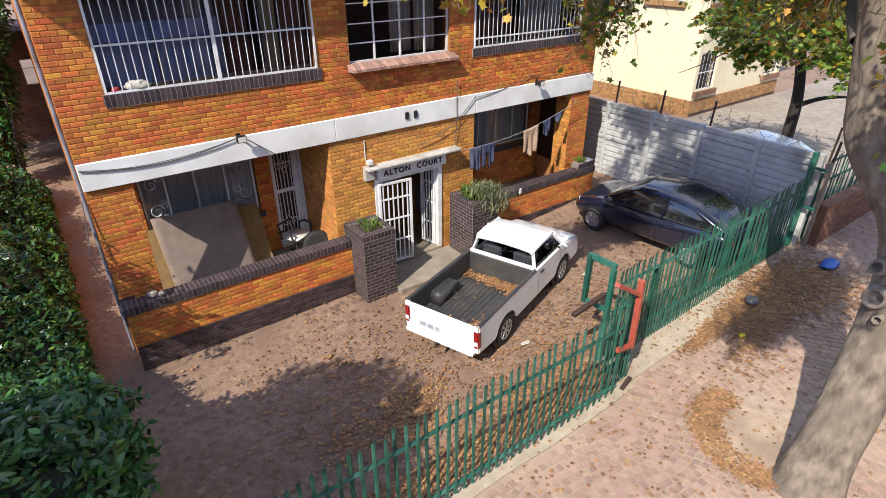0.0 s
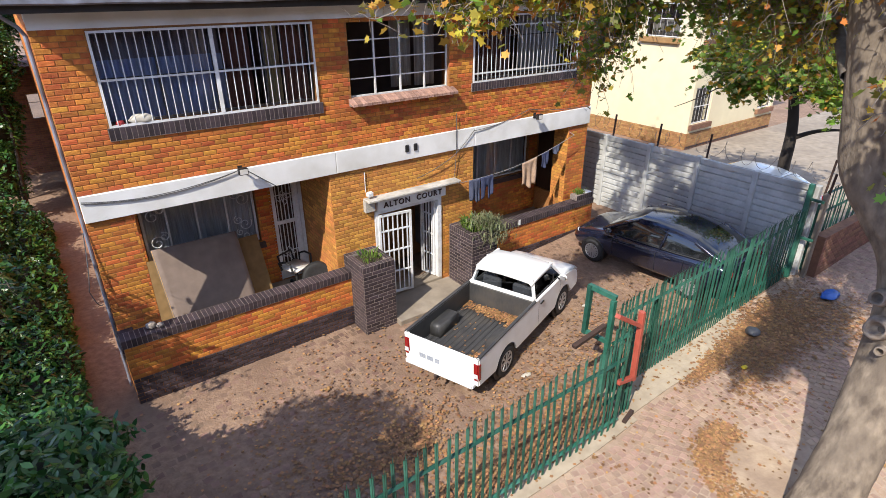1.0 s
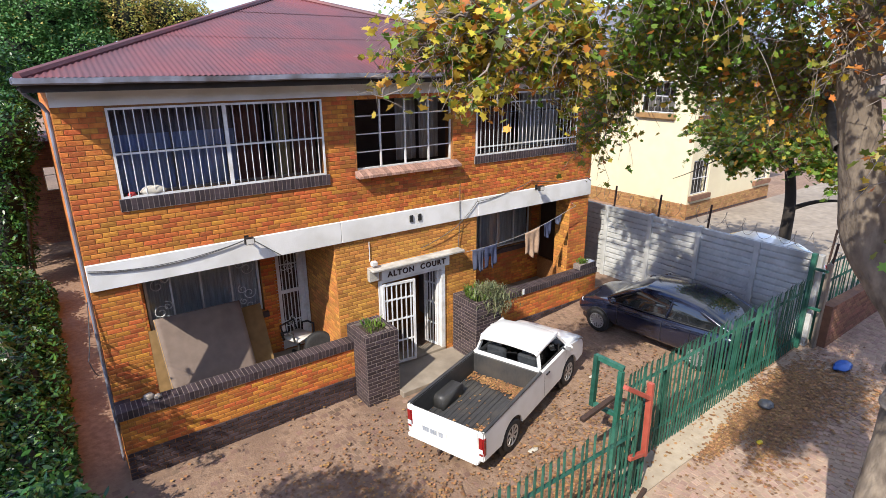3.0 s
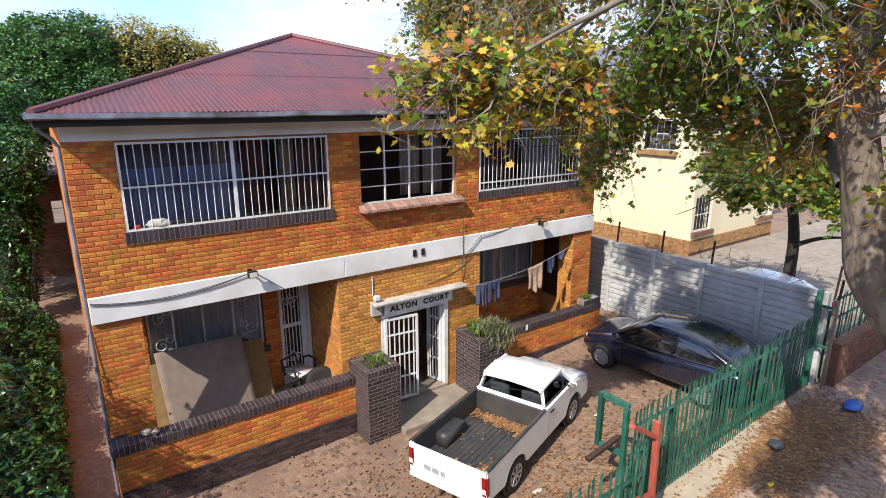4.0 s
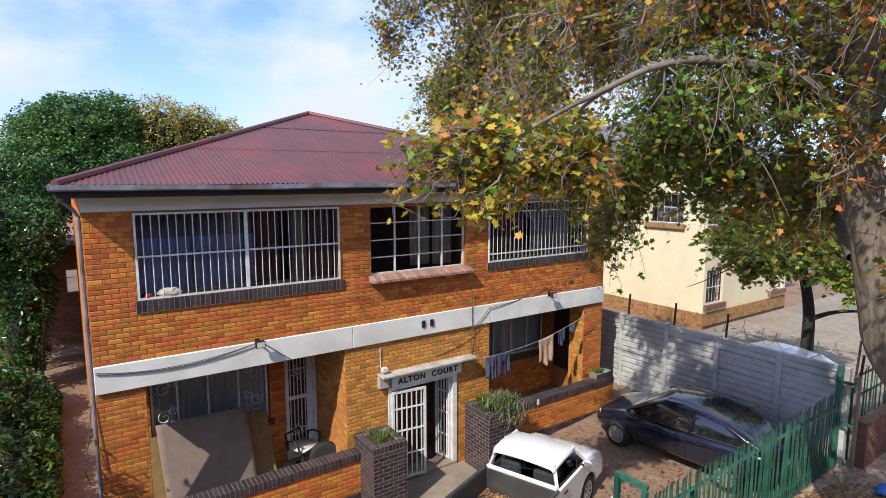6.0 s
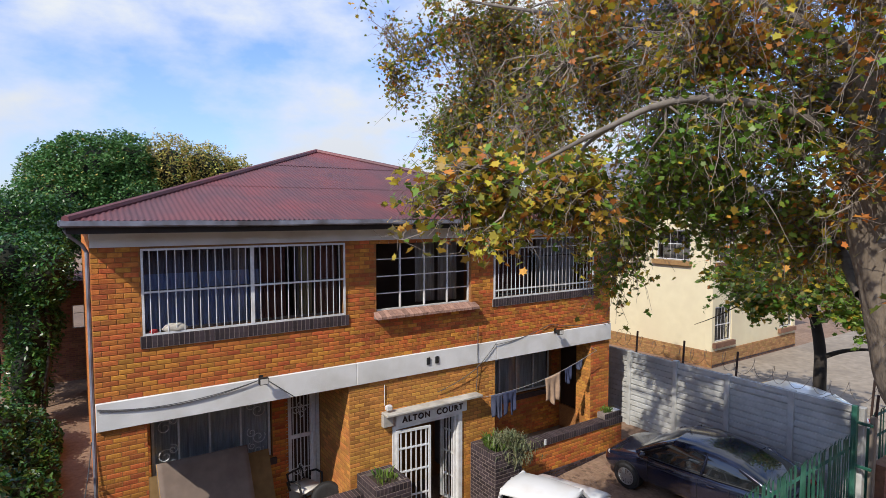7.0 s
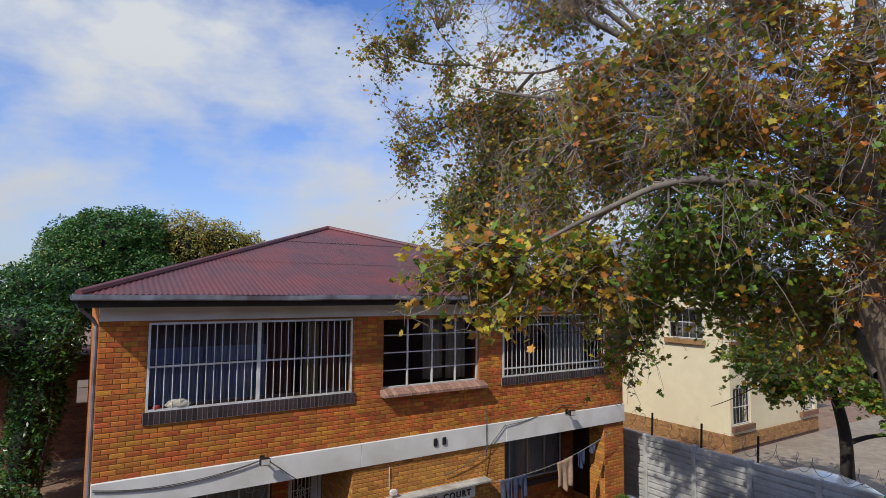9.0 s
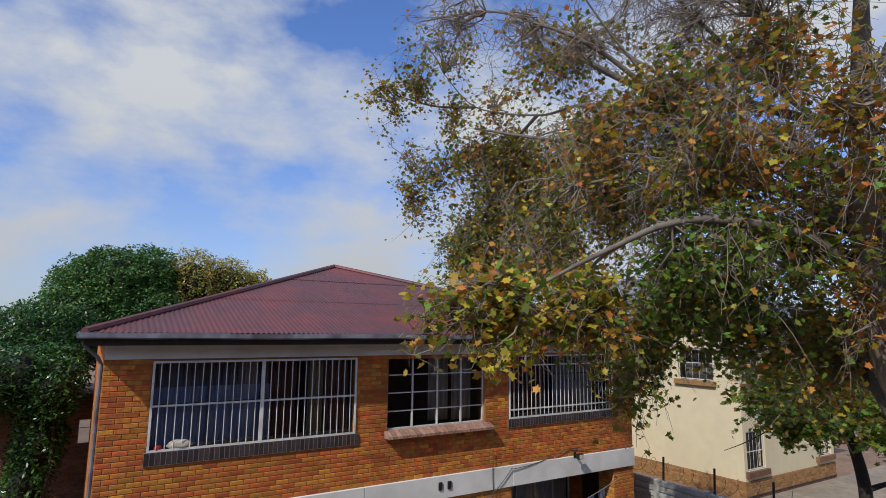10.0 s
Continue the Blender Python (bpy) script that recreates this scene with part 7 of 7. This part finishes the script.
def shell_points(balls, n, lumpy=0.16, inner=0.8):
    """Places in the outer shell of a union of ellipsoids, uneven and with gaps."""
    out = []
    vol = np.array([r[0] * r[1] + r[1] * r[2] + r[0] * r[2] for _, r in balls])
    pick = rng.choice(len(balls), n, p=vol / vol.sum())
    d = rng.normal(size=(n, 3))
    d /= np.linalg.norm(d, axis=1)[:, None]
    for i in range(n):
        c, r = balls[pick[i]]
        v = Vector(d[i])
        k = 1 + lumpy * 2.0 * noise.noise(v * 2.6 + Vector(c) * 1.3) + lumpy * noise.noise(v * 6.1 + Vector(c))
        if noise.noise(v * 4.3 + Vector(c) * 2.1) < -0.42:
            continue
        k *= rng.uniform(inner, 1.04)
        p = np.array(c) + d[i] * np.array(r) * k
        out.append(p)
    P = np.array(out)
    keep = np.ones(len(P), bool)
    for c, r in balls:
        keep &= (((P - np.array(c)) / np.array(r)) ** 2).sum(1) > 0.50
    return P[keep]


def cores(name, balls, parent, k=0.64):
    # near-black lumpy balls stand in for the gloom behind the leaves
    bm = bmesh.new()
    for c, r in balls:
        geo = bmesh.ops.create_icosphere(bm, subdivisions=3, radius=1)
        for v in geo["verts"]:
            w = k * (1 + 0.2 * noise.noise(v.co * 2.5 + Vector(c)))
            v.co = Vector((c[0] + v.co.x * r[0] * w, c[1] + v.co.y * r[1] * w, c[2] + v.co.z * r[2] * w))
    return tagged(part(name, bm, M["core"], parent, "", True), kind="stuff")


def shrub(name, label, cat, balls, n, size, outline, mats, shares, stems, group=""):
    s = empty(name, label, cat, Matrix.Identity(4), group)
    P = shell_points(balls, n)
    for (nm, ma), q in zip(mats, split(P, shares)):
        leaves(nm, q, size, outline, ma, s, "", 0, 0.2)
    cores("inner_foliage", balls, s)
    for a, b, r in stems:
        tubes("stem", [(bend(a, b, 6, 0, .05), r, r * .6)], M["bark_d"], s, 7)
    return s


LM = (("foliage", M["hedge"]), ("young_foliage", M["hedge_new"]))
hy = [-7.6, -6.7, -5.9, -5.0, -4.2, -3.3]
for gi in range(2):
    b = []
    for j, y in enumerate(hy[gi * 3:gi * 3 + 3]):
        ztop = (2.35, 2.5, 2.6, 2.75, 2.5, 2.1)[gi * 3 + j]
        b += [((-0.92 + .10 * math.sin(y * 3), y, ztop - .62), (.66, .72, .62)), ((-1.8, y + .3, ztop - .55), (.8, .75, .65)), ((-1.20, y + .2, 0.75), (.60, .7, .95))]
    shrub("laurel_hedge", "dense glossy dark green laurel hedge beside the yard", "hedge", b, 26000, 0.115, OVAL, LM, (8, 1.6), [((-1.3, hy[gi * 3] + k * .9, -0.2), (-1.25, hy[gi * 3] + k * .9 + .1, 1.6), .035) for k in range(3)], "hedge along the passage")
# low bank of shrubs along the passage, higher away from it
for y in (-2.1, -0.7, 0.8, 2.4, 4.0, 5.8, 7.8):
    dz = .6 if y < -2 else .3 if y < 0 else .16
    b = [((-0.84, y, 0.08 + dz), (.25, .9, .38 + dz * .3)), ((-1.20, y + .2, .26 + dz), (.40, .95, .52)), ((-1.80, y - .1, .55 + dz), (.55, 1.0, .70)), ((-2.6, y + .2, .95 + dz), (.70, 1.0, .95))]
    shrub("low_shrub", "leafy dark green shrub at the foot of the passage", "shrub", b, 7500, 0.12, OVAL, LM, (7, 3), [((-1.4, y - .3, -.2), (-1.4, y, .6), .03), ((-2.0, y + .3, -.2), (-2.0, y + .2, 1.0), .035)], "shrubs along the passage")
sprig = empty("sapling", "leafy sapling standing in the hedge", "sapling", Matrix.Identity(4))
tubes("stem", [(bend((-1.5, -1.05, -.2), (-1.4, -1.0, 2.8), 6, 0, .03), .035, .014)], M["bark_d"], sprig, 6)
ln, q = clump((-1.4, -1.0, 2.4), (-1.4, -1.0, 2.85), (.5, .75, .5), 20, 12, 3.2, .15)
tagged(tubes("twig_mass", ln, M["twig"], sprig, 3), kind="stuff")
leaves("foliage", q, .13, OVAL, M["hedge"], sprig)
for y, z, x in ((10.4, 5.0, -0.95), (12.6, 5.3, -1.0)):
    b = [((x, y, z - .85), (.75, 1.1, .95)), ((x - .25, y + .3, z - 2.3), (.7, 1.0, 1.2)), ((x - .9, y + .4, z - .6), (1.1, 1.2, .95)), ((x - 1.9, y + .2, z - .9), (1.0, 1.2, 1.0)), ((x - .5, y, z - 3.7), (.55, .9, 1.2))]
    shrub("tall_shrub", "tall leafy evergreen shrub at the end of the side passage", "shrub", b, 14000, 0.13, OVAL, LM, (8, 2.2), [((x - .1, y - .5, -.2), (x + .1, y, z - .6), .06), ((x - .3, y + .6, -.2), (x - .2, y + .5, z - 1.), .05)], "shrubs along the passage")

b = [((-3.0, -5.5, 4.7), (1.5, 1.3, 1.1)), ((-3.6, -6.4, 4.2), (1.5, 1.3, 1.2)), ((-2.5, -4.6, 4.0), (.9, .8, .8))]
shrub("garden_tree", "leafy green tree behind the hedge that shades the yard", "tree", b, 16000, 0.13, OVAL, LM, (8, 2), [((-3.6, -5.9, -.2), (-3.4, -5.8, 4.2), .12)])
FG = (("foliage", M["far_green"]), ("yellow_foliage", M["far_yellow"]))
b = [((-0.9, 19.0, 5.6), (1.3, 1.8, 1.3)), ((0.5, 19.6, 7.7), (1.7, 2.2, 1.6)), ((-0.5, 20.0, 7.5), (1.5, 2.0, 1.4)), ((1.9, 19.8, 8.0), (1.1, 2.0, 1.4)), ((-0.6, 18.4, 6.0), (2.2, 1.6, 1.6)), ((1.6, 18.4, 5.8), (1.8, 1.6, 1.7))]
shrub("background_tree", "broad dense green tree behind the house", "tree", b, 75000, 0.135, QUAD, FG, (12, .5), [((-0.8, 19.6, -.2), (-0.6, 19.5, 6.2), .3)])
b = [((3.5, 19.4, 7.9), (1.2, 1.4, 1.5)), ((5.1, 19.8, 8.0), (1.4, 1.4, 1.2)), ((6.5, 20.4, 7.7), (1.0, 1.3, 1.1)), ((4.6, 20.0, 6.6), (2.2, 1.4, 1.4))]
shrub("background_tree", "thin yellowing tree behind the house", "tree", b, 26000, 0.12, QUAD, FG, (1.5, 9), [((4.6, 21.2, -.2), (4.7, 21.1, 7.0), .22)])
b = [((-2.0, 14.4, 5.2), (1.5, 1.5, 1.3)), ((-3.4, 13.5, 4.1), (1.4, 1.6, 1.3)), ((-1.0, 15.2, 5.3), (1.2, 1.2, 1.3))]
shrub("background_tree", "leafy olive-green tree beside the passage", "tree", b, 30000, 0.13, OVAL, LM, (6, 3), [((-2.6, 14.4, -.2), (-2.5, 14.4, 4.6), .15)])

# ---------- cobbles and litter ----------
COB_V = [(-.5, -.5, -1), (.5, -.5, -1), (.5, .5, -1), (-.5, .5, -1), (-.44, -.44, 0), (.44, -.44, 0), (.44, .44, 0), (-.44, .44, 0), (-.49, -.49, -.35), (.49, -.49, -.35), (.49, .49, -.35), (-.49, .49, -.35)]
COB_F = [(4, 5, 6, 7), (8, 9, 5, 4), (9, 10, 6, 5), (10, 11, 7, 6), (11, 8, 4, 7), (0, 1, 9, 8), (1, 2, 10, 9), (2, 3, 11, 10), (3, 0, 8, 11)]


def cobbles(name, label, x0, x1, y0, y1, step, proud, material, near, skip, swirl):
    """Setts in wavering rows; those inside `near` are pieces of their own."""
    base = empty(name, label, "paving", Matrix.Identity(4), kind="structure")
    me = bpy.data.meshes.new("cobble")
    s = step * .97
    me.from_pydata([(a * s, b * s, c * .03) for a, b, c in COB_V], [], COB_F)
    me.materials.append(material)
    V, F, made = [], [], 0
    ny, nx = int((y1 - y0) / step), int((x1 - x0) / step)
    for j in range(ny):
        for i in range(nx):
            x = x0 + (i + .5 + .5 * (j % 2)) * step + random.uniform(-.008, .008)
            y = y0 + (j + .5) * step + swirl * math.sin(x * 2.1) + random.uniform(-.008, .008)
            if skip(x, y) or not (y0 < y < y1):
                continue
            z = gz(x) + proud + random.uniform(-.004, .004)
            rot = random.uniform(-9, 9) + math.degrees(math.atan(swirl * 2.1 * math.cos(x * 2.1)))
            if made < 300 and near[0] < x < near[1] and near[2] < y < near[3]:
                ob = new("cobble", me)
                ob.parent = base
                ob.matrix_basis = pose(x, y, z, random.uniform(-2, 2), random.uniform(-2, 2), rot)
                made += 1
            else:
                o = len(V)
                ca, sa = math.cos(radians(rot)), math.sin(radians(rot))
                k = s * random.uniform(.92, 1.02)
                V += [(x + (a * ca - b * sa) * k, y + (a * sa + b * ca) * k, z + c * .03) for a, b, c in COB_V]
                F += [tuple(q + o for q in f) for f in COB_F]
    tagged(raw("cobble_field", V, F, material, base), kind="stuff")
    return base


PIT = (6.55, -6.95)
M["cobble_yard"] = mat("dusty brown yard setts", (0.29, 0.19, 0.135), (0.21, 0.13, 0.09), 0.9, 7, bump=0.5, bscale=30, vary=0.22, hue=0.012, big=0.4, stain=(0.135, 0.082, 0.058))
M["joint"] = mat("pale sandy jointing", (0.42, 0.32, 0.24), (0.32, 0.235, 0.17), 0.95, 8, bump=0.5, big=0.6, stain=(0.28, 0.19, 0.13))
v, f = [], []
for i in range(200):
    x = -14.1 + i * .2
    v += [(x, -13.0, gz(x) + .006), (x, -5.3 if x < 5.9 else -4.75, gz(x) + .006)]
    if i:
        f.append((2 * i - 2, 2 * i, 2 * i + 1, 2 * i - 1))
tagged(raw("pavement_bed", v, f, M["joint"]), "pale sand bed between the pavement setts", "pavement", kind="structure")
cobbles("pavement", "pinkish-brown granite setts of the pavement", 1.6, 15.0, -9.6, -4.75, 0.108, 0.011, M["cobble"], (4.6, 6.6, -6.6, -5.4), lambda x, y: math.hypot(x - PIT[0], y - PIT[1]) < 0.78 or (5.9 < x < 9.65 and y > -5.24) or (x <= 5.9 and y > -5.38), 0.14)
cobbles("yard_paving", "worn brown setts of the front yard under dust", -0.3, 11.2, -5.04, -0.40, 0.125, -0.0055, M["cobble_yard"], (1.0, 3.0, -4.6, -2.2), lambda x, y: (3.8 < x < 6.98 and y > -1.0), 0.06)
M["sand"] = mat("sandy tree pit", (0.46, 0.35, 0.24), (0.36, 0.26, 0.175), 0.95, 6, bump=0.5, big=1.5, stain=(0.28, 0.20, 0.14))
v = [(PIT[0], PIT[1], gz(PIT[0]) + .03)]
for k in range(28):
    a = 2 * math.pi * k / 28
    r = .82 + .06 * math.sin(3 * a)
    v.append((PIT[0] + r * math.cos(a), PIT[1] + r * math.sin(a), gz(PIT[0]) + .012))
tagged(raw("tree_pit", v, [(0, 1 + k, 1 + (k + 1) % 28) for k in range(28)], M["sand"]), "bare sandy pit round the tree trunk", "tree pit", kind="structure")

LIT = [mat("fallen orange leaves", (0.36, 0.195, 0.08), (0.25, 0.125, 0.05), 0.8, 2, vary=0.35, hue=0.015), mat("fallen brown leaves", (0.25, 0.135, 0.065), (0.17, 0.09, 0.045), 0.85, 2, vary=0.35, hue=0.012)]


def litter(name, label, spots, size=.050, z=None):
    """Drifts of dry leaves: (x, y, spread x, spread y, angle, count)."""
    P = []
    for x, y, sx, sy, ang, n in spots:
        n = int(n * 2.2)
        a = rng.normal(size=(n, 2)) * (sx, sy)
        c, s = math.cos(radians(ang)), math.sin(radians(ang))
        q = np.stack((x + a[:, 0] * c - a[:, 1] * s, y + a[:, 0] * s + a[:, 1] * c), 1)
        P.append(q)
    P = np.concatenate(P)
    zz = np.array([(gz(px) if z is None else z) for px, py in P]) + rng.uniform(.022, .044, len(P))
    P = np.column_stack((P, zz))
    top = empty(name, label, "leaf litter", Matrix.Identity(4), kind="stuff")
    for i, q in enumerate(split(P, (3, 2))):
        leaves(("orange_leaves", "brown_leaves")[i], q, size, STAR, LIT[i], top, "", 1.2, 0)


ring = []
for k in range(16):
    a = radians(75 + k * 9)
    ring.append((PIT[0] + .74 * math.cos(a), PIT[1] + .74 * math.sin(a), .09, .09, 0, 130))
litter("leaf_litter", "dry orange leaves in a ring round the tree pit", ring)
litter("leaf_litter", "dry orange leaves drifted along the concrete strip", [(7.4 + .3 * k, -5.30 + .02 * k, .16, .08, 0, 60 + 40 * k) for k in range(8)] + [(9.6, -5.5, .7, .30, 0, 1500), (9.9, -5.15, .7, .2, 0, 500), (10.6, -6.0, .5, .4, 0, 450), (8.6, -5.75, .6, .15, 10, 420), (8.4, -7.8, .5, .4, 0, 90), (9.2, -8.0, .3, .3, 0, 60)])
litter("leaf_litter", "dry leaves scattered over the yard", [(2.9, -4.0, .4, .25, 10, 170), (2.1, -3.6, .25, .2, 0, 80), (4.2, -4.3, .6, .3, 0, 200), (5.2, -4.4, .5, .25, 0, 200), (6.6, -4.3, .8, .3, 0, 160), (7.4, -3.9, .8, .4, 0, 120), (5.5, -3.7, .5, .3, 0, 90), (2.5, -4.85, 1.2, .12, 0, 150), (3.5, -2.2, 1.5, 1.0, 0, 420), (6.8, -3.4, 1.5, .6, 0, 420), (2.2, -3.2, .9, .7, 0, 300), (8.0, -4.5, 1.2, .25, 0, 150), (3.4, -4.78, .9, .14, 0, 700), (1.8, -4.75, .6, .12, 0, 300), (4.8, -4.7, .6, .2, 0, 300), (6.0, -6.2, 3.0, .8, 0, 420), (3.0, -3.6, .35, .22, 20, 260)])

# leaves in the truck bed, lying on its floor
bed = []
for X, Y, sx, sy, n in ((1.92, 0.05, .08, .40, 620), (1.62, -.50, .22, .07, 320), (.32, -.44, .15, .12, 420), (1.9, -.3, .1, .2, 250), (.9, -.1, .5, .3, 40)):
    for _ in range(n):
        x, y = min(2.05, max(.1, X + random.gauss(0, sx))), min(.66, max(-.66, Y + random.gauss(0, sy)))
        bed.append(TRUCK @ Vector((x, y, .562 + random.uniform(0, .03))))
top = empty("leaf_litter", "dry orange leaves lying in the truck bed", "leaf litter", Matrix.Identity(4), kind="stuff")
leaves("orange_leaves", bed, .040, STAR, LIT[0], top, "", .6, 0)

# ---------- odds and ends on the pavement ----------
M["blue"] = mat("blue plastic sheet", (0.03, 0.13, 0.48), (0.025, 0.10, 0.36), 0.4, 6)
M["grey_bag"] = mat("translucent grey plastic bag", (0.13, 0.13, 0.13), (0.09, 0.09, 0.095), 0.5, 6)
M["yellow"] = mat("yellow wrapper", (0.75, 0.55, 0.02), (0.6, 0.42, 0.02), 0.5, 6)
lump("plastic_bag", (11.35, -5.62, gz(11.3) + .075), (.26, .14, .05), M["blue"], "crumpled blue plastic bag on the pavement", "bag", seed=12)
lump("plastic_bag", (9.15, -5.30, gz(9.1) + .09), (.13, .12, .07), M["grey_bag"], "crumpled grey plastic bag on the kerb strip", "bag", seed=15)
lump("wrapper", (8.2, -5.68, gz(8.2) + .05), (.07, .04, .02), M["yellow"], "small yellow wrapper on the pavement", "wrapper", seed=17)
lump("paper", (7.75, -2.75, gz(7.7) + .025), (.14, .04, .015), M["cloth_w"], "torn white paper on the yard", "paper", seed=21)
lump("paper", (5.35, -3.55, gz(5.3) + .02), (.10, .05, .012), M["cloth_w"], "flattened pale paper on the yard", "paper", seed=22)

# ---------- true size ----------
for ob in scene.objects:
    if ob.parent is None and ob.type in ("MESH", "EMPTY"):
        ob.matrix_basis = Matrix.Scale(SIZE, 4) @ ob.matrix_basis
